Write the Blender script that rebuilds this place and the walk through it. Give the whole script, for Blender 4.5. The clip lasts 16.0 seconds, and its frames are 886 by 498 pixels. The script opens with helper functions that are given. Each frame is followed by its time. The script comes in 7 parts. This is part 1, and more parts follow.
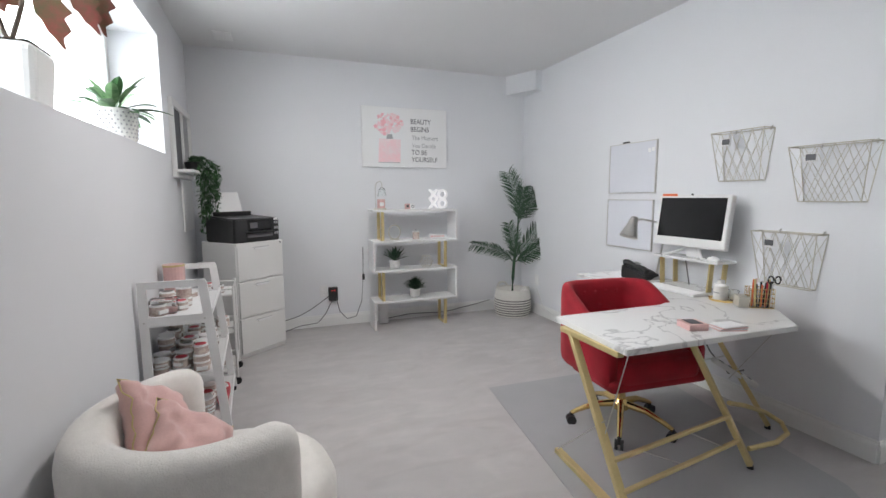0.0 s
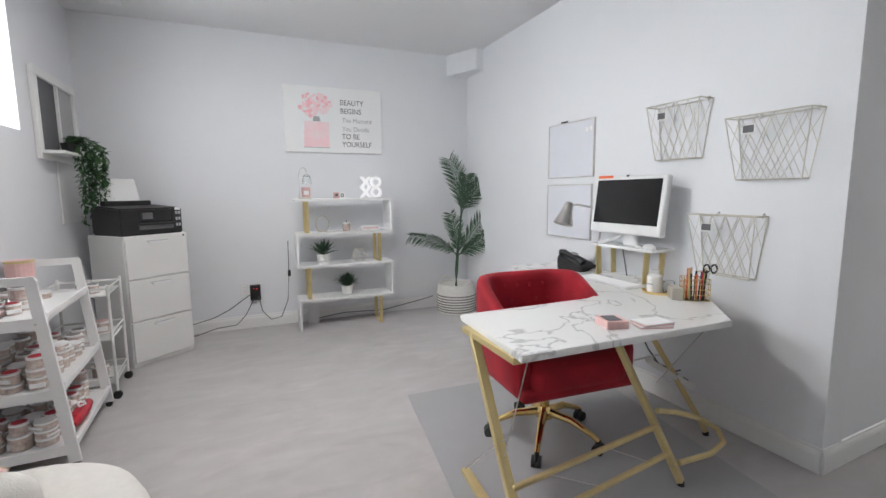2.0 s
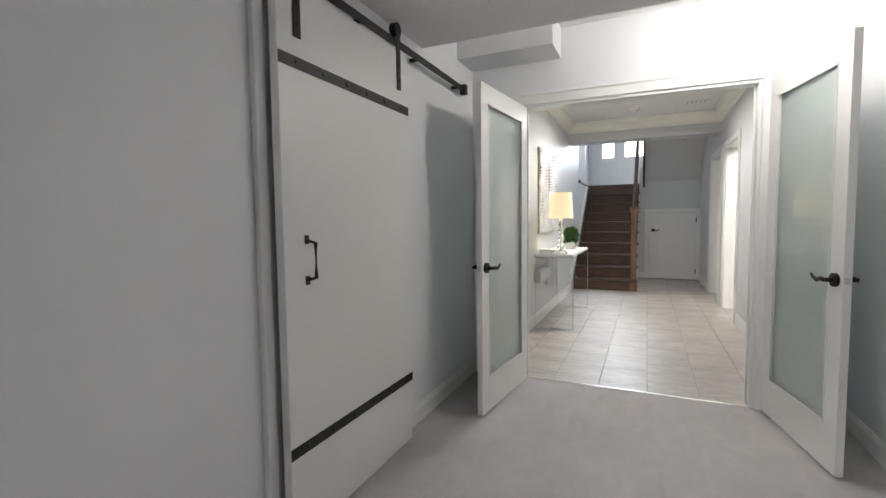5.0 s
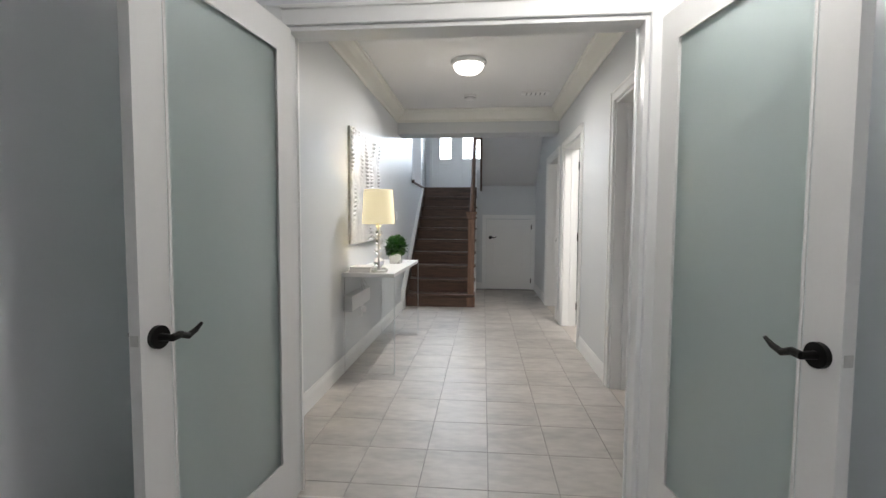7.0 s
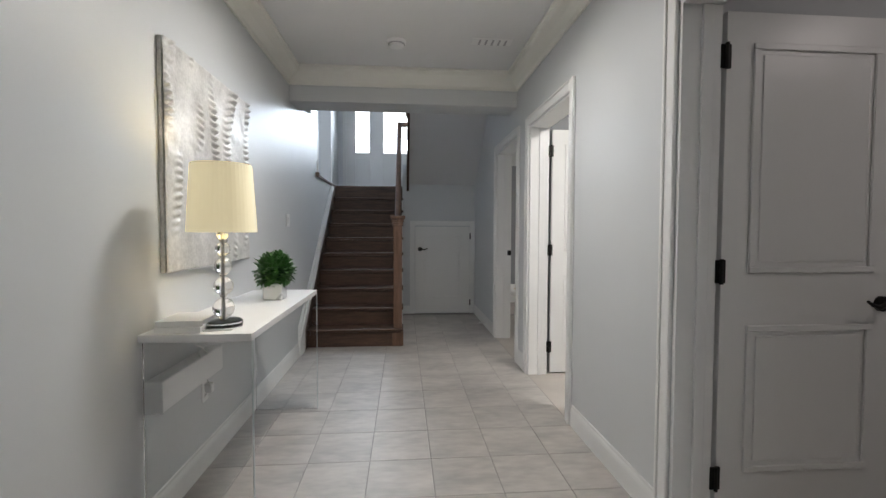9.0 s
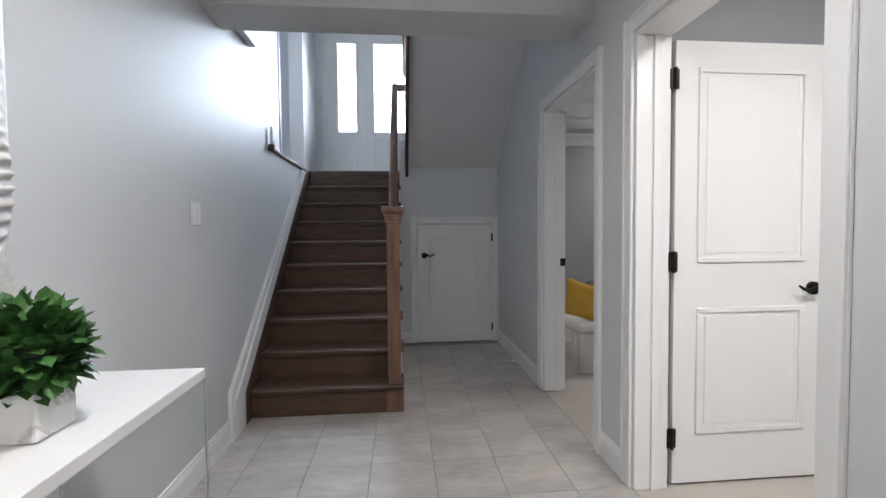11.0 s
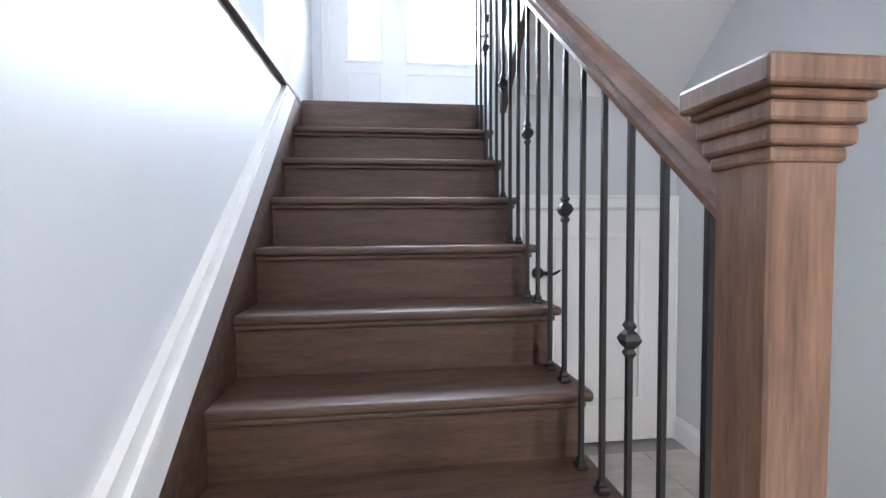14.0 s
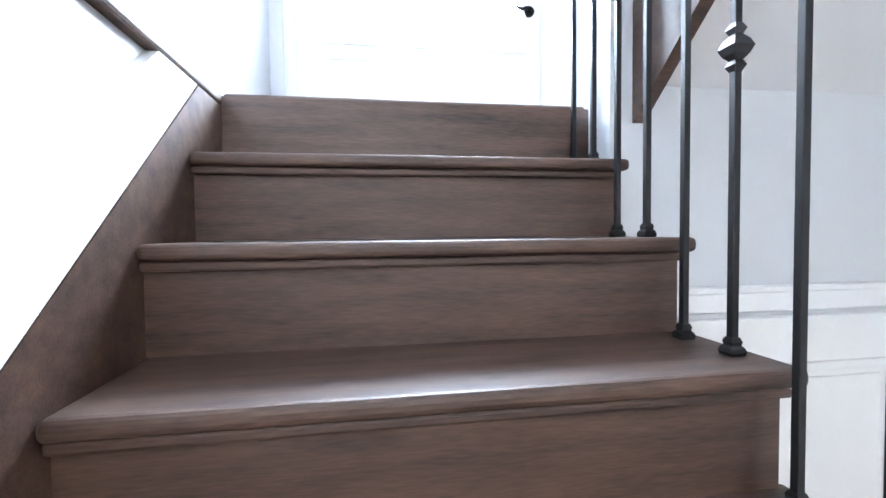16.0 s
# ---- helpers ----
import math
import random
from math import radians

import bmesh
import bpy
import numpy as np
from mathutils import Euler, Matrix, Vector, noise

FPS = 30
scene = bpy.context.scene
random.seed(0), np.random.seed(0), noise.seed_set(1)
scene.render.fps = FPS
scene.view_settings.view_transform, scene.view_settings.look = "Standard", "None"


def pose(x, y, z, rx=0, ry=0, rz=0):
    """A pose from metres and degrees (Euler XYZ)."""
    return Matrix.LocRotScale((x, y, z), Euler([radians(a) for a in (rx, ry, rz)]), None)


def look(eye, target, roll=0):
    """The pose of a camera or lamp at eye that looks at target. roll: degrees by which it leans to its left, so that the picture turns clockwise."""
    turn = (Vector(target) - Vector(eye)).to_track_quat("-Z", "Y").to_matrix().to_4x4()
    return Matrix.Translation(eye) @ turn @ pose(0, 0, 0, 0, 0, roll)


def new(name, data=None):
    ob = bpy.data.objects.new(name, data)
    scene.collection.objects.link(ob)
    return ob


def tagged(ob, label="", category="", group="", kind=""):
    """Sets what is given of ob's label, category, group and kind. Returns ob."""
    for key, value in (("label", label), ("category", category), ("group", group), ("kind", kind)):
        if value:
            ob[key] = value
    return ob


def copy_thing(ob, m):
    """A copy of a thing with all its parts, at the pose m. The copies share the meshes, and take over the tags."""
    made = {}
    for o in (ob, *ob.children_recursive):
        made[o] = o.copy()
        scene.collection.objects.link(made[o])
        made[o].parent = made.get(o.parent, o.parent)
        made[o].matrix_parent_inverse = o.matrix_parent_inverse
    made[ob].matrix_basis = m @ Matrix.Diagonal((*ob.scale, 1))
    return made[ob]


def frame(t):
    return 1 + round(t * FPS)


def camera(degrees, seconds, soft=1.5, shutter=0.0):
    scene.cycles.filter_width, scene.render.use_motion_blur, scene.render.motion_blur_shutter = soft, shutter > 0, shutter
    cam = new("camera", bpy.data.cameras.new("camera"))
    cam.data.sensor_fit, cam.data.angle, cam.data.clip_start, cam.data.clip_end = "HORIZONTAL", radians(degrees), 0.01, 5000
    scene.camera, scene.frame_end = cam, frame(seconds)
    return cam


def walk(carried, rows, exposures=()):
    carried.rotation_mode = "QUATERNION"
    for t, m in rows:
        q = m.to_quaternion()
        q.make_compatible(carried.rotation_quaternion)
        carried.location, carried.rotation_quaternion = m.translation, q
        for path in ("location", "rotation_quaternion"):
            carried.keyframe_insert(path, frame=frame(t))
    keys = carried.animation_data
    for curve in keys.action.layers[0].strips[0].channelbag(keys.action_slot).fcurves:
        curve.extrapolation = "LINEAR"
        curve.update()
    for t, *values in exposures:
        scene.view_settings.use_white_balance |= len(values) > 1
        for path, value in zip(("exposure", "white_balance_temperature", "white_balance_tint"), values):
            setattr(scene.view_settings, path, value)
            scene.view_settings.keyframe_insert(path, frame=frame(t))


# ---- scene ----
cam = camera(88.9, 16.0)
PATH = [
    (0, (-0.194, 0.449, 1.305), (0.572, 2.282, 1.074), -0.2),
    (0.5, (-0.136, 0.452, 1.272), (0.626, 2.287, 1.038), -0.2),
    (1, (-0.036, 0.457, 1.25), (0.718, 2.294, 1.011), -0.3),
    (1.5, (0.108, 0.53, 1.231), (0.889, 2.354, 0.981), -0.4),
    (2, (0.304, 0.607, 1.224), (1.163, 2.396, 0.976), -0.5),
    (2.5, (0.579, 0.578, 1.207), (1.569, 2.299, 0.969), -0.5),
    (3, (0.87, 0.474, 1.219), (2.024, 2.091, 0.991), -0.6),
    (3.5, (1.163, 0.408, 1.218), (2.579, 1.802, 0.997), -0.3),
    (4, (1.447, 0.366, 1.244), (3.085, 1.496, 1.047), -0.1),
    (4.5, (1.77, 0.299, 1.264), (3.538, 1.218, 1.088), -0.1),
    (4.7, (1.902, 0.259, 1.264), (3.689, 1.143, 1.111), -0.4),
    (6.8, (3.471, 0.244, 1.273), (5.455, 0.468, 1.154), 0.2),
    (7, (3.636, 0.266, 1.281), (5.625, 0.443, 1.164), 0.3),
    (7.5, (4.033, 0.277, 1.268), (6.03, 0.33, 1.158), 0.3),
    (8, (4.507, 0.283, 1.292), (6.504, 0.238, 1.192), 0.3),
    (8.5, (4.973, 0.344, 1.283), (6.968, 0.229, 1.202), 0.3),
    (9, (5.433, 0.385, 1.273), (7.424, 0.21, 1.195), 0.2),
    (9.2, (5.62, 0.4, 1.277), (7.61, 0.208, 1.197), 0.2),
    (11.5, (7.728, 0.395, 1.266), (9.717, 0.206, 1.189), -0.7),
    (12, (8.180, 0.500, 1.281), (10.166, 0.284, 1.193), -0.5),
    (12.5, (8.609, 0.574, 1.293), (10.595, 0.357, 1.211), -0.3),
    (13, (9.087, 0.71, 1.27), (11.074, 0.5, 1.182), -0.3),
    (13.5, (9.512, 0.837, 1.231), (11.5, 0.63, 1.151), -0.3),
    (14, (9.938, 0.953, 1.247), (11.921, 0.713, 1.160), -0.4),
    (14.5, (10.365, 1.024, 1.242), (12.348, 0.786, 1.173), -0.7),
    (15, (10.762, 1.030, 1.278), (12.739, 0.730, 1.226), -0.7),
    (15.5, (11.045, 1.016, 1.450), (13.018, 0.691, 1.397), -0.5),
    (16, (11.267, 1.041, 1.594), (13.24, 0.72, 1.524), -0.6),
]
EXPO = [(0, -0.1, 6500, 10), (3, 0.1, 6500, 10), (4.5, 0.02, 6700, 10), (7, -0.25, 6500, 10), (9, -0.65, 6450, 10), (11.5, -0.25, 6200, 13),
        (12.5, 0.3, 6100, 13), (13, 0.68, 6150, 13), (13.5, 1.0, 6200, 14), (14.5, 1.4, 6200, 15), (15, 1.55, 6200, 15), (16, 1.95, 6000, 12)]
walk(cam, [(t, look(eye, target, roll)) for t, eye, target, roll in PATH], EXPO)

# ---- world, sun and large lights ----
world = bpy.data.worlds.new("sky_world")
scene.world = world
world.use_nodes = True
wn = world.node_tree.nodes
sky = wn.new("ShaderNodeTexSky")
sky.sky_type, sky.sun_disc = "NISHITA", False
sky.sun_elevation, sky.sun_rotation = radians(38), radians(60)
wn["Background"].inputs[1].default_value = 0.12
world.node_tree.links.new(sky.outputs[0], wn["Background"].inputs[0])


def lamp(name, kind, m, power, size=0.3, size_y=None, color=(1, 1, 1), spread=180):
    data = bpy.data.lights.new(name, kind)
    data.energy, data.color = power, color
    if kind == "AREA":
        data.size = size
        data.shape = "RECTANGLE" if size_y else "DISK"
        data.spread = radians(spread)
        if size_y:
            data.size_y = size_y
    elif kind == "SUN":
        data.angle = size
    else:
        data.shadow_soft_size = size
    ob = new(name, data)
    ob.matrix_world = m
    return ob


lamp("sun", "SUN", look((30, -20, 30), (0, 0, 0)), 1.2, radians(10), color=(1, 0.96, 0.9))
DAY = (0.93, 0.96, 1.0)
lamp("daylight_office_window", "AREA", look((-1.12, 2.9, 2.0), (2.0, 2.6, 0.9)), 20, 2.0, 0.66, DAY)
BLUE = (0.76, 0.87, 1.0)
lamp("daylight_front_door", "AREA", look((13.93, 0.43, 3.37), (11.0, 0.75, 2.7)), 46, 0.62, 1.2, BLUE, 105)
lamp("daylight_sidelight", "AREA", look((13.93, 1.14, 3.37), (11.0, 1.1, 2.7)), 13, 0.24, 1.2, BLUE, 105)
# unseen fill light added in the foyer, brightens the front wall beyond the ledge
lamp("fill_foyer", "AREA", look((10.75, 2.9, 3.4), (14.0, 2.2, 3.2)), 26, 1.4, 1.6, BLUE)
lamp("daylight_bedroom", "AREA", look((13.66, -2.90, 2.1), (11.5, -2.5, 0.8)), 18, 0.6, 0.6, DAY)
lamp("ceiling_lamp_office", "AREA", look((0.55, 2.9, 2.46), (0.55, 2.9, 0)), 24, 0.34, color=(1, 0.97, 0.94))
lamp("ceiling_lamp_entry", "POINT", pose(4.88, -0.22, 2.36), 22, 0.09, color=(1, 0.97, 0.93))
lamp("ceiling_lamp_hall", "AREA", look((7.97, 0.42, 2.57), (7.97, 0.42, 0)), 40, 0.26, color=(1, 0.965, 0.925))
# added fill without a known fixture, set to whiten the door_2 leaf
lamp("fill_side_room", "AREA", look((7.8, -1.35, 2.5), (8.1, -1.4, 0)), 46, 0.4, color=(1, 0.96, 0.9))
# weak made-up fill, no source known in this room; lifts the door_1 leaf
lamp("fill_dim_room", "AREA", look((6.2, -2.2, 2.5), (6.5, -2.0, 0)), 7, 0.3, color=(1, 0.9, 0.86))
for bx, by in ((11.04, -1.75), (12.85, -2.93), (11.0, -3.1)):
    lamp("recessed_lamp", "AREA", look((bx, by, 2.56), (bx, by, 0)), 14, 0.1, color=(1, 0.94, 0.86))


# ---- materials ----
def material(name, color, rough=0.5, metal=0.0, vary=0.06, scale=8.0, fine=120.0, bump=0.05, dist=0.002, emit=None, sheen=0.0, coat=0.0, stretch=None, dark=None):
    m = bpy.data.materials.new(name)
    m.use_nodes = True
    n, l = m.node_tree.nodes, m.node_tree.links
    b = n["Principled BSDF"]
    b.inputs["Roughness"].default_value, b.inputs["Metallic"].default_value = rough, metal
    tc = n.new("ShaderNodeTexCoord")
    mp = n.new("ShaderNodeMapping")
    l.new(tc.outputs["Object"], mp.inputs[0])
    if stretch:
        mp.inputs["Scale"].default_value = stretch
    big, small = n.new("ShaderNodeTexNoise"), n.new("ShaderNodeTexNoise")
    big.inputs["Scale"].default_value, small.inputs["Scale"].default_value = scale, fine
    big.inputs["Detail"].default_value, small.inputs["Detail"].default_value = 4, 2
    l.new(mp.outputs[0], big.inputs[0])
    l.new(mp.outputs[0], small.inputs[0])
    mix = n.new("ShaderNodeMix")
    mix.data_type = "RGBA"
    lo = dark or tuple(max(0.0, c * (1 - vary)) for c in color)
    hi = tuple(min(1.0, c * (1 + vary)) for c in color)
    mix.inputs[6].default_value, mix.inputs[7].default_value = (*lo, 1), (*hi, 1)
    mean = n.new("ShaderNodeMath")
    mean.operation = "MULTIPLY_ADD"
    mean.inputs[1].default_value = 0.35
    l.new(small.outputs[0], mean.inputs[0])
    half = n.new("ShaderNodeMath")
    half.operation = "MULTIPLY"
    half.inputs[1].default_value = 0.65
    l.new(big.outputs[0], half.inputs[0])
    l.new(half.outputs[0], mean.inputs[2])
    ramp = n.new("ShaderNodeMapRange")
    ramp.inputs[1].default_value, ramp.inputs[2].default_value = 0.3, 0.7
    l.new(mean.outputs[0], ramp.inputs[0])
    l.new(ramp.outputs[0], mix.inputs[0])
    l.new(mix.outputs[2], b.inputs["Base Color"])
    if bump:
        bp = n.new("ShaderNodeBump")
        bp.inputs["Strength"].default_value, bp.inputs["Distance"].default_value = bump, dist
        l.new(mean.outputs[0], bp.inputs["Height"])
        l.new(bp.outputs[0], b.inputs["Normal"])
    if emit:
        b.inputs["Emission Color"].default_value, b.inputs["Emission Strength"].default_value = (*emit[0], 1), emit[1]
    b.inputs["Sheen Weight"].default_value = sheen
    b.inputs["Coat Weight"].default_value = coat
    return m


def glass_material(name, color, rough=0.0, ior=1.45, transmission=1.0):
    m = bpy.data.materials.new(name)
    m.use_nodes = True
    b = m.node_tree.nodes["Principled BSDF"]
    b.inputs["Base Color"].default_value = (*color, 1)
    b.inputs["Roughness"].default_value = rough
    b.inputs["IOR"].default_value = ior
    b.inputs["Transmission Weight"].default_value = transmission
    return m


M = {}
M["wall"] = material("wall_paint_office", (0.78, 0.79, 0.815), 0.55, vary=0.015, scale=1.5, fine=180, bump=0.08, dist=0.001)
M["grey"] = material("wall_paint_grey", (0.615, 0.63, 0.64), 0.46, vary=0.015, scale=1.5, fine=180, bump=0.08, dist=0.001)
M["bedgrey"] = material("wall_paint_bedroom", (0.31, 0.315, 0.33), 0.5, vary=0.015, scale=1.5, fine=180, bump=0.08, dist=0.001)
M["ceil"] = material("ceiling_paint", (0.76, 0.76, 0.765), 0.8, vary=0.015, scale=2, fine=220, bump=0.1, dist=0.001)
M["trim"] = material("trim_paint", (0.80, 0.80, 0.79), 0.32, vary=0.015, scale=3, fine=60, bump=0.02)
M["crown"] = material("crown_paint", (0.80, 0.79, 0.74), 0.4, vary=0.015, scale=3, fine=60, bump=0.02)
M["door"] = material("door_paint", (0.79, 0.785, 0.77), 0.34, vary=0.015, scale=3, fine=80, bump=0.03)
M["carpet"] = material("carpet_pile", (0.475, 0.455, 0.455), 0.95, vary=0.07, scale=3.2, fine=420, bump=0.6, dist=0.006, sheen=0.2)
M["bedcarpet"] = material("bedroom_carpet_pile", (0.50, 0.46, 0.42), 0.95, vary=0.1, scale=3.2, fine=420, bump=0.6, dist=0.006)
M["grout"] = material("tile_grout", (0.31, 0.295, 0.28), 0.9, vary=0.08, scale=10, fine=150, bump=0.2)
M["bronze"] = material("oil_rubbed_bronze", (0.018, 0.017, 0.016), 0.4, 0.7, vary=0.2, scale=20, fine=200, bump=0.03)
M["black"] = material("black_steel", (0.02, 0.02, 0.021), 0.45, 0.3, vary=0.15, scale=20, fine=200, bump=0.04)
M["wood"] = material("dark_stained_oak", (0.100, 0.056, 0.037), 0.5, vary=0.35, scale=3.4, fine=30, bump=0.18, dist=0.001, stretch=(9, 0.9, 9), dark=(0.026, 0.014, 0.010), coat=0.0)
M["newelwood"] = material("stained_oak_upright", (0.185, 0.102, 0.064), 0.38, vary=0.3, scale=4, fine=26, bump=0.12, dist=0.001, stretch=(6, 6, 0.6), dark=(0.075, 0.038, 0.023), coat=0.2)
M["railwood"] = material("stained_oak_rail", (0.17, 0.085, 0.05), 0.3, vary=0.3, scale=4, fine=26, bump=0.1, dist=0.001, stretch=(0.8, 6, 6), dark=(0.07, 0.034, 0.02), coat=0.3)
M["frost"] = glass_material("frosted_glass", (0.80, 0.91, 0.885), 0.45, transmission=0.72)
M["frost"].node_tree.nodes["Principled BSDF"].inputs["Coat Weight"].default_value = 1.0
M["frost"].node_tree.nodes["Principled BSDF"].inputs["Coat Roughness"].default_value = 0.06
M["clear"] = glass_material("clear_glass", (0.97, 0.99, 0.985), 0.0)
M["sky"] = material("bright_sky", (0.9, 0.95, 1), 1.0, bump=0, emit=((0.95, 0.98, 1.0), 5.0))


# ---- mesh helpers ----
def mesh_object(name, bm, mat, parent=None, m=None, smooth=False):
    me = bpy.data.meshes.new(name)
    bmesh.ops.recalc_face_normals(bm, faces=bm.faces)
    bm.to_mesh(me)
    bm.free()
    if mat is not None:
        me.materials.append(mat)
    if smooth:
        me.polygons.foreach_set("use_smooth", [True] * len(me.polygons))
    ob = new(name, me)
    if parent is not None:
        ob.parent = parent
    if m is not None:
        ob.matrix_basis = m
    return ob


def part(name, bm, mat, parent, label="", m=None, smooth=False):
    ob = mesh_object(name, bm, mat, parent, m, smooth)
    if label:
        ob["label"] = label
    return ob


def thing(name, label, category, m=None, group=""):
    ob = new(name)
    if m is not None:
        ob.matrix_basis = m
    return tagged(ob, label, category, group)


def structure(name, bm, mat, label, category="", m=None, smooth=False):
    return tagged(mesh_object(name, bm, mat, None, m, smooth), label, category, kind="structure")


def add_box(bm, x0, x1, y0, y1, z0, z1, bevel=0.0, seg=1, m=None):
    t = bmesh.new()
    bmesh.ops.create_cube(t, size=1)
    for v in t.verts:
        v.co = Vector(((x0 + x1) / 2 + v.co.x * (x1 - x0), (y0 + y1) / 2 + v.co.y * (y1 - y0), (z0 + z1) / 2 + v.co.z * (z1 - z0)))
    if bevel:
        bmesh.ops.bevel(t, geom=t.edges[:], offset=bevel, segments=seg, affect="EDGES", profile=0.5)
    merge(bm, t, m)
    return bm


def merge(bm, t, m=None):
    if m is not None:
        bmesh.ops.transform(t, matrix=m, verts=t.verts[:])
    idx = {v: bm.verts.new(v.co) for v in t.verts}
    for f in t.faces:
        bm.faces.new([idx[v] for v in f.verts])
    t.free()


def box(x0, x1, y0, y1, z0, z1, bevel=0.0, seg=1, m=None):
    return add_box(bmesh.new(), x0, x1, y0, y1, z0, z1, bevel, seg, m)


def add_cyl(bm, p, q, r, r2=None, seg=16):
    p, q = Vector(p), Vector(q)
    t = bmesh.new()
    bmesh.ops.create_cone(t, cap_ends=True, segments=seg, radius1=r, radius2=r if r2 is None else r2, depth=(q - p).length)
    turn = (q - p).to_track_quat("Z", "Y").to_matrix().to_4x4()
    merge(bm, t, Matrix.Translation((p + q) / 2) @ turn)
    return bm


def cyl(p, q, r, r2=None, seg=16):
    return add_cyl(bmesh.new(), p, q, r, r2, seg)


def add_lathe(bm, profile, seg=24, m=None, close=False):
    """Turns (radius, height) pairs round z."""
    t = bmesh.new()
    rings = []
    for r, z in profile:
        if r < 1e-5:
            rings.append([t.verts.new((0, 0, z))])
        else:
            rings.append([t.verts.new((r * math.cos(2 * math.pi * i / seg), r * math.sin(2 * math.pi * i / seg), z)) for i in range(seg)])
    for a, b in zip(rings, rings[1:]):
        for i in range(seg):
            j = (i + 1) % seg
            if len(a) == 1 and len(b) == 1:
                continue
            if len(a) == 1:
                t.faces.new((a[0], b[j], b[i]))
            elif len(b) == 1:
                t.faces.new((a[i], a[j], b[0]))
            else:
                t.faces.new((a[i], a[j], b[j], b[i]))
    merge(bm, t, m)
    return bm


def lathe(profile, seg=24, m=None):
    return add_lathe(bmesh.new(), profile, seg, m)


def add_tube(bm, pts, r, seg=8, closed=False):
    """A round bar bent along the points."""
    pts = [Vector(p) for p in pts]
    n = len(pts)
    rings = []
    up = Vector((0, 0, 1))
    for i, p in enumerate(pts):
        a = pts[(i - 1) % n] if closed or i else p
        b = pts[(i + 1) % n] if closed or i < n - 1 else p
        d = (b - a).normalized()
        side = d.cross(up)
        if side.length < 0.05:
            side = d.cross(Vector((1, 0, 0)))
        side.normalize()
        other = side.cross(d).normalized()
        rr = r[i] if isinstance(r, (list, tuple)) else r
        rings.append([bm.verts.new(p + rr * (math.cos(2 * math.pi * k / seg) * side + math.sin(2 * math.pi * k / seg) * other)) for k in range(seg)])
    last = n if closed else n - 1
    for i in range(last):
        a, b = rings[i], rings[(i + 1) % n]
        for k in range(seg):
            bm.faces.new((a[k], a[(k + 1) % seg], b[(k + 1) % seg], b[k]))
    if not closed:
        bm.faces.new(rings[0])
        bm.faces.new(rings[-1])
    return bm


def tube(pts, r, seg=8, closed=False):
    return add_tube(bmesh.new(), pts, r, seg, closed)


def add_prism(bm, outline, z0, z1, m=None):
    """An upright slab with the outline (x, y) pairs."""
    t = bmesh.new()
    lo = [t.verts.new((x, y, z0)) for x, y in outline]
    hi = [t.verts.new((x, y, z1)) for x, y in outline]
    t.faces.new(lo[::-1])
    t.faces.new(hi)
    k = len(lo)
    for i in range(k):
        t.faces.new((lo[i], lo[(i + 1) % k], hi[(i + 1) % k], hi[i]))
    merge(bm, t, m)
    return bm


def prism(outline, z0, z1, m=None):
    return add_prism(bmesh.new(), outline, z0, z1, m)


def along(p, q):
    """The frame of a wall: x from p to q, z up; y points to its left."""
    d = Vector((q[0] - p[0], q[1] - p[1], 0))
    return Matrix.Translation((p[0], p[1], 0)) @ Matrix.Rotation(math.atan2(d.y, d.x), 4, "Z"), d.length


def wall_mesh(length, z0, z1, thick, holes=()):
    """A wall from x 0 to length, its face at y 0, thick to +y, with holes (x0, x1, z0, z1) through it."""
    xs = sorted({0, length, *[h[0] for h in holes], *[h[1] for h in holes]})
    zs = sorted({z0, z1, *[max(z0, h[2]) for h in holes], *[min(z1, h[3]) for h in holes]})
    bm = bmesh.new()
    cache = {}

    def vert(x, y, z):
        key = (round(x, 4), round(y, 4), round(z, 4))
        if key not in cache:
            cache[key] = bm.verts.new((x, y, z))
        return cache[key]

    def solid(i, j):
        if i < 0 or j < 0 or i >= len(xs) - 1 or j >= len(zs) - 1:
            return False
        cx, cz = (xs[i] + xs[i + 1]) / 2, (zs[j] + zs[j + 1]) / 2
        return not any(a < cx < b and c < cz < d for a, b, c, d in holes)

    for i in range(len(xs) - 1):
        for j in range(len(zs) - 1):
            if not solid(i, j):
                continue
            a, b, c, d = xs[i], xs[i + 1], zs[j], zs[j + 1]
            for y in (0, thick):
                bm.faces.new((vert(a, y, c), vert(b, y, c), vert(b, y, d), vert(a, y, d)))
            for open_side, p, q in ((solid(i - 1, j), (a, c), (a, d)), (solid(i + 1, j), (b, c), (b, d)), (solid(i, j - 1), (a, c), (b, c)), (solid(i, j + 1), (a, d), (b, d))):
                if not open_side:
                    bm.faces.new((vert(p[0], 0, p[1]), vert(q[0], 0, q[1]), vert(q[0], thick, q[1]), vert(p[0], thick, p[1])))
    return bm


def wall(name, p, q, z0, z1, thick, mat, label, holes=()):
    m, length = along(p, q)
    return structure(name, wall_mesh(length, z0, z1, thick, holes), mat, label, "wall", m)


def strip(bm, p, q, profile, z=0.0):
    """A moulding along the wall line p to q: profile of (out, up) pairs, out to the right of the line."""
    m, length = along(p, q)
    t = bmesh.new()
    a = [t.verts.new((0, -o, z + u)) for o, u in profile]
    b = [t.verts.new((length, -o, z + u)) for o, u in profile]
    k = len(profile)
    for i in range(k):
        t.faces.new((a[i], a[(i + 1) % k], b[(i + 1) % k], b[i]))
    t.faces.new(a[::-1])
    t.faces.new(b)
    merge(bm, t, m)


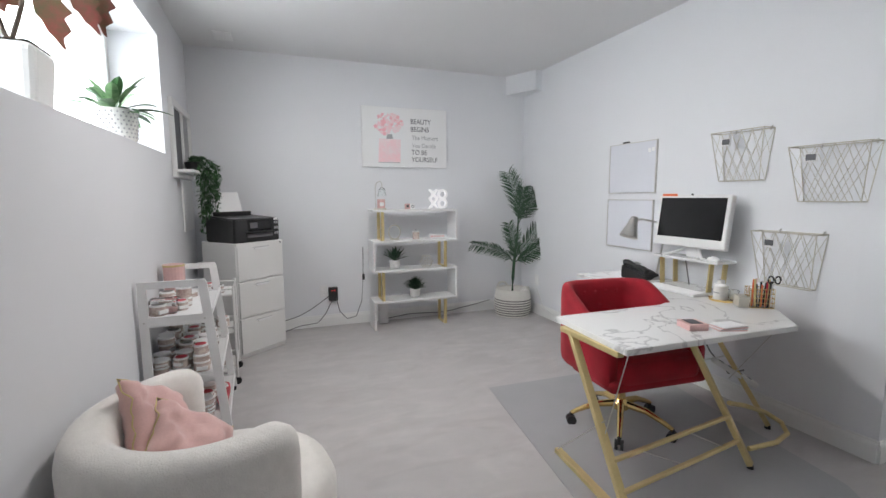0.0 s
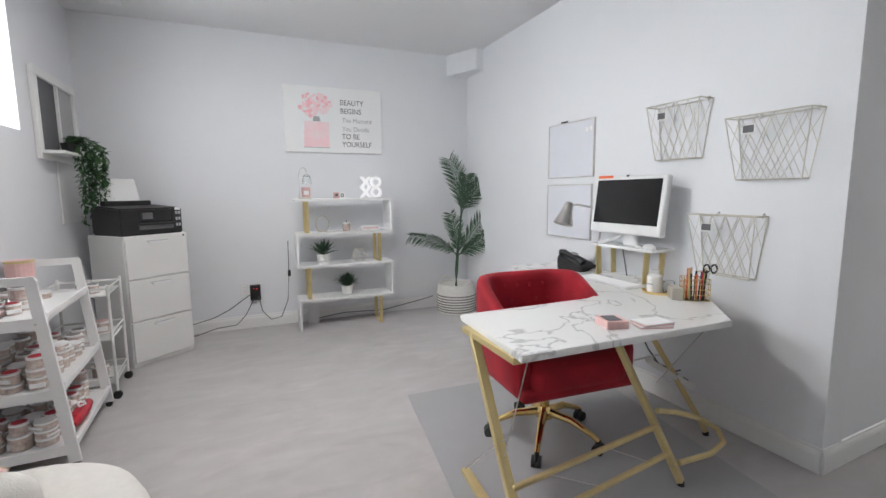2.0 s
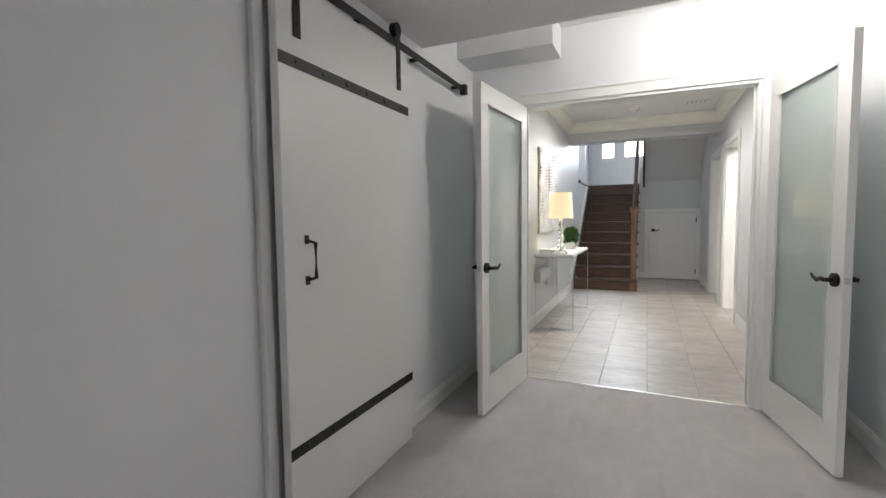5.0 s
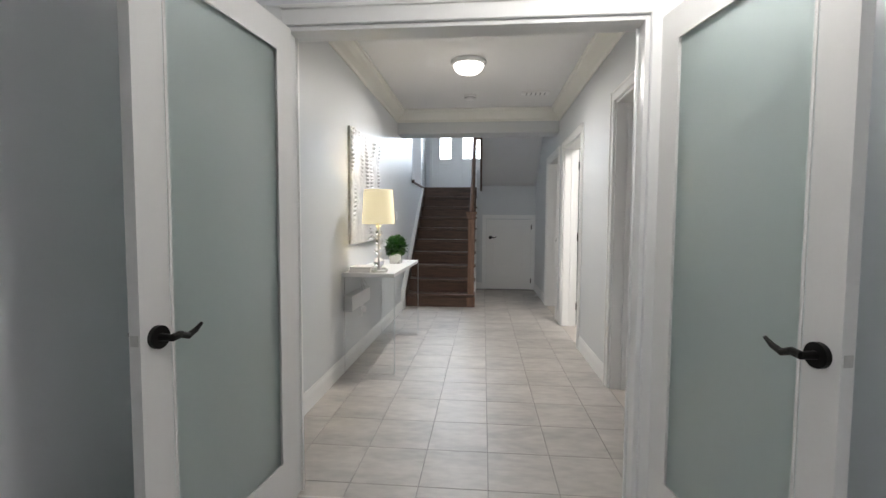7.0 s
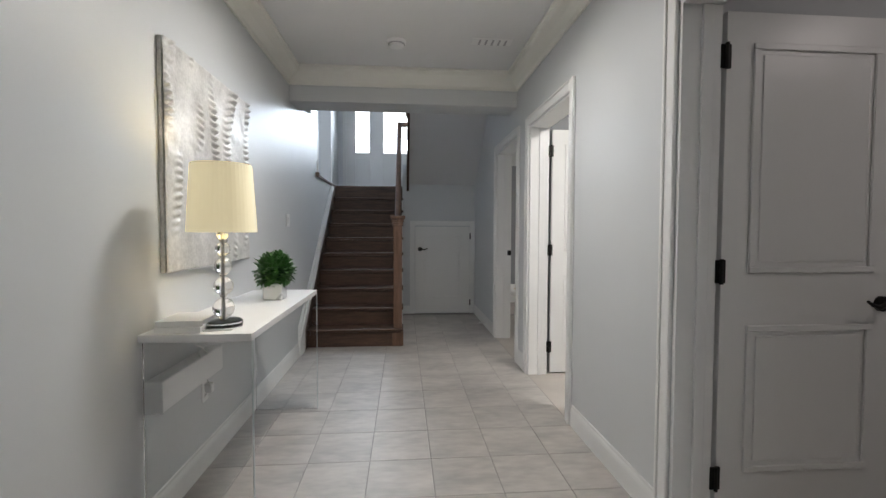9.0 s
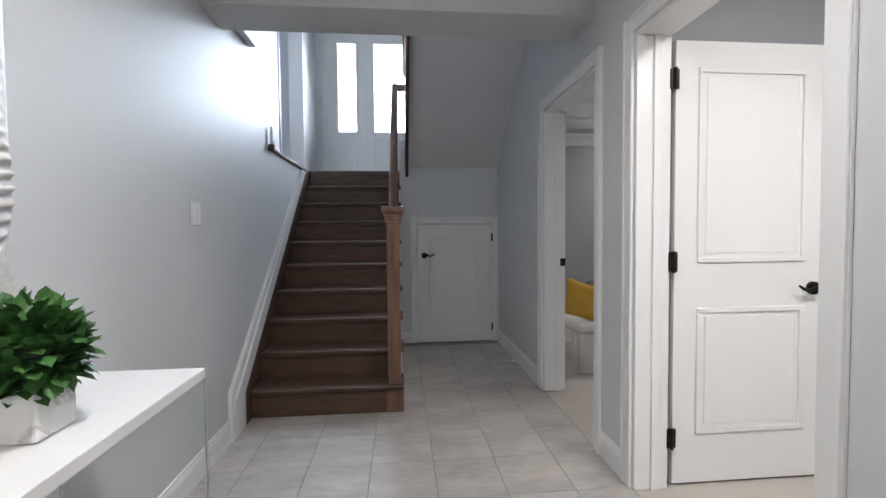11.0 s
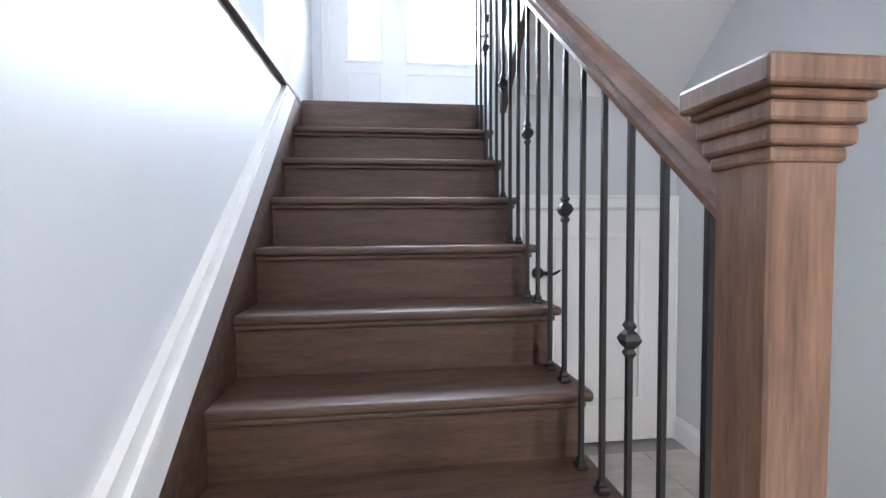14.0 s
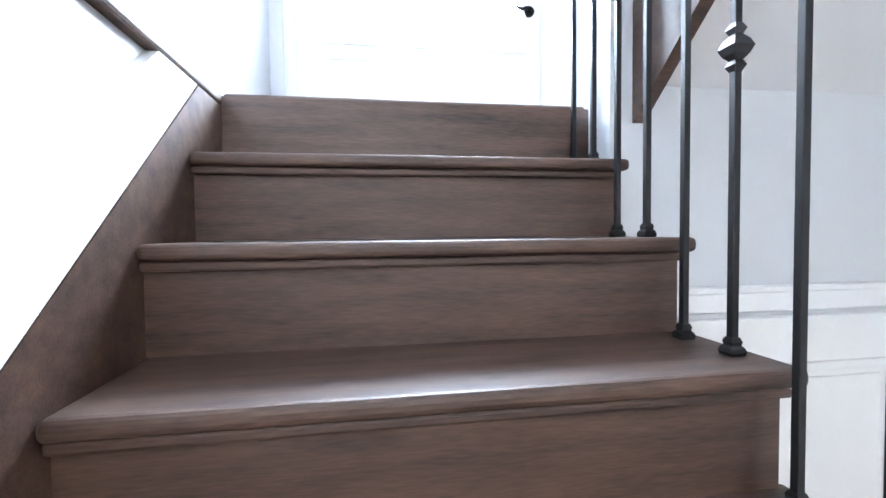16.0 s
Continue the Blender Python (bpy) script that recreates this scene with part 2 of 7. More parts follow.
# ---- the large structure ----
OFFICE_H, LOW_H, HALL_H, UP_H, LAND = 2.62, 2.33, 2.79, 4.75, 1.976
BL, BR, C1, C2 = (-0.69, 5.08), (2.695, 4.961), (2.556, 1.545), (5.58, 1.545)
SL = (-0.874, 0.1)
SOUTH = -0.86
HL, HR = 1.445, -0.72  # the hall's side walls

# office walls, faces towards the room (line runs with the room on its right)
mL, LW_LEN = along(SL, BL)
WIN = (1.35, 3.96, 1.60, 2.37)
wall("wall_west", (-0.91, SOUTH), BL, 0, OFFICE_H, 0.34, M["wall"], "white painted office wall with a deep basement window",
     [(WIN[0] + 0.96, WIN[1] + 0.96, WIN[2], WIN[3])])
wall("wall_north", BL, BR, 0, OFFICE_H, 0.15, M["wall"], "white painted office back wall")
wall("wall_desk", BR, C1, 0, OFFICE_H, 0.15, M["wall"], "white painted office wall behind the desk")
wall("wall_closet", C1, C2, 0, OFFICE_H + 0.2, 0.15, M["wall"], "white painted wall with a sliding barn door")
FR_Y0, FR_Y1, FR_H = -0.40, 1.14, 2.125
wall("wall_french", (5.58, 1.545), (5.58, SOUTH), 0, HALL_H, 0.12, M["wall"], "white wall with a double door opening",
     [(1.545 - FR_Y1, 1.545 - FR_Y0, -1, FR_H)])
wall("wall_south", (5.58, SOUTH), (-0.91, SOUTH), 0, OFFICE_H + 0.2, 0.15, M["wall"], "white painted office wall")

structure("floor_office", prism([(-1.1, -1.0), (5.606, -1.0), (5.606, 1.7), (2.8, 1.7), (2.9, 5.3), (-1.1, 5.3)], -0.1, 0.0), M["carpet"], "pale grey carpet with vacuum marks", "carpet")
structure("ceiling_office", prism([(-1.1, -1.0), (2.62, -1.0), (2.62, 1.545), (2.9, 5.3), (-1.1, 5.3)], OFFICE_H, OFFICE_H + 0.2), M["ceil"], "white painted office ceiling", "ceiling")
structure("ceiling_low", box(2.58, 4.69, -1.0, 1.6, LOW_H, OFFICE_H + 0.2), M["ceil"], "lowered white ceiling bulkhead", "ceiling")
structure("ceiling_entry", box(4.69, 5.7, -1.0, 1.7, OFFICE_H + 0.04, OFFICE_H + 0.2), M["ceil"], "white ceiling before the double doors", "ceiling")
structure("bulkhead_1", prism([(2.45, 4.99), (2.72, 4.99), (2.71, 4.60), (2.60, 4.60)], 2.42, OFFICE_H + 0.05), M["wall"], "small white boxed duct under the ceiling corner", "bulkhead")
structure("bulkhead_2", box(5.26, 5.58, 0.85, 1.545, 2.44, OFFICE_H + 0.1), M["wall"], "small white boxed duct above the doorway", "bulkhead")

# hall
BEAM_X, UZ0 = 9.80, 1.99
D3 = (6.33, 7.19)
D1 = (8.36, 9.345)
D2 = (9.755, 10.725)
DOOR_H = 2.20
wall("wall_hall_left", (5.70, HL), (11.03, HL), 0, UP_H, 0.14, M["grey"], "light grey painted hall wall")
wall("wall_stair_left", (11.03, HL), (14.0, HL), 0, 1.938, 0.14, M["grey"], "light grey painted wall beside the stairs")
wall("wall_stair_upper", (11.03, HL + 0.14), (11.95, HL + 0.14), LAND - 0.03, UP_H, 0.1, M["grey"], "light grey painted wall set back above the stair ledge")
wall("wall_foyer_left", (13.12, HL + 0.14), (14.0, HL + 0.14), LAND, UP_H, 0.14, M["grey"], "light grey wall beside the front door")
wall("wall_hall_right", (12.45, HR), (5.70, HR), 0, UP_H, 0.17, M["grey"], "light grey painted hall wall with three doorways",
     [(12.45 - D[1], 12.45 - D[0], -1, DOOR_H) for D in (D3, D1, D2)])
structure("wall_hall_west_left", box(5.60, 5.70, 1.2, 1.6, 0, HALL_H), M["grey"], "light grey wall return beside the double doors", "wall")
structure("ceiling_hall", box(5.70, BEAM_X, HR, HL, HALL_H, HALL_H + 0.2), M["ceil"], "white hall ceiling", "ceiling")
structure("beam", box(BEAM_X, BEAM_X + 0.33, HR, HL, 2.485, UP_H), M["grey"], "light grey dropped beam across the hall", "beam")
structure("floor_hall", box(5.606, 12.6, HR - 0.1, HL + 0.05, -0.1, -0.004), M["grout"], "grey beige grout bed of the tiled hall floor", "floor")
structure("ceiling_upper", box(9.8, 14.2, -1.0, 4.4, UP_H, UP_H + 0.1), M["ceil"], "white ceiling high over the stairs", "ceiling")
structure("floor_landing", box(12.56, 14.1, -0.9, 4.3, LAND - 0.25, LAND - 0.012), M["wood"], "dark wood landing floor", "floor")
structure("floor_foyer", box(10.6, 12.56, HL + 0.14, 4.3, LAND - 0.25, LAND - 0.014), M["wood"], "dark wood foyer floor", "floor")
structure("wall_foyer_back", box(10.5, 14.1, 4.2, 4.35, LAND - 0.3, UP_H), M["wall"], "bright white foyer wall", "wall")
structure("wall_foyer_west", box(10.4, 10.55, HL + 0.14, 4.3, LAND - 0.3, UP_H), M["wall"], "bright white foyer wall", "wall")
structure("wall_closet_under_stairs", box(12.40, 12.52, HR, 0.40, 0, UZ0 + 0.3), M["grey"], "light grey wall under the stairs", "wall")
wall("wall_front", (14.0, 4.3), (14.0, -0.9), LAND - 0.3, UP_H, 0.14, M["wall"], "white wall with the front door",
     [(4.3 - 1.47, 4.3 + 0.03, LAND, LAND + 2.25)])
wall("wall_upper_right", (14.1, HR), (12.45, HR), LAND - 0.3, UP_H, 0.14, M["grey"], "light grey wall beside the landing")

# bedroom
structure("floor_bedroom", box(9.55, 13.6, -4.2, -0.723, -0.1, -0.001), M["bedcarpet"], "beige bedroom carpet", "carpet")
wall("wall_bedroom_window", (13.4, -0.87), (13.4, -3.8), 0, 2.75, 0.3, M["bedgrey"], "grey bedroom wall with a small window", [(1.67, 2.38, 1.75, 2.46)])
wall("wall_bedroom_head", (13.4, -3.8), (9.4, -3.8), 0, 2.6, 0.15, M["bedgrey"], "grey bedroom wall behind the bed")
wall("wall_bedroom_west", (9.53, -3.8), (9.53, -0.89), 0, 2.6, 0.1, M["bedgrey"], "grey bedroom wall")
structure("ceiling_bedroom", box(9.53, 13.6, -4.2, -0.86, 2.60, 2.75), M["ceil"], "white tiled drop ceiling", "ceiling")
# side rooms
structure("floor_side_room", box(5.7, 9.55, -4.2, -0.723, -0.1, -0.001), M["bedcarpet"], "beige carpet of the side rooms", "carpet")
structure("wall_side_divider", box(7.3, 7.42, -4.2, -0.87, 0, 2.6), M["grey"], "grey wall between the side rooms", "wall")
structure("wall_side_back", box(5.6, 9.53, -3.6, -3.45, 0, 2.6), M["grey"], "grey back wall of the side rooms", "wall")
structure("wall_side_west", box(5.58, 5.7, -3.6, -0.92, 0, 2.6), M["grey"], "grey end wall of the side rooms", "wall")
structure("ceiling_side_rooms", box(5.6, 9.53, -3.6, -0.9, 2.6, 2.7), M["ceil"], "white ceiling of the side rooms", "ceiling")


# vacuum strokes in the pile of the office carpet: two sets of soft patches laid across each other
cn, cl = M["carpet"].node_tree.nodes, M["carpet"].node_tree.links
cbase = next(n for n in cn if n.bl_idname == "ShaderNodeBsdfPrincipled")
cpos = cn.new("ShaderNodeTexCoord")
for turn, stretch_x, stretch_y, size, tint in ((0.95, 0.8, 2.0, 1.9, 1.08), (-0.5, 0.7, 1.7, 2.6, 0.94), (2.0, 1.0, 1.4, 4.0, 1.05)):
    cmap, cno, crange, cmul = (cn.new("ShaderNode" + k) for k in ("Mapping", "TexNoise", "MapRange", "Mix"))
    cmap.inputs["Rotation"].default_value = (0, 0, turn)
    cmap.inputs["Scale"].default_value = (stretch_x, stretch_y, 1)
    cno.inputs["Scale"].default_value, cno.inputs["Detail"].default_value, cno.inputs["Distortion"].default_value = size, 3, 1.6
    crange.inputs[1].default_value, crange.inputs[2].default_value = 0.5, 0.66
    cmul.data_type, cmul.blend_type = "RGBA", "MULTIPLY"
    cmul.inputs[7].default_value = (tint, tint * 0.993, tint * 0.99, 1)
    cold = cbase.inputs["Base Color"].links[0].from_socket
    cl.new(cpos.outputs["Object"], cmap.inputs[0])
    cl.new(cmap.outputs[0], cno.inputs[0])
    cl.new(cno.outputs[0], crange.inputs[0])
    cl.new(crange.outputs[0], cmul.inputs[0])
    cl.new(cold, cmul.inputs[6])
    cl.new(cmul.outputs[2], cbase.inputs["Base Color"])

# ---- trim: baseboards, casings, crown ----
BASE = [(0, 0), (0.014, 0), (0.014, 0.085), (0.011, 0.098), (0.006, 0.108), (0.006, 0.118), (0, 0.122)]


def baseboard(p, q, tall=1.0, mat="trim"):
    bm = bmesh.new()
    strip(bm, p, q, [(o * (1 if tall == 1.0 else 0.9), u * tall) for o, u in BASE])
    return structure("baseboard", bm, M[mat], "white moulded baseboard along the wall", "baseboard")


for p, q in (((-0.91, SOUTH), BL), (BL, BR), (BR, C1), (C1, (3.30, 1.545)), ((4.45, 1.545), C2), ((5.58, 1.545), (5.58, FR_Y1 + 0.09)), ((5.58, SOUTH), (-0.91, SOUTH))):
    baseboard(p, q, 0.95)
baseboard((5.80, HL), (10.07, HL), 1.15)
for p, q in (((12.40, HR), (D2[1] + 0.07, HR)), ((D2[0] - 0.07, HR), (D1[1] + 0.09, HR)), ((D1[0] - 0.09, HR), (D3[1] + 0.07, HR)), ((D3[0] - 0.07, HR), (5.71, HR))):
    baseboard(p, q, 1.15)
baseboard((12.40, 0.40), (12.40, 0.28), 1.0)

CROWN = [(0, 0), (0.012, 0), (0.018, 0.03), (0.05, 0.075), (0.085, 0.11), (0.092, 0.135), (0.105, 0.14), (0.105, 0.16), (0, 0.16)]
CROWN2 = [(o * 1.15, u * 0.98) for o, u in CROWN]
for p, q in (((5.70, HL), (BEAM_X, HL)), ((BEAM_X, HL), (BEAM_X, HR)), ((BEAM_X, HR), (5.70, HR)), ((5.70, HR), (5.70, HL))):
    bm = bmesh.new()
    strip(bm, p, q, CROWN2, HALL_H - 0.158)
    structure("crown_moulding", bm, M["crown"], "cream white crown moulding under the hall ceiling", "moulding")


def casing(name, m, w, h, mat, label, depth=0.2, wide=0.075, jamb=True):
    """Door trim in a wall frame: x along the opening 0..w, y 0 the wall face (room at -y), depth of the wall to +y."""
    t = thing(name, label, "door frame", m)
    t["kind"] = "structure"
    for a, b in ((-wide, 0.0), (w, w + wide)):
        bm = box(a, b, -0.018, 0.0, 0, h + wide, 0.004, 1)
        o0, o1 = (a, a + 0.02) if a < 0 else (b - 0.02, b)
        add_box(bm, o0, o1, -0.026, -0.018, 0, h + wide, 0.004, 1)
        part("side_casing", bm, mat, t)
    bm = box(0, w, -0.018, 0, h, h + wide, 0.004, 1)
    add_box(bm, 0, w, -0.026, -0.018, h + wide - 0.02, h + wide, 0.004, 1)
    part("head_casing", bm, mat, t)
    if jamb:
        part("jamb", box(0, 0.02, 0, depth, 0, h, 0.002), mat, t)
        part("jamb", box(w - 0.02, w, 0, depth, 0, h, 0.002), mat, t)
        part("head_jamb", box(0.02, w - 0.02, 0, depth, h - 0.02, h, 0.002), mat, t)
        part("door_stop", box(w - 0.032, w - 0.02, 0.08, depth - 0.045, 0, h - 0.02, 0.002), mat, t)
        part("door_stop", box(0.02, 0.032, 0.08, depth - 0.045, 0, h - 0.02, 0.002), mat, t)
    return t


def wall_frame(x, y, deg):
    return pose(x, y, 0, 0, 0, deg)


# hall right wall: its face looks to +y, so the frame runs towards -x
for d, lab in ((D3, "white painted door frame round the dim side room"), (D1, "white painted door frame round the bright side room"), (D2, "white painted door frame round the bedroom doorway")):
    casing("door_frame", wall_frame(d[1], HR, 180), d[1] - d[0], DOOR_H, M["trim"], lab, depth=0.17, wide=0.075)
french = casing("door_frame", wall_frame(5.58, FR_Y1, -90), FR_Y1 - FR_Y0, FR_H, M["trim"], "white painted frame round the double doors", depth=0.12, wide=0.085)

HINGE_Z = (0.25, 1.112, 1.98)


def hinge(parent, x, y, z, mat="bronze"):
    bm = box(x - 0.022, x + 0.022, y - 0.004, y + 0.004, z - 0.048, z + 0.048, 0.002)
    add_cyl(bm, (x, y - 0.008, z - 0.052), (x, y - 0.008, z + 0.052), 0.008, seg=10)
    part("hinge", bm, M[mat], parent, "dark bronze hinge")


def lever(parent, x, z, face, flip=1, off=0.0):
    """A lever handle on a door face at x, z; face -1 or +1 for the side on y."""
    y0 = off
    rose = cyl((x, y0, z), (x, y0 + face * 0.014, z), 0.033, seg=24)
    add_cyl(rose, (x, y0 + face * 0.014, z), (x, y0 + face * 0.05, z), 0.012, 0.010, 12)
    h = part("door_handle", rose, M["bronze"], parent, "dark bronze lever handle")
    y = y0 + face * 0.05
    pts = [(x, y, z), (x + flip * 0.03, y, z + 0.003), (x + flip * 0.06, y, z - 0.008), (x + flip * 0.09, y, z + 0.002), (x + flip * 0.115, y, z + 0.018)]
    part("lever", tube(pts, [0.011, 0.011, 0.010, 0.008, 0.005], 10), M["bronze"], h)


def panel_ring(bm, x0, x1, z0, z1, y, face, w=0.026, d=0.011):
    """A raised moulding round a door panel."""
    for a, b, c, e in ((x0, x1, z0, z0 + w), (x0, x1, z1 - w, z1), (x0, x0 + w, z0 + w, z1 - w), (x1 - w, x1, z0 + w, z1 - w)):
        add_box(bm, a, b, min(y, y + face * d), max(y, y + face * d), c, e, 0.003, 1)


def panel_door(name, label, m, w, h, panels, handle_x, flip, zh=0.97, thick=0.036, hinge_x=None, hinges=HINGE_Z):
    """A flush door leaf from x 0 to w with raised panel mouldings on both sides."""
    t = thing(name, label, "door", m)
    slab = box(0, w, -thick / 2, thick / 2, 0.012, h, 0.002)
    leaf = part("leaf", slab, M["door"], t)
    for face in (-1, 1):
        for x0, x1, z0, z1 in panels:
            bm = bmesh.new()
            panel_ring(bm, x0, x1, z0, z1, face * thick / 2, face)
            add_box(bm, x0 + 0.045, x1 - 0.045, *sorted((face * thick / 2, face * (thick / 2 + 0.004))), z0 + 0.045, z1 - 0.045, 0.0035, 1)
            part("panel_moulding", bm, M["door"], leaf)
        lever(t, handle_x, zh, face, flip, face * thick / 2)
    if hinge_x is not None:
        for z in hinges:
            hinge(t, hinge_x - 0.018, -thick / 2 - 0.020, z)
    return t


LEAF_W = 0.80
TWO = [(0.115, LEAF_W - 0.115, 0.26, 0.885), (0.115, LEAF_W - 0.115, 1.105, 2.045)]
# open leaves stand square to the wall, hung at the far jamb; local x runs into the room (-y)
panel_door("door_1", "white two-panel door standing open into the dim side room", pose(7.207, -0.924, 0, 0, 0, -90), LEAF_W, 2.17, TWO, LEAF_W - 0.07, -1, hinge_x=0.0)
panel_door("door_2", "white two-panel door standing open into the bright side room", pose(9.36, -0.924, 0, 0, 0, -90), LEAF_W, 2.17, TWO, LEAF_W - 0.07, -1, hinge_x=0.0)
strike = thing("strike_plate", "dark bronze strike plate on the bedroom door jamb", "strike plate", pose(D2[1] - 0.021, -0.855, 1.02))
part("plate", box(-0.003, 0.0, -0.035, 0.035, -0.03, 0.03, 0.001), M["bronze"], strike)
part("latch_hole", box(-0.0045, -0.003, -0.012, 0.012, -0.015, 0.015), M["black"], strike)

# closet door under the stairs
CW = 0.845
closet = panel_door("closet_door", "small white panel door of the cupboard under the stairs", pose(12.388, 0.205, 0, 0, 0, -90), CW, 1.345, [(0.13, 0.70, 0.245, 1.215)], 0.075, 1, 1.00, hinge_x=None)
for z in (0.17, 1.20):
    part("hinge", box(CW - 0.004, CW + 0.014, -0.028, -0.016, z - 0.045, z + 0.045, 0.002), M["bronze"], closet, "dark bronze hinge")
casing("door_frame", wall_frame(12.40, 0.21, -90), CW + 0.01, 1.36, M["trim"], "white painted frame round the cupboard door", depth=0.1, wide=0.075, jamb=False)
stopper = thing("door_stop", "small white spring door stop on the baseboard", "door stop", pose(11.35, HR + 0.014, 0.06))
part("spring", cyl((0, 0, 0), (0, 0.07, 0), 0.007, seg=10), M["trim"], stopper)
part("tip", cyl((0, 0.07, 0), (0, 0.085, 0), 0.010, seg=10), M["trim"], stopper, "white rubber tip")

structure("wall_moulding", box(10.13, 10.61, HL - 0.055, HL, 2.575, 2.625, 0.006, 1), M["trim"], "short white moulding on the wall beyond the beam", "moulding")

# ---- hall tiles ----
TX, TY = 0.362, 0.338
M["tile"] = material("porcelain_tile", (0.52, 0.485, 0.448), 0.44, vary=0.06, scale=1.5, fine=7, bump=0.03, stretch=(3.6, 1.4, 1), dark=(0.33, 0.308, 0.29))
tn, tl = M["tile"].node_tree.nodes, M["tile"].node_tree.links
info, shift = tn.new("ShaderNodeObjectInfo"), tn.new("ShaderNodeVectorMath")
shift.operation = "MULTIPLY_ADD"
comb = tn.new("ShaderNodeCombineXYZ")
for i in range(3):
    tl.new(info.outputs["Random"], comb.inputs[i])
shift.inputs[1].default_value = (37, 53, 11)
tl.new(comb.outputs[0], shift.inputs[0])
tmap = next(n for n in tn if n.bl_idname == "ShaderNodeMapping")
tcoord = next(n for n in tn if n.bl_idname == "ShaderNodeTexCoord")
tl.new(tcoord.outputs["Object"], shift.inputs[2])
tl.new(shift.outputs[0], tmap.inputs[0])
floor_hall = bpy.data.objects["floor_hall"]


# ---- stairs ----
NX, TR, RI = 10.396, 0.2411, 0.1976
SY0, SY1 = 0.385, 1.425


def nosing(x):
    return RI + (x - NX) * RI / TR


for k in range(1, 11):
    x = NX + (k - 1) * TR
    z = k * RI
    step = thing("stair_step", "dark stained oak stair step with a worn nosing", "step", pose(x, 0, z), "steps of the lower stairs")
    depth = TR + 0.05 if k < 10 else 0.17
    part("tread", box(0, depth, SY0, SY1, -0.03, 0, 0.011, 3), M["wood"], step)
    part("riser", box(0.03, 0.05, SY0 + 0.025, SY1, -RI + 0.001, -0.031), M["wood"], step)
    part("cove_moulding", box(0.012, 0.031, SY0 + 0.02, SY1, -0.048, -0.031, 0.005, 2), M["wood"], step)


def side_slab(outline, y0, y1):
    """A slab with an outline in x and z between two y."""
    return prism([(x, -z) for x, z in outline], y0, y1, Matrix(((1, 0, 0, 0), (0, 0, 1, 0), (0, -1, 0, 0), (0, 0, 0, 1))))


structure("stair_stringer", side_slab([(10.30, 0), (10.30, nosing(10.30) + 0.10), (12.40, nosing(12.40) + 0.10), (12.60, 1.938), (12.60, 0)], 1.425, 1.443), M["wood"], "dark stained wall stringer beside the steps", "stringer")
lo = 0.10
skirt = side_slab([(10.07, 0), (10.07, 0.30), (12.19, 1.937), (12.38, 1.937), (10.305, nosing(10.305) + lo), (10.305, 0)], 1.421, 1.445)
structure("stair_skirt", skirt, M["trim"], "white moulded skirting rising beside the stairs", "skirting")
for a, b, y in ((0.235, 0.262, 1.408), (0.205, 0.232, 1.414)):
    structure("skirt_moulding", side_slab([(10.09, nosing(10.09) + a + 0.02), (10.09, nosing(10.09) + b + 0.02), (12.14, nosing(12.14) + b), (12.17, nosing(12.14) + a)], y, 1.421), M["trim"], "white rounded moulding on the stair skirting", "moulding")
bm = bmesh.new()
for k in range(1, 11):
    x = NX + (k - 1) * TR
    add_box(bm, x + 0.05, x + TR + 0.05 if k < 10 else 12.6, 0.395, 0.412, 0, k * RI - 0.031)
structure("wall_stair_side", bm, M["trim"], "white panelled side of the stairs", "wall")
structure("landing_nosing", box(11.092, 12.58, HL - 0.022, HL + 0.14, 1.941, LAND - 0.004, 0.008, 2), M["wood"], "dark wood edge of the foyer floor", "nosing")
structure("wall_landing_front", box(12.545, 12.62, 0.405, 1.44, 0, 1.75), M["trim"], "white wall under the landing", "wall")

# newel post
newel = thing("newel_post", "square stained oak newel post with a moulded cap", "newel post", pose(10.482, 0.447, 0))
part("post", box(-0.047, 0.047, -0.047, 0.047, 0, 1.335, 0.004, 1), M["newelwood"], newel)
for i, (z0, z1, r) in enumerate(((1.325, 1.345, 0.053), (1.345, 1.37, 0.060), (1.37, 1.397, 0.066), (1.397, 1.409, 0.072), (1.409, 1.445, 0.082))):
    part("cap_moulding" if i < 4 else "cap", box(-r, r, -r, r, z0, z1, 0.006, 2), M["newelwood"], newel)
part("base_block", box(-0.062, 0.062, -0.062, 0.062, 0, 0.16, 0.006, 1), M["newelwood"], newel)

RAIL = (10.53, 1.275)


def rail_z(x):
    return RAIL[1] + (x - RAIL[0]) * RI / TR


rail = thing("handrail", "stained oak handrail rising above iron balusters", "handrail")
prof = [(-0.03, -0.03), (0.03, -0.03), (0.034, -0.012), (0.026, 0.0), (0.036, 0.018), (0.026, 0.036), (0, 0.042), (-0.026, 0.036), (-0.036, 0.018), (-0.026, 0.0), (-0.034, -0.012)]
bm = bmesh.new()
ends = []
for x in (10.535, 12.55):
    ends.append([bm.verts.new((x, 0.447 + a, rail_z(x) + b)) for a, b in prof])
for i in range(len(prof)):
    bm.faces.new((ends[0][i], ends[0][(i + 1) % len(prof)], ends[1][(i + 1) % len(prof)], ends[1][i]))
bm.faces.new(ends[0][::-1])
bm.faces.new(ends[1])
part("rail", bm, M["railwood"], rail)
part("upper_rail", box(12.55, 12.62, 0.30, 0.48, rail_z(12.55) - 0.03, rail_z(12.55) + 0.04, 0.012, 2), M["railwood"], rail)


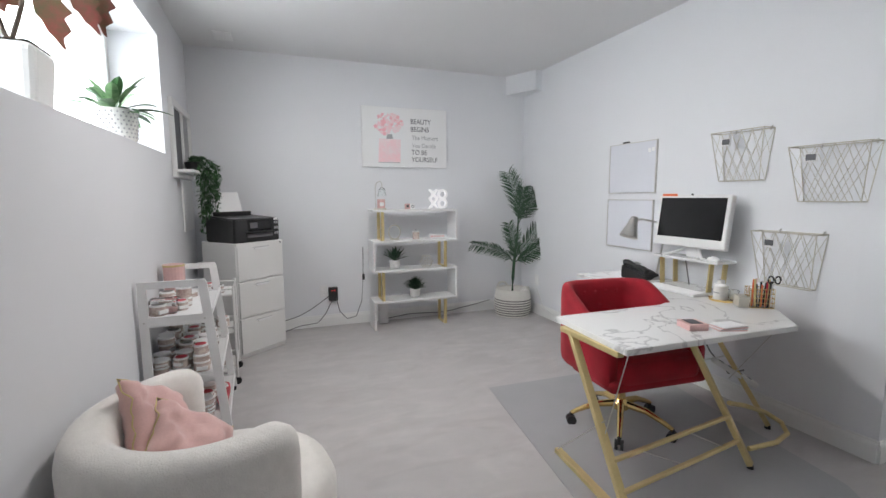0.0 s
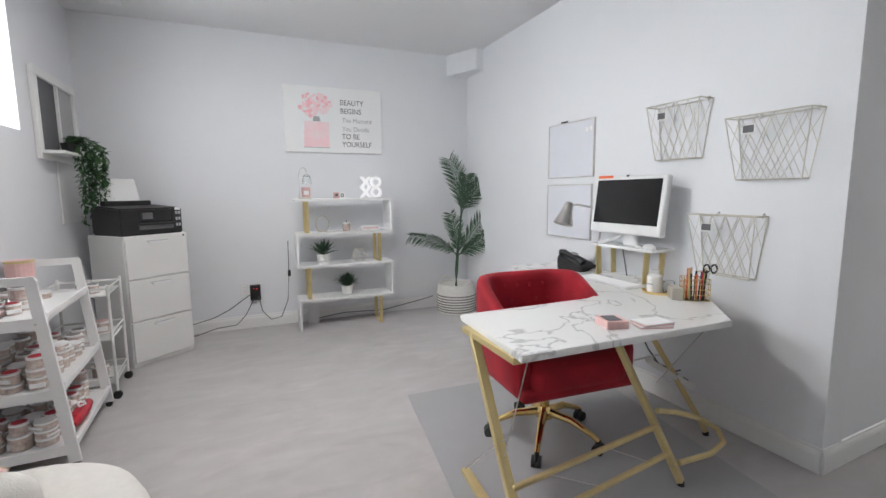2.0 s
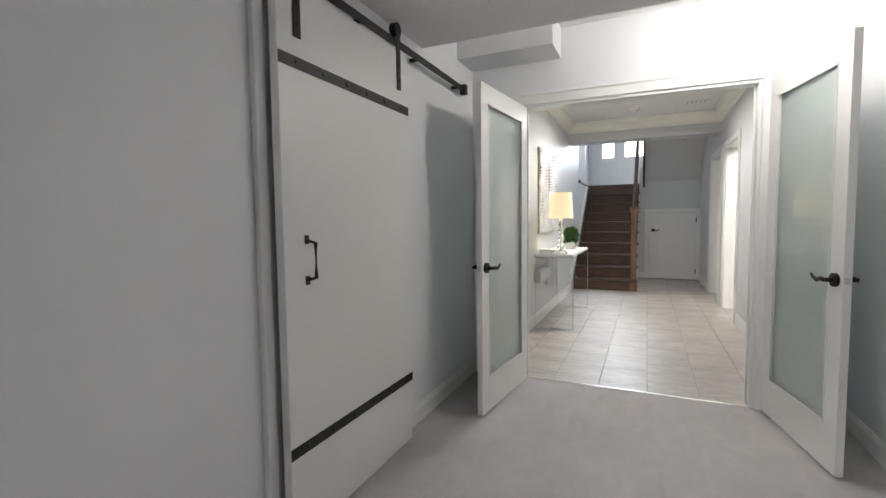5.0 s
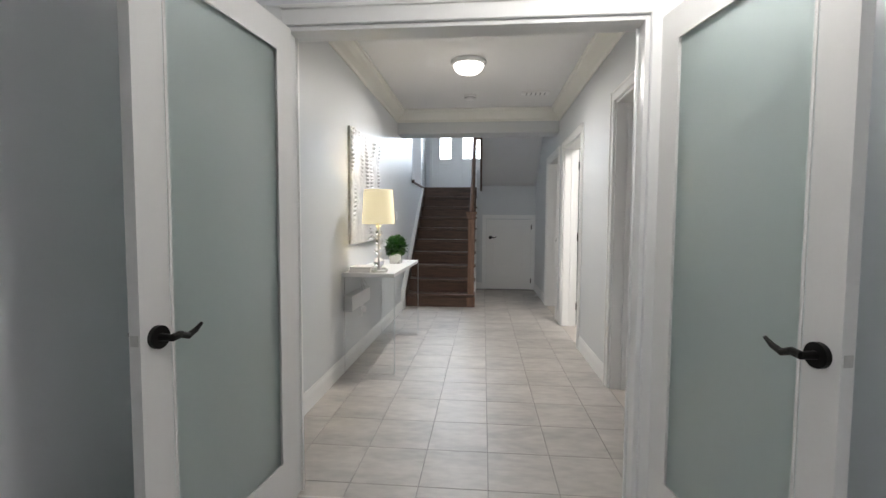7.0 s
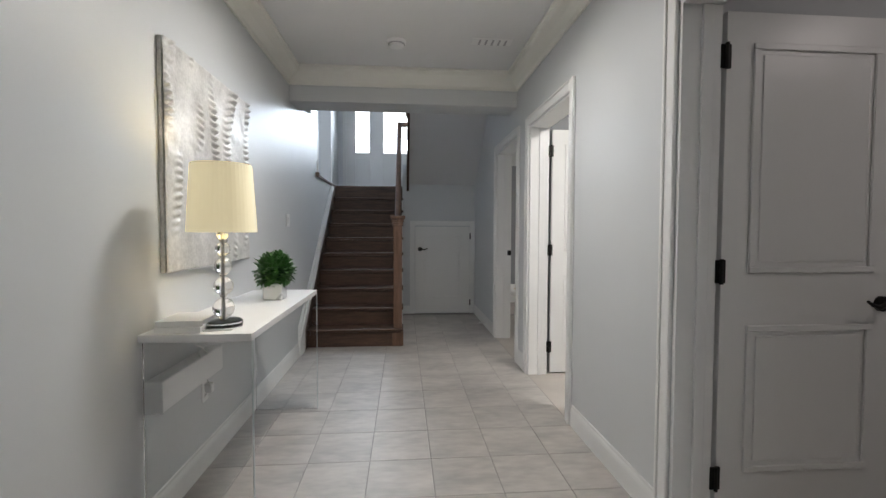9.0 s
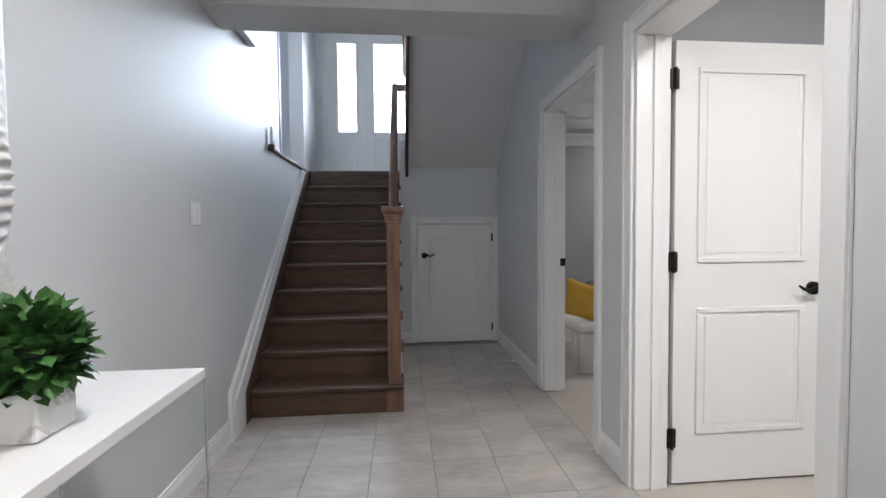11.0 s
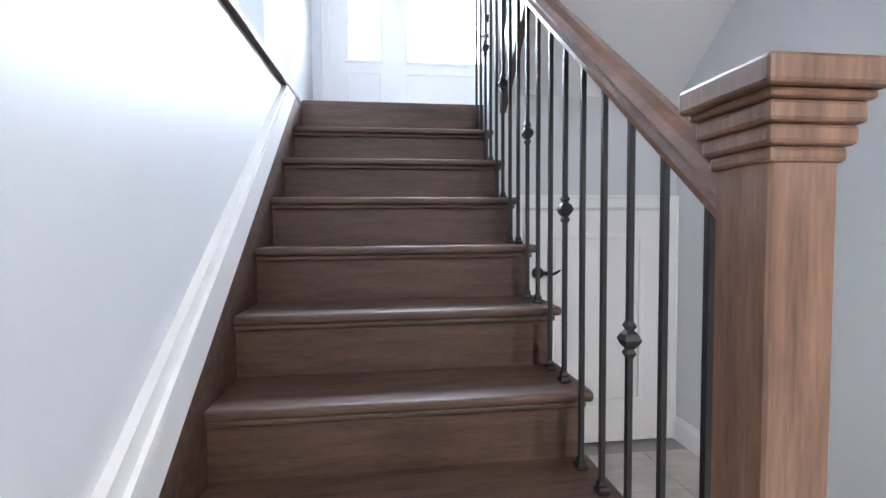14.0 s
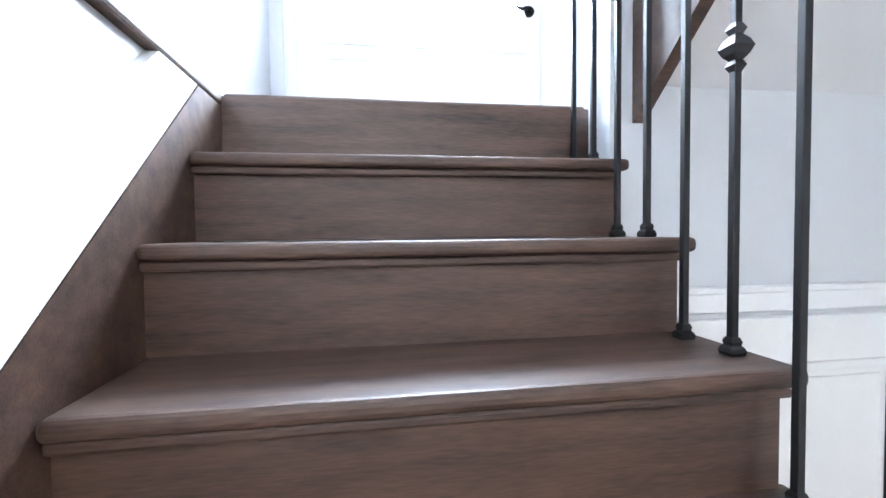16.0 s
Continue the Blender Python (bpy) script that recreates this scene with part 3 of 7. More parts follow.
def baluster(x, y, z0, z1, knuckle, kz=0.54):
    t = thing("baluster", "black wrought iron baluster with a knuckle" if knuckle else "plain black wrought iron baluster", "baluster", pose(x, y, z0), "stair balusters")
    part("bar", box(-0.0065, 0.0065, -0.0065, 0.0065, 0, z1 - z0, 0.001), M["black"], t)
    shoe = lathe([(0.0, 0.0), (0.019, 0.0), (0.021, 0.006), (0.019, 0.012), (0.013, 0.017), (0.015, 0.023), (0.011, 0.03), (0, 0.03)], 4, pose(0, 0, 0, 0, 0, 45))
    part("shoe", shoe, M["black"], t, "flared black iron shoe")
    if knuckle:
        k = lathe([(0.0, -0.04), (0.009, -0.04), (0.016, -0.03), (0.010, -0.021), (0.020, -0.012), (0.027, 0.0), (0.020, 0.012), (0.010, 0.021), (0.016, 0.03), (0.009, 0.04), (0, 0.04)], 4, pose(0, 0, 0, 0, 0, 45))
        part("knuckle", k, M["black"], t, "turned iron knuckle", pose(0, 0, kz))
    return t


count = 0
for k in range(1, 10):
    for off in (0.095, 0.215):
        x = NX + (k - 1) * TR + off
        if x < 10.60:
            continue
        baluster(x, 0.437, k * RI, rail_z(x) - 0.028, count % 3 == 2, 1.01 + (x - 10.857) * RI / TR - k * RI)
        count += 1

# upper flight, seen from below
UX, UZ, US = 12.40, UZ0, 0.80
structure("stair_soffit", side_slab([(UX, UZ), (9.95, UZ + (UX - 9.95) * US), (9.95, UZ + (UX - 9.95) * US + 0.2), (UX, UZ + 0.2)], HR, 0.30), M["ceil"], "pale sloping underside of the upper stairs", "ceiling")
structure("upper_stringer", side_slab([(12.47, 1.83), (12.47, 2.15), (9.95, 2.15 + (12.47 - 9.95) * US), (9.95, 1.83 + (12.47 - 9.95) * US)], 0.30, 0.335), M["wood"], "dark stained stringer of the upper stairs", "stringer")
for i in range(9):
    x = 12.36 - 0.25 * i
    z = 2.22 + (12.47 - x) * US
    baluster(x, 0.317, z - 0.08, z + 0.85, i % 3 == 0)
upper = thing("handrail", "stained oak handrail of the upper stairs", "handrail")
part("rail", side_slab([(12.5, 3.03), (12.5, 3.10), (9.95, 3.10 + 2.55 * US), (9.95, 3.03 + 2.55 * US)], 0.285, 0.35), M["railwood"], upper)

# foyer opening post
post = thing("guard_post", "short white post on a brown shoe at the floor edge", "post", pose(11.068, HL - 0.0205, 1.93))
part("post", box(-0.012, 0.012, -0.012, 0.012, 0.05, 0.17, 0.004, 1), M["trim"], post)
part("shoe", box(-0.022, 0.022, -0.022, 0.022, 0, 0.055, 0.003, 1), M["wood"], post, "dark wood shoe")
part("finial", lathe([(0, 0.17), (0.012, 0.172), (0.008, 0.18), (0.013, 0.19), (0.0, 0.203)], 12), M["trim"], post)
structure("corner_trim", box(11.952, 11.985, HL + 0.13, HL + 0.25, LAND, UP_H, 0.004), M["trim"], "white corner trim of the foyer wall", "trim")
structure("corner_trim", box(13.06, 13.118, HL + 0.128, HL + 0.30, LAND, UP_H, 0.004), M["trim"], "white trim at the end of the foyer wall", "trim")

# front door: a door leaf and a glazed side panel
front = thing("front_door", "white front door with a tall glass pane", "door", pose(13.99, 0.875, LAND, 0, 0, -90))
side = thing("door_sidelight", "white panel with a narrow glass pane beside the front door", "sidelight", pose(13.99, 1.436, LAND, 0, 0, -90))


def glazed(t, w, g0, g1, gz0, gz1, h):
    part("leaf", wall_mesh(w, 0.0, h, 0.045, [(g0, g1, gz0, gz1)]), M["door"], t)
    bm = bmesh.new()
    panel_ring(bm, g0 - 0.03, g1 + 0.03, gz0 - 0.03, gz1 + 0.03, 0.0, -1, 0.03, 0.012)
    part("glass_frame", bm, M["door"], t)
    pane = part("pane", box(g0, g1, 0.018, 0.026, gz0, gz1), M["clear"], t, "bright clear glass pane")
    pane.visible_shadow = False
    bm = bmesh.new()
    panel_ring(bm, g0 - 0.02, g1 + 0.02, 0.12, gz0 - 0.1, 0.0, -1, 0.02, 0.008)
    part("panel_moulding", bm, M["door"], t)


glazed(front, 0.90, 0.12, 0.78, 0.75, 2.02, 2.16)
glazed(side, 0.560, 0.166, 0.426, 0.75, 2.02, 2.16)
lever(front, 0.83, 0.98, -1, -1)
part("deadbolt", cyl((0.83, 0, 1.15), (0.83, -0.03, 1.15), 0.028, seg=20), M["bronze"], front, "dark bronze deadbolt")
casing("door_frame", wall_frame(14.0, 1.435, -90), 1.475, 2.21, M["trim"], "white painted front door frame", depth=0.14, wide=0.07, jamb=False).location.z = LAND
structure("backdrop_front", box(15.6, 15.65, -2, 4.5, 1.2, 5.5), M["sky"], "bright overcast sky beyond the front door", "sky")

# ---- office: materials of the things ----
M["white"] = material("white_lacquer", (0.80, 0.80, 0.80), 0.35, vary=0.015, scale=4, fine=80, bump=0.02)
M["metalwhite"] = material("white_powder_coat", (0.76, 0.755, 0.74), 0.45, vary=0.02, scale=4, fine=300, bump=0.04)
M["gold"] = material("gold_paint", (0.64, 0.52, 0.26), 0.4, 0.55, vary=0.1, scale=12, fine=150, bump=0.03)
M["brass"] = material("polished_brass", (0.80, 0.58, 0.25), 0.12, 1.0, vary=0.05, scale=8, fine=60, bump=0.01)
M["champagne"] = material("champagne_wire", (0.60, 0.57, 0.50), 0.4, 0.6, vary=0.1, scale=30, fine=200, bump=0.02)
M["steel"] = material("brushed_steel", (0.60, 0.59, 0.57), 0.28, 1.0, vary=0.08, scale=20, fine=200, bump=0.03)
M["velvet"] = material("red_velvet", (0.36, 0.004, 0.016), 0.8, vary=0.25, scale=7, fine=260, bump=0.25, dist=0.002, sheen=0.06, dark=(0.23, 0.002, 0.010))
M["boucle"] = material("white_boucle", (0.80, 0.77, 0.73), 0.95, vary=0.05, scale=30, fine=240, bump=0.9, dist=0.006, sheen=0.3)
M["pinkvelvet"] = material("pink_velvet", (0.68, 0.43, 0.40), 0.8, vary=0.1, scale=6, fine=220, bump=0.2, sheen=0.4)
M["plastic"] = material("black_plastic", (0.018, 0.018, 0.019), 0.4, vary=0.2, scale=30, fine=300, bump=0.04)
M["screen"] = material("dark_screen", (0.012, 0.012, 0.013), 0.12, vary=0.05, scale=2, bump=0)
M["boardwhite"] = material("whiteboard_enamel", (0.74, 0.755, 0.81), 0.25, vary=0.01, scale=3, bump=0)
M["paper"] = material("white_paper", (0.86, 0.86, 0.86), 0.8, vary=0.01, scale=6, bump=0.02)
M["leaf"] = material("green_leaf", (0.045, 0.12, 0.04), 0.45, vary=0.35, scale=14, fine=60, bump=0.1, dark=(0.02, 0.06, 0.022))
M["palm"] = material("palm_leaf", (0.035, 0.085, 0.040), 0.5, vary=0.35, scale=10, fine=60, bump=0.1, dark=(0.014, 0.04, 0.02))
M["lightleaf"] = material("pale_veined_leaf", (0.17, 0.26, 0.14), 0.4, vary=0.4, scale=22, fine=60, bump=0.15, dark=(0.05, 0.15, 0.05))
M["redleaf"] = material("red_green_leaf", (0.20, 0.035, 0.035), 0.4, vary=0.3, scale=11, fine=50, bump=0.15, dark=(0.06, 0.085, 0.03))
M["stem"] = material("brown_stem", (0.10, 0.07, 0.05), 0.7, vary=0.2, scale=30, fine=150, bump=0.2)
M["soil"] = material("potting_soil", (0.04, 0.03, 0.022), 0.95, vary=0.3, scale=40, fine=200, bump=0.6)
M["ceramic"] = material("white_ceramic", (0.80, 0.79, 0.77), 0.22, vary=0.02, scale=6, fine=60, bump=0.02)
M["rope"] = material("cotton_rope", (0.74, 0.72, 0.68), 0.9, vary=0.08, scale=60, fine=300, bump=0.5)
M["darkrope"] = material("grey_rope", (0.25, 0.24, 0.23), 0.9, vary=0.1, scale=60, fine=300, bump=0.5)
M["wax"] = material("candle_wax", (0.78, 0.70, 0.62), 0.5, vary=0.06, scale=20, fine=100, bump=0.05)
M["pinkwax"] = material("pink_wax", (0.70, 0.45, 0.43), 0.5, vary=0.08, scale=20, fine=100, bump=0.05)
M["cup"] = material("milky_plastic_cup", (0.62, 0.55, 0.50), 0.25, vary=0.25, scale=30, fine=100, bump=0.03, dark=(0.40, 0.30, 0.27))
M["redwrap"] = material("red_wrapping", (0.50, 0.02, 0.04), 0.4, vary=0.25, scale=20, fine=80, bump=0.1)
M["orange"] = material("orange_plastic", (0.80, 0.16, 0.05), 0.4, vary=0.05, scale=20, bump=0.02)
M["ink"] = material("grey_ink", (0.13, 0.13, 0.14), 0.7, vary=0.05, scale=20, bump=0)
M["paleink"] = material("pale_grey_ink", (0.42, 0.42, 0.43), 0.7, vary=0.05, scale=20, bump=0)
M["pinkpaint"] = material("pink_watercolour", (0.86, 0.56, 0.60), 0.75, vary=0.12, scale=14, fine=50, bump=0.02, dark=(0.88, 0.78, 0.79))
M["deeppink"] = material("deep_pink_watercolour", (0.82, 0.42, 0.48), 0.75, vary=0.2, scale=26, fine=90, bump=0.02, dark=(0.85, 0.55, 0.58))
M["mat"] = material("clear_floor_mat", (0.37, 0.368, 0.38), 0.4, vary=0.05, scale=4, fine=300, bump=0.15, dist=0.002)
M["cable"] = material("grey_cable", (0.13, 0.13, 0.135), 0.5, vary=0.05, scale=20, bump=0)
M["whitecable"] = material("white_cable", (0.70, 0.70, 0.69), 0.5, vary=0.05, scale=20, bump=0)
M["marble"] = material("white_marble_laminate", (0.84, 0.84, 0.835), 0.2, vary=0.01, scale=3, fine=40, bump=0)
mn, ml = M["marble"].node_tree.nodes, M["marble"].node_tree.links
wv = mn.new("ShaderNodeTexNoise")
wv.inputs["Scale"].default_value, wv.inputs["Detail"].default_value, wv.inputs["Distortion"].default_value = 2.5, 6, 0.8
absd, sub, mr = mn.new("ShaderNodeMath"), mn.new("ShaderNodeMath"), mn.new("ShaderNodeMapRange")
sub.operation, sub.inputs[1].default_value, absd.operation = "SUBTRACT", 0.5, "ABSOLUTE"
mc = next(n for n in mn if n.bl_idname == "ShaderNodeTexCoord")
ml.new(mc.outputs["Object"], wv.inputs[0])
ml.new(wv.outputs[0], sub.inputs[0])
ml.new(sub.outputs[0], absd.inputs[0])
ml.new(absd.outputs[0], mr.inputs[0])
mr.inputs[1].default_value, mr.inputs[2].default_value, mr.inputs[3].default_value, mr.inputs[4].default_value = 0.0, 0.016, 0.75, 0.0
patch = mn.new("ShaderNodeTexNoise")
patch.inputs["Scale"].default_value = 1.7
ml.new(mc.outputs["Object"], patch.inputs[0])
pm = mn.new("ShaderNodeMapRange")
pm.inputs[1].default_value, pm.inputs[2].default_value = 0.16, 0.36
ml.new(patch.outputs[0], pm.inputs[0])
mul = mn.new("ShaderNodeMath")
mul.operation = "MULTIPLY"
ml.new(mr.outputs[0], mul.inputs[0])
ml.new(pm.outputs[0], mul.inputs[1])
vein = mn.new("ShaderNodeMix")
vein.data_type = "RGBA"
vein.inputs[6].default_value, vein.inputs[7].default_value = (0.84, 0.84, 0.835, 1), (0.42, 0.42, 0.43, 1)
ml.new(mul.outputs[0], vein.inputs[0])
ml.new(vein.outputs[2], mn["Principled BSDF"].inputs["Base Color"])


def on_line(p, q, s):
    """The frame at s metres along the wall line p to q, y pointing into the wall."""
    m, _ = along(p, q)
    return m @ Matrix.Translation((s, 0, 0))


def lettering(parent, text, size, m, mat, name="lettering", deep=0.0006, fat=0.0):
    cu = bpy.data.curves.new(name, "FONT")
    cu.body, cu.size, cu.extrude, cu.offset = text, size, deep, fat
    ob = new(name, cu)
    me = bpy.data.meshes.new_from_object(ob)
    bpy.data.objects.remove(ob)
    bpy.data.curves.remove(cu)
    me.materials.append(mat)
    ob = new(name, me)
    ob.parent, ob.matrix_basis = parent, m
    return ob


# ---- desk ----
DZ = 0.702
desk = thing("corner_desk", "L-shaped white marble desk on slanted gold steel legs", "desk")
top_outline = [(1.132, 1.752), (2.118, 1.698), (2.555, 2.135), (2.600, 3.24), (2.12, 3.27), (2.075, 2.48), (2.05, 2.37), (1.98, 2.29), (1.88, 2.255), (1.19, 2.285)]
bm = prism(top_outline, DZ - 0.026, DZ)
bmesh.ops.bevel(bm, geom=[e for e in bm.edges if abs(e.verts[0].co.z - e.verts[1].co.z) < 1e-5], offset=0.003, segments=2, affect="EDGES")
part("tabletop", bm, M["marble"], desk)


def bar(p, q, w=0.024, d=0.034):
    p, q = Vector(p), Vector(q)
    t = bmesh.new()
    add_box(t, -w / 2, w / 2, -d / 2, d / 2, -(q - p).length / 2, (q - p).length / 2, 0.003, 1)
    turn = (q - p).to_track_quat("Z", "X").to_matrix().to_4x4()
    bmesh.ops.transform(t, matrix=Matrix.Translation((p + q) / 2) @ turn, verts=t.verts[:])
    return t


for name, p, q in (("leg", (1.165, 2.13, DZ - 0.03), (1.115, 1.68, 0.02)), ("leg", (1.80, 2.06, DZ - 0.03), (1.945, 1.755, 0.02)), ("leg", (2.16, 2.24, DZ - 0.03), (2.42, 1.97, 0.02)),
                   ("leg", (2.16, 3.18, DZ - 0.03), (2.22, 2.92, 0.02)), ("leg", (2.53, 3.18, DZ - 0.03), (2.57, 2.92, 0.02)),
                   ("foot_bar", (1.18, 2.23, 0.02), (1.112, 1.66, 0.02)), ("foot_bar", (2.20, 3.22, 0.02), (2.22, 2.90, 0.02)),
                   ("cross_bar", (1.135, 1.80, 0.215), (1.905, 1.845, 0.235)), ("cross_bar", (1.125, 1.735, 0.115), (1.925, 1.80, 0.13)),
                   ("top_rail", (1.17, 2.20, DZ - 0.036), (1.15, 1.80, DZ - 0.036)), ("top_rail", (1.15, 2.05, DZ - 0.036), (2.2, 2.0, DZ - 0.036))):
    part(name, bar(p, q, 0.018 if name == "cross_bar" else 0.026, 0.02 if name == "cross_bar" else 0.036), M["gold"], desk)
part("curved_bar", tube([(1.90, 1.85, 0.30), (2.05, 1.87, 0.25), (2.20, 1.86, 0.19), (2.27, 1.82, 0.14), (2.24, 1.77, 0.11), (2.12, 1.75, 0.10), (1.94, 1.765, 0.10)], 0.012, 8), M["gold"], desk)
for p in ((1.115, 1.68), (1.18, 2.22), (1.945, 1.755), (2.42, 1.97), (2.22, 2.92), (2.57, 2.92)):
    part("rubber_foot", cyl((*p, 0), (*p, 0.02), 0.016, 0.013, 12), M["plastic"], desk, "black rubber foot")
for p, q in (((1.14, 1.86, 0.30), (1.19, 1.80, DZ - 0.04)), ((1.14, 1.86, 0.36), (1.175, 2.22, 0.03)), ((1.30, 1.80, 0.215), (1.50, 1.78, 0.125)), ((1.90, 1.86, 0.42), (2.05, 1.76, DZ - 0.04)), ((1.60, 1.82, 0.225), (1.80, 1.79, 0.127))):
    part("brace_wire", cyl(p, q, 0.0025, seg=6), M["steel"], desk, "thin steel brace wire")
part("cable_clip", box(2.05, 2.14, 1.74, 1.79, DZ - 0.042, DZ - 0.027, 0.004), M["plastic"], desk, "black plastic clip under the top")

stand = thing("monitor_stand", "small white marble monitor riser on gold legs", "monitor stand", pose(2.475, 2.548, DZ, 0, 0, -2.3))
part("shelf", box(-0.085, 0.085, -0.245, 0.245, 0.182, 0.198, 0.003), M["marble"], stand)
for y in (-0.18, 0.18):
    part("leg", bar((-0.06, y, 0.0), (-0.06, y * 1.06, 0.182), 0.012, 0.04), M["gold"], stand)
    part("leg", bar((0.06, y, 0.0), (0.06, y * 1.06, 0.182), 0.012, 0.04), M["gold"], stand)

mon = thing("computer", "white all-in-one computer with a dark screen on a riser", "computer", pose(2.47, 2.55, DZ + 0.198, 0, 0, -2.3))
tilt = pose(-0.025, 0, 0.24, 0, 7, 0)
part("body", box(-0.014, 0.03, -0.272, 0.272, -0.172, 0.172, 0.012, 3, tilt), M["white"], mon)
part("screen", box(-0.0165, -0.0138, -0.245, 0.245, -0.112, 0.150, 0.001, 1, tilt), M["screen"], mon, "dark glossy screen")
part("camera_dot", cyl((-0.02, 0, 0.412), (-0.03, 0, 0.412), 0.006, seg=10), M["plastic"], mon)
for s in (-1, 1):
    part("foot", tube([(0.02, s * 0.02, 0.10), (-0.02, s * 0.07, 0.045), (-0.07, s * 0.13, 0.012), (-0.075, s * 0.17, 0.007)], [0.011, 0.010, 0.009, 0.006], 8), M["white"], mon)
part("neck", box(0.005, 0.03, -0.05, 0.05, 0.0, 0.12, 0.006, 2), M["white"], mon)
sticker = thing("sticky_note", "small orange sticky strip on the computer", "sticky note", pose(2.455, 2.74, 1.302, 0, 0, -2.3))
part("strip", box(-0.003, 0.002, -0.07, 0.05, 0.0, 0.016), M["orange"], sticker)
mouse = thing("computer_mouse", "white computer mouse on the monitor riser", "mouse", pose(2.42, 2.36, DZ + 0.198, 0, 0, 70))
bm = bmesh.new()
bmesh.ops.create_uvsphere(bm, u_segments=20, v_segments=12, radius=1)
for v in bm.verts:
    v.co = Vector((v.co.x * 0.052, v.co.y * 0.030, max(0, v.co.z) * 0.030))
part("shell", bm, M["white"], mouse, smooth=True)
part("wheel", cyl((0.026, -0.003, 0.025), (0.026, 0.003, 0.025), 0.006, seg=12), M["paleink"], mouse)

kb = thing("keyboard", "flat white keyboard on the marble desk", "keyboard", pose(2.27, 2.50, DZ, 0, 0, -4))
part("body", box(-0.06, 0.06, -0.20, 0.20, 0.0, 0.012, 0.005, 2), M["white"], kb)
for r in range(5):
    part("key_row", box(-0.052 + r * 0.0215, -0.035 + r * 0.0215, -0.19, 0.19, 0.012, 0.0165, 0.0015), M["paper"], kb)

phone = thing("desk_phone", "black desk phone with a curled cord", "telephone", pose(2.42, 2.93, DZ, 0, 0, 100))
wedge = side_slab([(-0.10, 0.0), (-0.10, 0.035), (0.09, 0.095), (0.10, 0.085), (0.10, 0.0)], -0.085, 0.085)
bmesh.ops.bevel(wedge, geom=wedge.edges[:], offset=0.006, segments=2, affect="EDGES")
part("base", wedge, M["plastic"], phone)
part("handset", tube([(-0.09, 0.055, 0.06), (-0.06, 0.055, 0.082), (0.0, 0.055, 0.092), (0.06, 0.055, 0.115), (0.09, 0.055, 0.108)], [0.024, 0.02, 0.016, 0.02, 0.024], 12), M["plastic"], phone)
part("display", box(0.03, 0.075, -0.06, 0.015, 0.0, 0.004, 0.001, 1, pose(0, 0, 0.083, 0, -17, 0)), M["paleink"], phone, "grey display")
for i in range(4):
    for j in range(3):
        part("key", box(-0.006, 0.006, -0.005, 0.005, 0, 0.005, 0.001, 1, pose(-0.07 + i * 0.022, -0.055 + j * 0.025, 0.05 + i * 0.0068, 0, -17, 0)), M["ink"], phone)

jarset = thing("vanity_caddy", "round brass tray holding a white bottle and a glass jar", "tray", pose(2.30, 2.19, DZ))
part("tray", lathe([(0, 0), (0.078, 0), (0.080, 0.012), (0.076, 0.012), (0.074, 0.005), (0, 0.005)], 28), M["brass"], jarset)
bottle = part("bottle", lathe([(0, 0.006), (0.036, 0.006), (0.038, 0.012), (0.038, 0.085), (0.030, 0.095), (0.020, 0.10), (0.020, 0.118), (0.0, 0.12)], 24, pose(-0.02, 0.01, 0)), M["ceramic"], jarset, "white bottle with a faint label", smooth=False)
part("label_bars", box(-0.0595, -0.0585, -0.012, 0.03, 0.045, 0.052), M["paleink"], bottle)
part("jar", lathe([(0, 0.006), (0.028, 0.006), (0.029, 0.06), (0.026, 0.062), (0.026, 0.01), (0, 0.01)], 20, pose(0.035, -0.03, 0)), M["clear"], jarset, "small clear glass jar")
part("cotton", lathe([(0, 0.012), (0.022, 0.014), (0.024, 0.04), (0.015, 0.055), (0, 0.058)], 14, pose(0.035, -0.03, 0)), M["paper"], jarset)

org = thing("pen_organizer", "gold wire organizer full of pens and scissors", "organizer", pose(2.315, 2.005, DZ, 0, 0, -38))
for z in (0.004, 0.03, 0.056, 0.082, 0.106):
    part("wire_ring", tube([(-0.055, -0.045, z), (0.055, -0.045, z), (0.055, 0.045, z), (-0.055, 0.045, z)], 0.0018, 6, True), M["brass"], org)
for i in range(6):
    for y in (-0.045, 0.045):
        part("wire_upright", cyl((-0.055 + 0.022 * i, y, 0.003), (-0.055 + 0.022 * i, y, 0.107), 0.0016, seg=6), M["brass"], org)
for i in range(1, 4):
    for x in (-0.055, 0.055):
        part("wire_upright", cyl((x, -0.045 + 0.0225 * i, 0.003), (x, -0.045 + 0.0225 * i, 0.107), 0.0016, seg=6), M["brass"], org)
part("liner", box(-0.05, 0.05, -0.04, 0.04, 0.002, 0.006), M["plastic"], org)
pens = [("black_pen", "plastic"), ("orange_marker", "orange"), ("red_pen", "redwrap"), ("pencil", "gold"), ("black_marker", "plastic"), ("pink_pen", "pinkwax")]
random.seed(4)
for i in range(12):
    n, mt = pens[i % 6]
    x, y = random.uniform(-0.042, 0.042), random.uniform(-0.033, 0.033)
    part(n, cyl((x, y, 0.007), (x * 1.15 + random.uniform(-0.008, 0.008), y * 1.2, random.uniform(0.125, 0.16)), 0.0055, 0.0045, 8), M[mt], org)
sc = part("scissors", tube([(0.045, -0.02, 0.01), (0.05, -0.022, 0.12), (0.055, -0.024, 0.135)], 0.004, 6), M["steel"], org, "scissors with black handles")
for s in (-1, 1):
    part("scissor_handle", tube([(0.055 + s * 0.016 + 0.013 * math.cos(a), -0.025, 0.155 + 0.02 * math.sin(a)) for a in [k * math.pi / 5 for k in range(10)]], 0.004, 6, True), M["plastic"], sc)
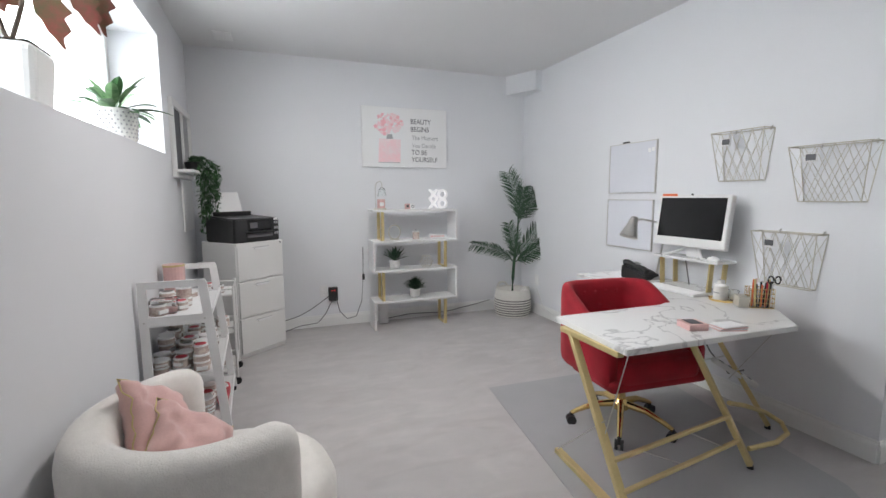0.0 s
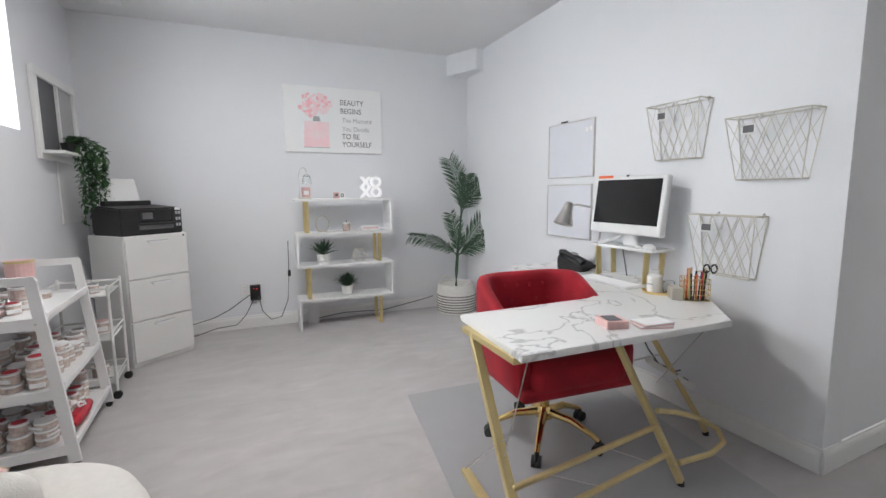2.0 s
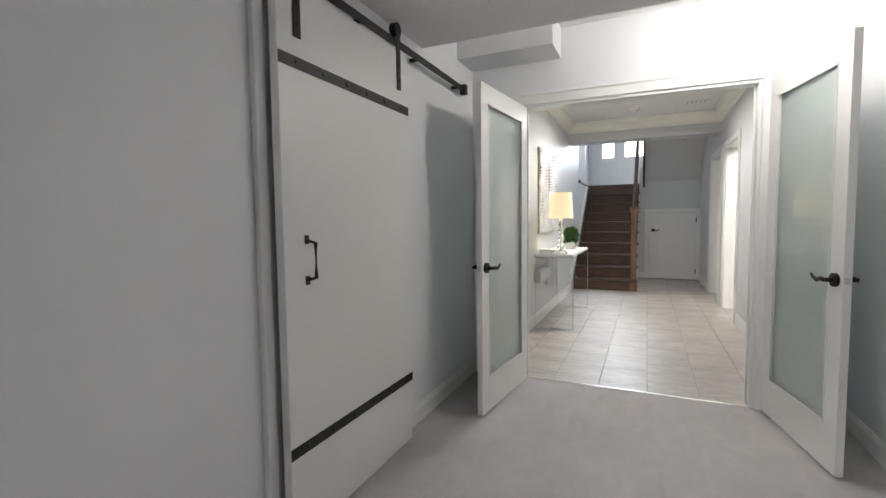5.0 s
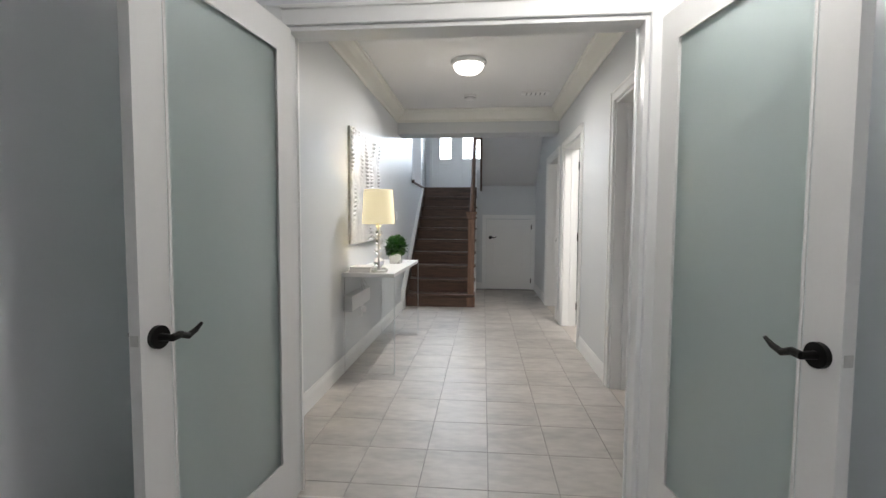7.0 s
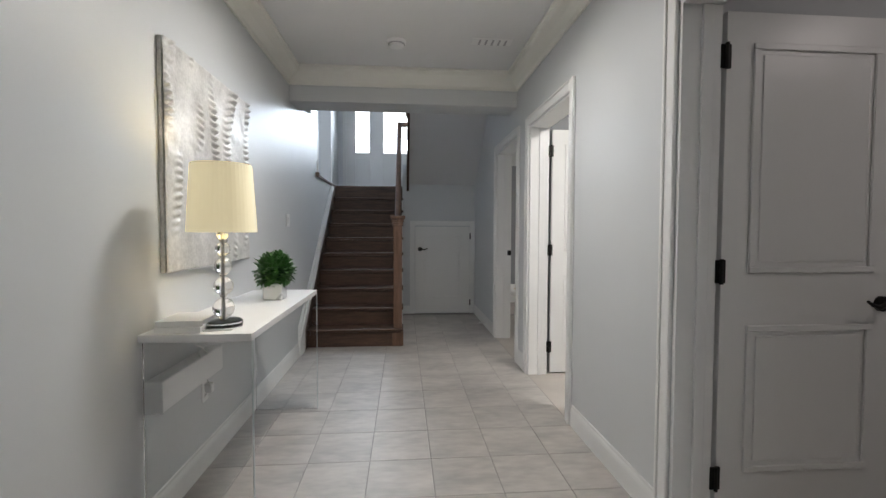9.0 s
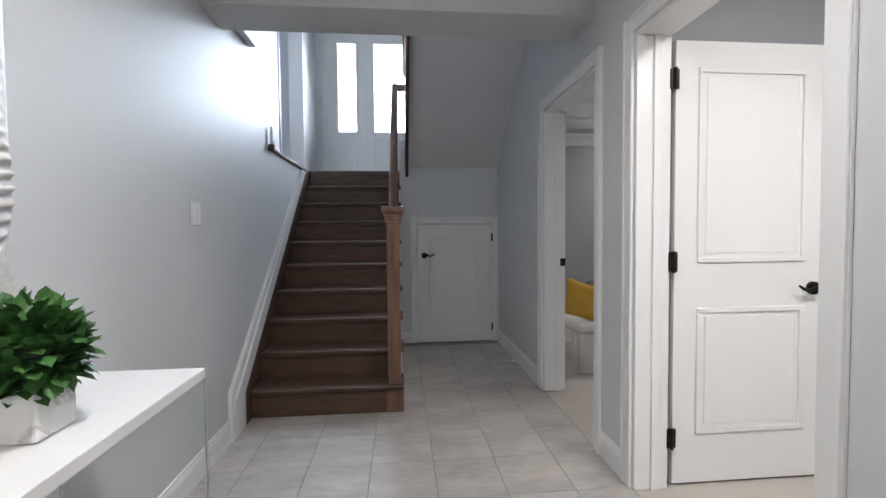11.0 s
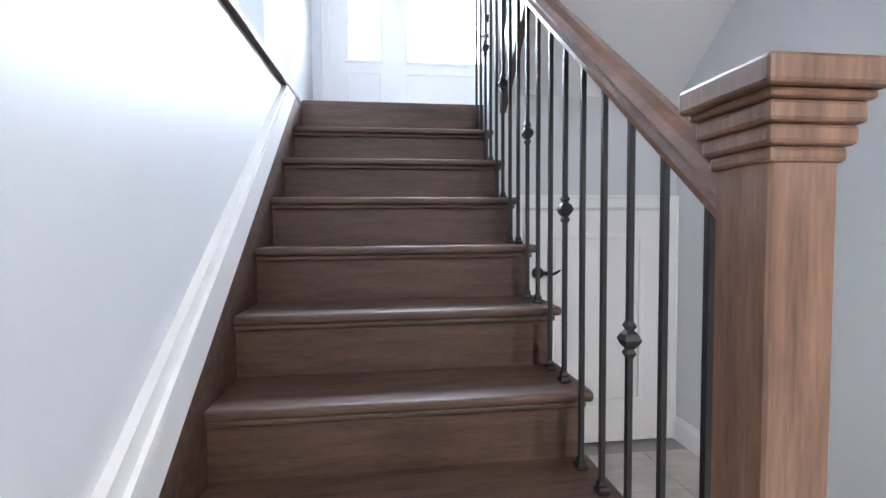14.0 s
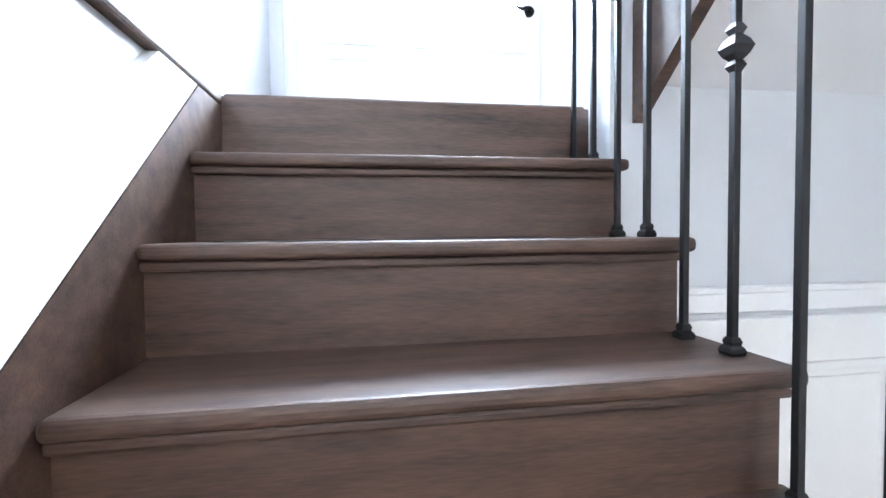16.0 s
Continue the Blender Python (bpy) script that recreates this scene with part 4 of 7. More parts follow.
part("side_tray", box(-0.11, -0.06, -0.045, 0.045, 0.003, 0.06, 0.002), M["champagne"], org, "pale gold side tray")

cards = thing("card_box", "small pink card box with a dark lid", "box", pose(1.66, 1.86, DZ, 0, 0, -18))
part("box", box(-0.07, 0.02, -0.05, 0.05, 0, 0.03, 0.002), M["pinkwax"], cards)
part("dark_label", box(-0.055, 0.0, -0.035, 0.035, 0.0305, 0.032), M["ink"], cards, "dark label")
stack = thing("card_stack", "stack of white and pink cards on the desk", "cards", pose(1.775, 1.80, DZ, 0, 0, -14))
for i in range(4):
    part("card", box(-0.065, 0.065, -0.045, 0.045, 0.004 * i, 0.004 * i + 0.0036, 0, 1, pose(0.004 * i, 0.003 * i, 0, 0, 0, 5 * i - 8)), M["paper" if i % 2 else "pinkwax"], stack)

dl = thing("desk_lamp", "brushed steel gooseneck lamp beside the computer", "lamp", pose(2.50, 2.86, DZ))
part("base", lathe([(0, 0), (0.06, 0), (0.062, 0.01), (0.02, 0.018), (0, 0.018)], 24), M["steel"], dl)
part("gooseneck", tube([(0, 0, 0.01), (0.02, -0.02, 0.2), (0.02, -0.05, 0.34), (-0.03, -0.01, 0.415), (-0.11, 0.04, 0.435), (-0.17, 0.06, 0.43)], 0.007, 8), M["steel"], dl)
cone = bmesh.new()
add_lathe(cone, [(0.0, 0.155), (0.022, 0.15), (0.028, 0.135), (0.036, 0.09), (0.066, 0.0), (0.062, 0.0), (0.03, 0.09), (0.0, 0.12)], 24, pose(-0.215, 0.06, 0.31, 0, 20, 0))
part("shade", cone, M["steel"], dl, "conical brushed steel shade", smooth=False)

# ---- office chair ----
chair = thing("office_chair", "red velvet tub office chair on a brass star base", "chair", pose(1.685, 2.325, 0, 0, 0, -6))


def soft_box(x0, x1, y0, y1, z0, z1, r, seg=4):
    return box(x0, x1, y0, y1, z0, z1, r, seg)


part("seat", soft_box(-0.25, 0.25, -0.28, 0.20, 0.40, 0.50, 0.045), M["velvet"], chair, smooth=True)


def tub(r0x, r0y, thick, a0, a1, z_low, top, n=36):
    """A padded curved back: an arc of the given radii with rounded ends and a height that varies along it."""
    t = bmesh.new()
    rings = []
    arc = (a1 - a0) * (r0x + r0y) / 2
    for i in range(n + 1):
        f = 0.5 - 0.5 * math.cos(math.pi * i / n)
        a = a0 + (a1 - a0) * f
        near = min(1.0, min(f, 1 - f) * arc / (thick * 0.55))
        end = max(0.06, math.sqrt(1 - (1 - near) ** 2))
        h = top(f) - thick * 0.5 * (1 - end)
        c, s = math.cos(a), math.sin(a)
        ring = []
        for k in range(18):
            b = 2 * math.pi * k / 18
            u, w = math.cos(b), math.sin(b)
            u = math.copysign(abs(u) ** 0.7, u) * thick / 2 * end
            zz = (z_low + h) / 2 + math.copysign(abs(w) ** 0.35, w) * (h - z_low) / 2
            flare = 1 + 0.06 * (zz - z_low)
            ring.append(t.verts.new((c * (r0x + u) * flare, s * (r0y + u) * flare, zz)))
        rings.append(ring)
    for a, b in zip(rings, rings[1:]):
        for k in range(18):
            t.faces.new((a[k], a[(k + 1) % 18], b[(k + 1) % 18], b[k]))
    t.faces.new(rings[0])
    t.faces.new(rings[-1][::-1])
    return t


def padded_wrap(half, back, front, radius, thick, z_low, z_back, z_front):
    """A padded U of arms and back with square corners, its top falling from the back to the arm fronts."""
    line = [(-half, front + (back - radius - front) * i / 10) for i in range(11)]
    line += [(-half + radius - radius * math.cos(a), back - radius + radius * math.sin(a)) for a in [math.pi / 2 * k / 7 for k in range(1, 8)]]
    line += [(-half + radius + 2 * (half - radius) * i / 8, back) for i in range(1, 5)]
    line += [(-x, y) for x, y in line[-2::-1]]
    t = bmesh.new()
    rings = []
    k = len(line)
    for i, (x, y) in enumerate(line):
        p, q = Vector(line[max(0, i - 1)]), Vector(line[min(k - 1, i + 1)])
        d = (q - p).normalized()
        side = Vector((-d.y, d.x))
        f = max(0.0, min(1.0, (y - front) / (back - 0.10 - front)))
        h = z_front + (z_back - z_front) * (f ** 0.85)
        end = 0.72 if i in (0, k - 1) else 1.0
        ring = []
        for j in range(16):
            b = 2 * math.pi * j / 16
            u = math.copysign(abs(math.cos(b)) ** 0.6, math.cos(b)) * thick / 2 * end
            zz = (z_low + h) / 2 + math.copysign(abs(math.sin(b)) ** 0.3, math.sin(b)) * (h - z_low) / 2
            out = 1 + 0.05 * (zz - z_low)
            ring.append(t.verts.new(((x + side.x * u) * out, (y + side.y * u) * out, zz)))
        rings.append(ring)
    for a, b in zip(rings, rings[1:]):
        for j in range(16):
            t.faces.new((a[j], a[(j + 1) % 16], b[(j + 1) % 16], b[j]))
    t.faces.new(rings[0])
    t.faces.new(rings[-1][::-1])
    return t


part("backrest", padded_wrap(0.268, 0.255, -0.265, 0.15, 0.07, 0.355, 0.805, 0.53), M["velvet"], chair, smooth=True)
part("seat", soft_box(-0.245, 0.245, -0.305, 0.23, 0.36, 0.485, 0.045, 4), M["velvet"], chair, smooth=True)
part("seat_skirt", soft_box(-0.292, 0.292, -0.298, 0.06, 0.342, 0.40, 0.022, 3), M["velvet"], chair, smooth=True)
for row, (z, count) in enumerate(((0.735, 6), (0.655, 5))):
    for i in range(count):
        x = (i - (count - 1) / 2) * 0.075
        part("button", lathe([(0, 0.005), (0.007, 0.004), (0.010, 0)], 10, pose(x, 0.222, z, 90, 0, 0)), M["velvet"], chair)
part("column", cyl((0, 0, 0.12), (0, 0, 0.35), 0.024, seg=16), M["brass"], chair)
part("plate", box(-0.10, 0.10, -0.09, 0.09, 0.335, 0.348, 0.004), M["plastic"], chair)
part("hub", lathe([(0, 0.10), (0.042, 0.105), (0.045, 0.14), (0.03, 0.165), (0, 0.165)], 20), M["brass"], chair)
for i in range(5):
    a = radians(72 * i + 15)
    d = Vector((math.cos(a), math.sin(a), 0))
    leg = part("star_leg", tube([d * 0.03 + Vector((0, 0, 0.135)), d * 0.14 + Vector((0, 0, 0.125)), d * 0.24 + Vector((0, 0, 0.085)), d * 0.275 + Vector((0, 0, 0.065))], [0.022, 0.018, 0.013, 0.012], 10), M["brass"], chair, "polished brass leg")
    e = d * 0.275
    s = Vector((-d.y, d.x, 0))
    wheel = cyl(e - s * 0.022 + Vector((0, 0, 0.027)), e - s * 0.006 + Vector((0, 0, 0.027)), 0.027, seg=16)
    add_cyl(wheel, e + s * 0.006 + Vector((0, 0, 0.027)), e + s * 0.022 + Vector((0, 0, 0.027)), 0.027, seg=16)
    add_cyl(wheel, e + Vector((0, 0, 0.03)), e + Vector((0, 0, 0.07)), 0.010, seg=10)
    part("castor", wheel, M["plastic"], leg, "black twin wheel castor")

mat_ob = thing("chair_mat", "translucent grey floor mat under the chair", "floor mat")
part("sheet", prism([(1.235, 3.06), (0.98, 1.62), (1.05, 1.50), (2.16, 1.42), (2.22, 1.50), (2.50, 2.98)], 0.001, 0.005), M["mat"], mat_ob)

# ---- wall baskets, boards ----
DWALL = (BR, C1)
DLEN = along(*DWALL)[1]


def desk_wall(y):
    """Position along the desk wall for a world y."""
    return DLEN * (BR[1] - y) / (BR[1] - C1[1])


def wall_basket(y_far, y_near, z_top, z_bot, depth=0.10):
    w = y_far - y_near
    t = thing("wall_basket", "champagne wire basket hanging on the wall with a label plate", "basket", on_line(*DWALL, desk_wall(y_far)), "wire wall baskets")
    h = z_top - z_bot
    ins = w * 0.11
    A = [(0, -0.006), (w, -0.006), (w, -depth), (0, -depth)]
    B = [(ins, -0.006), (w - ins, -0.006), (w - ins, -depth * 0.55), (ins, -depth * 0.55)]
    bm = bmesh.new()
    add_tube(bm, [(x, y, z_top) for x, y in A], 0.0032, 6, True)
    part("top_rim", bm, M["champagne"], t)
    part("bottom_rim", tube([(x, y, z_bot) for x, y in B], 0.0028, 6, True), M["champagne"], t)
    bm = bmesh.new()
    for (a, b) in zip(A, B):
        add_cyl(bm, (*a, z_top), (*b, z_bot), 0.0024, seg=6)
    n = 5
    for face in ((3, 2), (0, 1)):
        a0, a1, b0, b1 = A[face[0]], A[face[1]], B[face[0]], B[face[1]]
        for i in range(-1, n + 1):
            for sgn in (1, -1):
                s0, s1 = i / n, i / n + sgn * 0.4
                lo_t, hi_t = 0.0, 1.0
                if s1 < 0 or s1 > 1:
                    hi_t = ((0 if s1 < 0 else 1) - s0) / (s1 - s0)
                if s0 < 0 or s0 > 1:
                    lo_t = ((0 if s0 < 0 else 1) - s0) / (s1 - s0)
                if not 0 <= lo_t < hi_t <= 1:
                    continue
                pts = []
                for tt in (lo_t, hi_t):
                    s = s0 + (s1 - s0) * tt
                    pa = Vector(a0).lerp(Vector(a1), s)
                    pb = Vector(b0).lerp(Vector(b1), s)
                    q = pa.lerp(pb, tt)
                    pts.append((q.x, q.y, z_top + (z_bot - z_top) * tt))
                add_cyl(bm, pts[0], pts[1], 0.0014, seg=5)
    for s in (0.33, 0.67):
        for (a, b) in ((B[0], B[3]),):
            x = ins + (w - 2 * ins) * s
            add_cyl(bm, (x, -0.006, z_bot), (x, -depth * 0.55, z_bot), 0.0016, seg=5)
    part("lattice", bm, M["champagne"], t)
    plate = part("label_plate", box(w * 0.3 - 0.032, w * 0.3 + 0.032, -depth * 0.88 - 0.006, -depth * 0.88, z_top - 0.085, z_top - 0.035, 0.003), M["white"], t, "white label frame")
    part("label_card", box(w * 0.3 - 0.024, w * 0.3 + 0.024, -depth * 0.88 - 0.0075, -depth * 0.88 - 0.0062, z_top - 0.076, z_top - 0.044), M["ink"], plate, "dark label card")
    for x in (w * 0.3, w * 0.94):
        part("hook", tube([(x, 0, z_top + 0.012), (x, -0.012, z_top + 0.008), (x, -0.012, z_top - 0.01)], 0.004, 6), M["steel"], t)
    return t


wall_basket(2.48, 2.15, 1.69, 1.395)
wall_basket(2.01, 1.645, 1.56, 1.272)
wall_basket(2.18, 1.835, 1.10, 0.80)


def board(y_far, y_near, z0, z1, label, extras):
    w = y_far - y_near
    t = thing("whiteboard", label, "whiteboard", on_line(*DWALL, desk_wall(y_far)), "whiteboards")
    part("surface", box(0.004, w - 0.004, -0.012, -0.001, z0 + 0.004, z1 - 0.004), M["boardwhite"], t)
    for a, b, c, d in ((0, w, z0, z0 + 0.006), (0, w, z1 - 0.006, z1), (0, 0.006, z0 + 0.006, z1 - 0.006), (w - 0.006, w, z0 + 0.006, z1 - 0.006)):
        part("edge", box(a, b, -0.015, 0, c, d), M["steel"], t)
    if extras:
        part("marker", cyl((w * 0.32, -0.02, z1 + 0.006), (w * 0.45, -0.02, z1 + 0.006), 0.006, seg=10), M["plastic"], t, "black marker pen")
        part("magnet", box(w * 0.84, w * 0.89, -0.018, -0.012, z1 - 0.09, z1 - 0.06, 0.002), M["paper"], t)
        part("magnet", box(w * 0.91, w * 0.96, -0.018, -0.012, z1 - 0.085, z1 - 0.055, 0.002), M["paper"], t)
    return t


board(3.50, 2.995, 1.325, 1.725, "square white board with a thin steel edge and two magnets", True)
board(3.505, 3.005, 0.880, 1.275, "square white board with a thin steel edge behind the lamp", False)


def outlet(name, m, label, adapter=False, w=0.075):
    t = thing(name, label, "outlet", m)
    part("plate", box(-w / 2, w / 2, -0.006, 0, -0.058, 0.058, 0.003, 2), M["white"], t)
    for z in (-0.022, 0.022):
        part("socket", box(-0.016, 0.016, -0.0075, -0.006, z - 0.014, z + 0.014, 0.003, 1), M["paper"], t)
        for x in (-0.006, 0.006):
            part("slot", box(x - 0.0012, x + 0.0012, -0.0082, -0.0075, z - 0.005, z + 0.005), M["ink"], t)
    return t


BWALL = (BL, BR)


def back_wall(x):
    return along(*BWALL)[1] * (x - BL[0]) / (BR[0] - BL[0])


outlet("wall_outlet", on_line(*BWALL, back_wall(0.42)) @ Matrix.Translation((0, 0, 0.36)), "white wall outlet with a plug beside a black adapter")
outlet("wall_outlet", on_line(*DWALL, desk_wall(4.62)) @ Matrix.Translation((0, 0, 0.38)), "white wall outlet behind the palm basket")
ad = thing("power_adapter", "black power adapter with red lights on the outlet", "adapter", on_line(*BWALL, back_wall(0.51)) @ Matrix.Translation((0, 0, 0.33)))
part("block", box(-0.045, 0.045, -0.045, -0.001, -0.07, 0.07, 0.006, 2), M["plastic"], ad)
M["redled"] = material("red_led", (0.6, 0.02, 0.02), 0.4, bump=0, emit=((1, 0.05, 0.05), 1.0))
for x, z in ((-0.012, 0.04), (0.012, 0.04)):
    part("indicator", box(x - 0.004, x + 0.004, -0.0468, -0.045, z - 0.006, z + 0.003), M["redled"], ad, "tiny red light")
for label, pts in (("grey power cord hanging from the adapter", [(0.46, 4.97, 0.32), (0.38, 4.96, 0.27), (0.28, 4.97, 0.20), (0.16, 4.95, 0.15), (0.02, 4.9, 0.13), (-0.15, 4.85, 0.12)]),
                   ("grey power cord drooping near the floor", [(0.49, 4.96, 0.28), (0.42, 4.95, 0.15), (0.34, 4.93, 0.07), (0.18, 4.93, 0.06), (0.02, 4.88, 0.03), (-0.12, 4.84, 0.03)]),
                   ("black lamp cord looping up to the shelf", [(0.53, 4.97, 0.30), (0.56, 4.95, 0.16), (0.63, 4.94, 0.08), (0.72, 4.93, 0.10), (0.78, 4.93, 0.25), (0.80, 4.93, 0.50), (0.805, 4.94, 0.80)])):
    t = thing("cable", label, "cable")
    part("cord", tube(pts, 0.004, 6), M["cable"], t)
part("switch", box(0.79, 0.815, 4.915, 4.935, 0.47, 0.53, 0.006, 2), M["plastic"], t, "inline cord switch")
for label, pts in (("dark cable along the back baseboard", [(0.95, 4.93, 0.03), (1.3, 4.95, 0.06), (1.7, 4.94, 0.04), (2.1, 4.93, 0.10), (2.25, 4.92, 0.13)]),
                   ("white cable along the side wall", [(2.63, 4.55, 0.30), (2.62, 4.4, 0.12), (2.60, 4.1, 0.06), (2.58, 3.7, 0.05), (2.55, 3.3, 0.03)]),
                   ("black cable hanging behind the desk", [(2.50, 2.62, 0.88), (2.52, 2.60, 0.72), (2.54, 2.58, 0.5), (2.50, 2.4, 0.30), (2.40, 2.2, 0.24), (2.38, 2.1, 0.30)]),
                   ("white power strip cord under the desk", [(2.50, 2.55, 0.68), (2.42, 2.45, 0.35), (2.30, 2.35, 0.27), (2.2, 2.25, 0.33), (2.28, 2.12, 0.40)])):
    t = thing("cable", label, "cable")
    part("cord", tube(pts, 0.0045, 6), M["whitecable" if "white" in label else "cable"], t)
ps = thing("power_strip", "white power strip hung on the desk leg", "power strip", pose(2.30, 2.10, 0.30, 0, 30, -40))
part("body", box(-0.13, 0.13, -0.025, 0.025, -0.015, 0.015, 0.006, 2), M["metalwhite"], ps)
for i in range(4):
    part("socket", box(-0.10 + 0.055 * i, -0.075 + 0.055 * i, -0.012, 0.012, 0.015, 0.0165), M["ink"], ps)

# ---- bookshelf and what stands on it ----
SHELF_M = pose(0.845, 4.668, 0, 0, 0, -3.2)
SW, SD = 0.868, 0.255
shelf = thing("bookshelf", "white zigzag bookshelf with gold metal supports", "bookshelf", SHELF_M)
TIERS = (0.285, 0.592, 0.880, 1.180)
for z in TIERS:
    part("shelf_board", box(0, SW, 0, SD, z - 0.022, z, 0.002), M["white"], shelf)
levels = [(0.0, TIERS[0]), (TIERS[0], TIERS[1]), (TIERS[1], TIERS[2]), (TIERS[2], TIERS[3])]
for i, (z0, z1) in enumerate(levels):
    left = i % 2 == 0
    x = 0.0 if left else SW - 0.022
    part("side_panel", box(x, x + 0.022, 0, SD, z0, z1 - 0.022, 0.002), M["white"], shelf)
    gx = SW - 0.14 if left else 0.085
    for y in (0.02, SD - 0.045):
        part("gold_support", box(gx, gx + 0.03, y, y + 0.018, z0, z1 - 0.022, 0.002), M["gold"], shelf)
    part("gold_foot", box(gx, gx + 0.03, 0.02, SD - 0.027, z0, z0 + 0.008, 0.001), M["gold"], shelf)
part("back_panel", box(0.09, 0.19, SD - 0.015, SD, 0, TIERS[0] - 0.022), M["white"], shelf)


def shelf_item(name, label, category, x, y, z, turn=0):
    return thing(name, label, category, SHELF_M @ pose(x, y, z, 0, 0, turn))


def leaf_mesh(bm, base, tip, width, droop=0.0, seg=4, up=Vector((0, 0, 1))):
    """A folded tapering leaf from base to tip."""
    base, tip = Vector(base), Vector(tip)
    d = tip - base
    side = d.cross(up)
    if side.length < 1e-5:
        side = Vector((1, 0, 0))
    side.normalize()
    rows = []
    for i in range(seg + 1):
        s = i / seg
        c = base + d * s + Vector((0, 0, -droop * s * s))
        w = width * math.sin(math.pi * min(1, 0.12 + 0.88 * s)) ** 0.8 if i < seg else 0
        n = side.cross(d).normalized() * w * 0.25
        rows.append((bm.verts.new(c - side * w + n), bm.verts.new(c), bm.verts.new(c + side * w + n)) if w > 1e-6 else (bm.verts.new(c),))
    for a, b in zip(rows, rows[1:]):
        if len(b) == 3 and len(a) == 3:
            bm.faces.new((a[0], a[1], b[1], b[0]))
            bm.faces.new((a[1], a[2], b[2], b[1]))
        elif len(b) == 1 and len(a) == 3:
            bm.faces.new((a[0], a[1], b[0]))
            bm.faces.new((a[1], a[2], b[0]))


def succulent(t, pot_r, pot_h, n, length, width, mat, spike=True, potmat="ceramic", lift=55):
    part("pot", lathe([(0, 0), (pot_r * 0.85, 0), (pot_r, 0.01), (pot_r, pot_h), (pot_r * 0.9, pot_h), (pot_r * 0.88, pot_h * 0.86), (0, pot_h * 0.86)], 24), M[potmat], t)
    bm = bmesh.new()
    for i in range(n):
        a = i * 2.39996
        el = radians(lift * (i / n) ** 0.8 + 22 + random.uniform(-8, 8))
        L = length * random.uniform(0.75, 1.05)
        d = Vector((math.cos(a) * math.cos(el), math.sin(a) * math.cos(el), math.sin(el)))
        leaf_mesh(bm, Vector((0, 0, pot_h * 0.86)) + d * 0.01, Vector((0, 0, pot_h * 0.86)) + d * L, width, 0.02, 3)
    part("foliage", bm, mat, t)


random.seed(11)
s = shelf_item("potted_succulent", "spiky green succulent in a ribbed white pot", "plant", 0.235, 0.11, TIERS[1])
succulent(s, 0.052, 0.085, 30, 0.18, 0.016, M["palm"])
for i in range(3):
    part("pot_ring", lathe([(0.052, 0.02 + i * 0.022), (0.056, 0.03 + i * 0.022), (0.052, 0.04 + i * 0.022)], 24), M["ceramic"], s)
s = shelf_item("potted_grass", "bushy green plant in a square white pot", "plant", 0.445, 0.12, TIERS[0])
succulent(s, 0.052, 0.085, 130, 0.16, 0.008, M["palm"], lift=55)


def candle(t, r, h, mat, lid=True, glass=True):
    if glass:
        part("glass", lathe([(0, 0), (r, 0), (r, h), (r * 0.92, h), (r * 0.92, 0.006), (0, 0.006)], 20), M["cup"], t)
        part("wax", lathe([(0, 0.007), (r * 0.9, 0.007), (r * 0.9, h * 0.8), (0, h * 0.8)], 20), M[mat], t)
    else:
        part("jar", lathe([(0, 0), (r, 0), (r, h), (0, h)], 20), M[mat], t)
    if lid:
        part("lid", lathe([(0, h), (r * 1.02, h), (r * 1.02, h + 0.008), (0, h + 0.010)], 20), M["paper"], t)


c = shelf_item("candle_jar", "small white candle jar on the bookshelf", "candle", 0.455, 0.10, TIERS[2])
candle(c, 0.034, 0.07, "wax")
part("wick", cyl((0, 0, 0.078), (0, 0, 0.10), 0.003, seg=6), M["ink"], c)
c = shelf_item("ring_ornament", "pale gold wire ring ornament on the shelf", "ornament", 0.24, 0.12, TIERS[2])
part("ring", tube([(0.06 * math.cos(a), 0, 0.075 + 0.07 * math.sin(a)) for a in [k * math.pi / 10 for k in range(20)]], 0.005, 8, True), M["champagne"], c)
part("base", box(-0.045, 0.045, -0.02, 0.02, 0, 0.01, 0.002), M["champagne"], c)
c = shelf_item("wire_terrarium", "faceted pale wire terrarium on the shelf", "ornament", 0.57, 0.12, TIERS[1])
bm = bmesh.new()
pts = [[(r * math.cos(k * math.pi / 3), r * math.sin(k * math.pi / 3), z) for k in range(6)] for r, z in ((0.045, 0.002), (0.07, 0.05), (0.04, 0.11))]
for ring in pts:
    add_tube(bm, ring, 0.0022, 5, True)
for a, b in zip(pts, pts[1:]):
    for p, q in zip(a, b):
        add_cyl(bm, p, q, 0.0022, seg=5)
part("wire_frame", bm, M["champagne"], c)
c = shelf_item("word_sign", "small white sign with pink raised words", "sign", 0.68, 0.10, TIERS[2])
part("board", box(-0.085, 0.085, -0.012, 0.012, 0, 0.042, 0.003), M["white"], c)
for i in range(5):
    part("word_bar", box(-0.072 + i * 0.03, -0.05 + i * 0.03, -0.0138, -0.012, 0.014, 0.03), M["pinkwax"], c)
M["ledwhite"] = material("lit_letter_plastic", (0.85, 0.85, 0.86), 0.4, bump=0, emit=((1, 0.98, 1), 0.35))
c = shelf_item("letter_sign", "white XOXO letter sign on the top shelf", "sign", 0.685, 0.13, TIERS[3])
for row in (0, 1):
    lettering(c, "XO", 0.128, pose(-0.082, -0.01, 0.010 + row * 0.094, 90, 0, 0), M["ledwhite"], "letters", 0.012, 0.004)
part("base", box(-0.08, 0.085, -0.025, 0.025, 0, 0.008, 0.002), M["white"], c)
c = shelf_item("photo_block", "small pink block with printed marks on the top shelf", "ornament", 0.40, 0.12, TIERS[3])
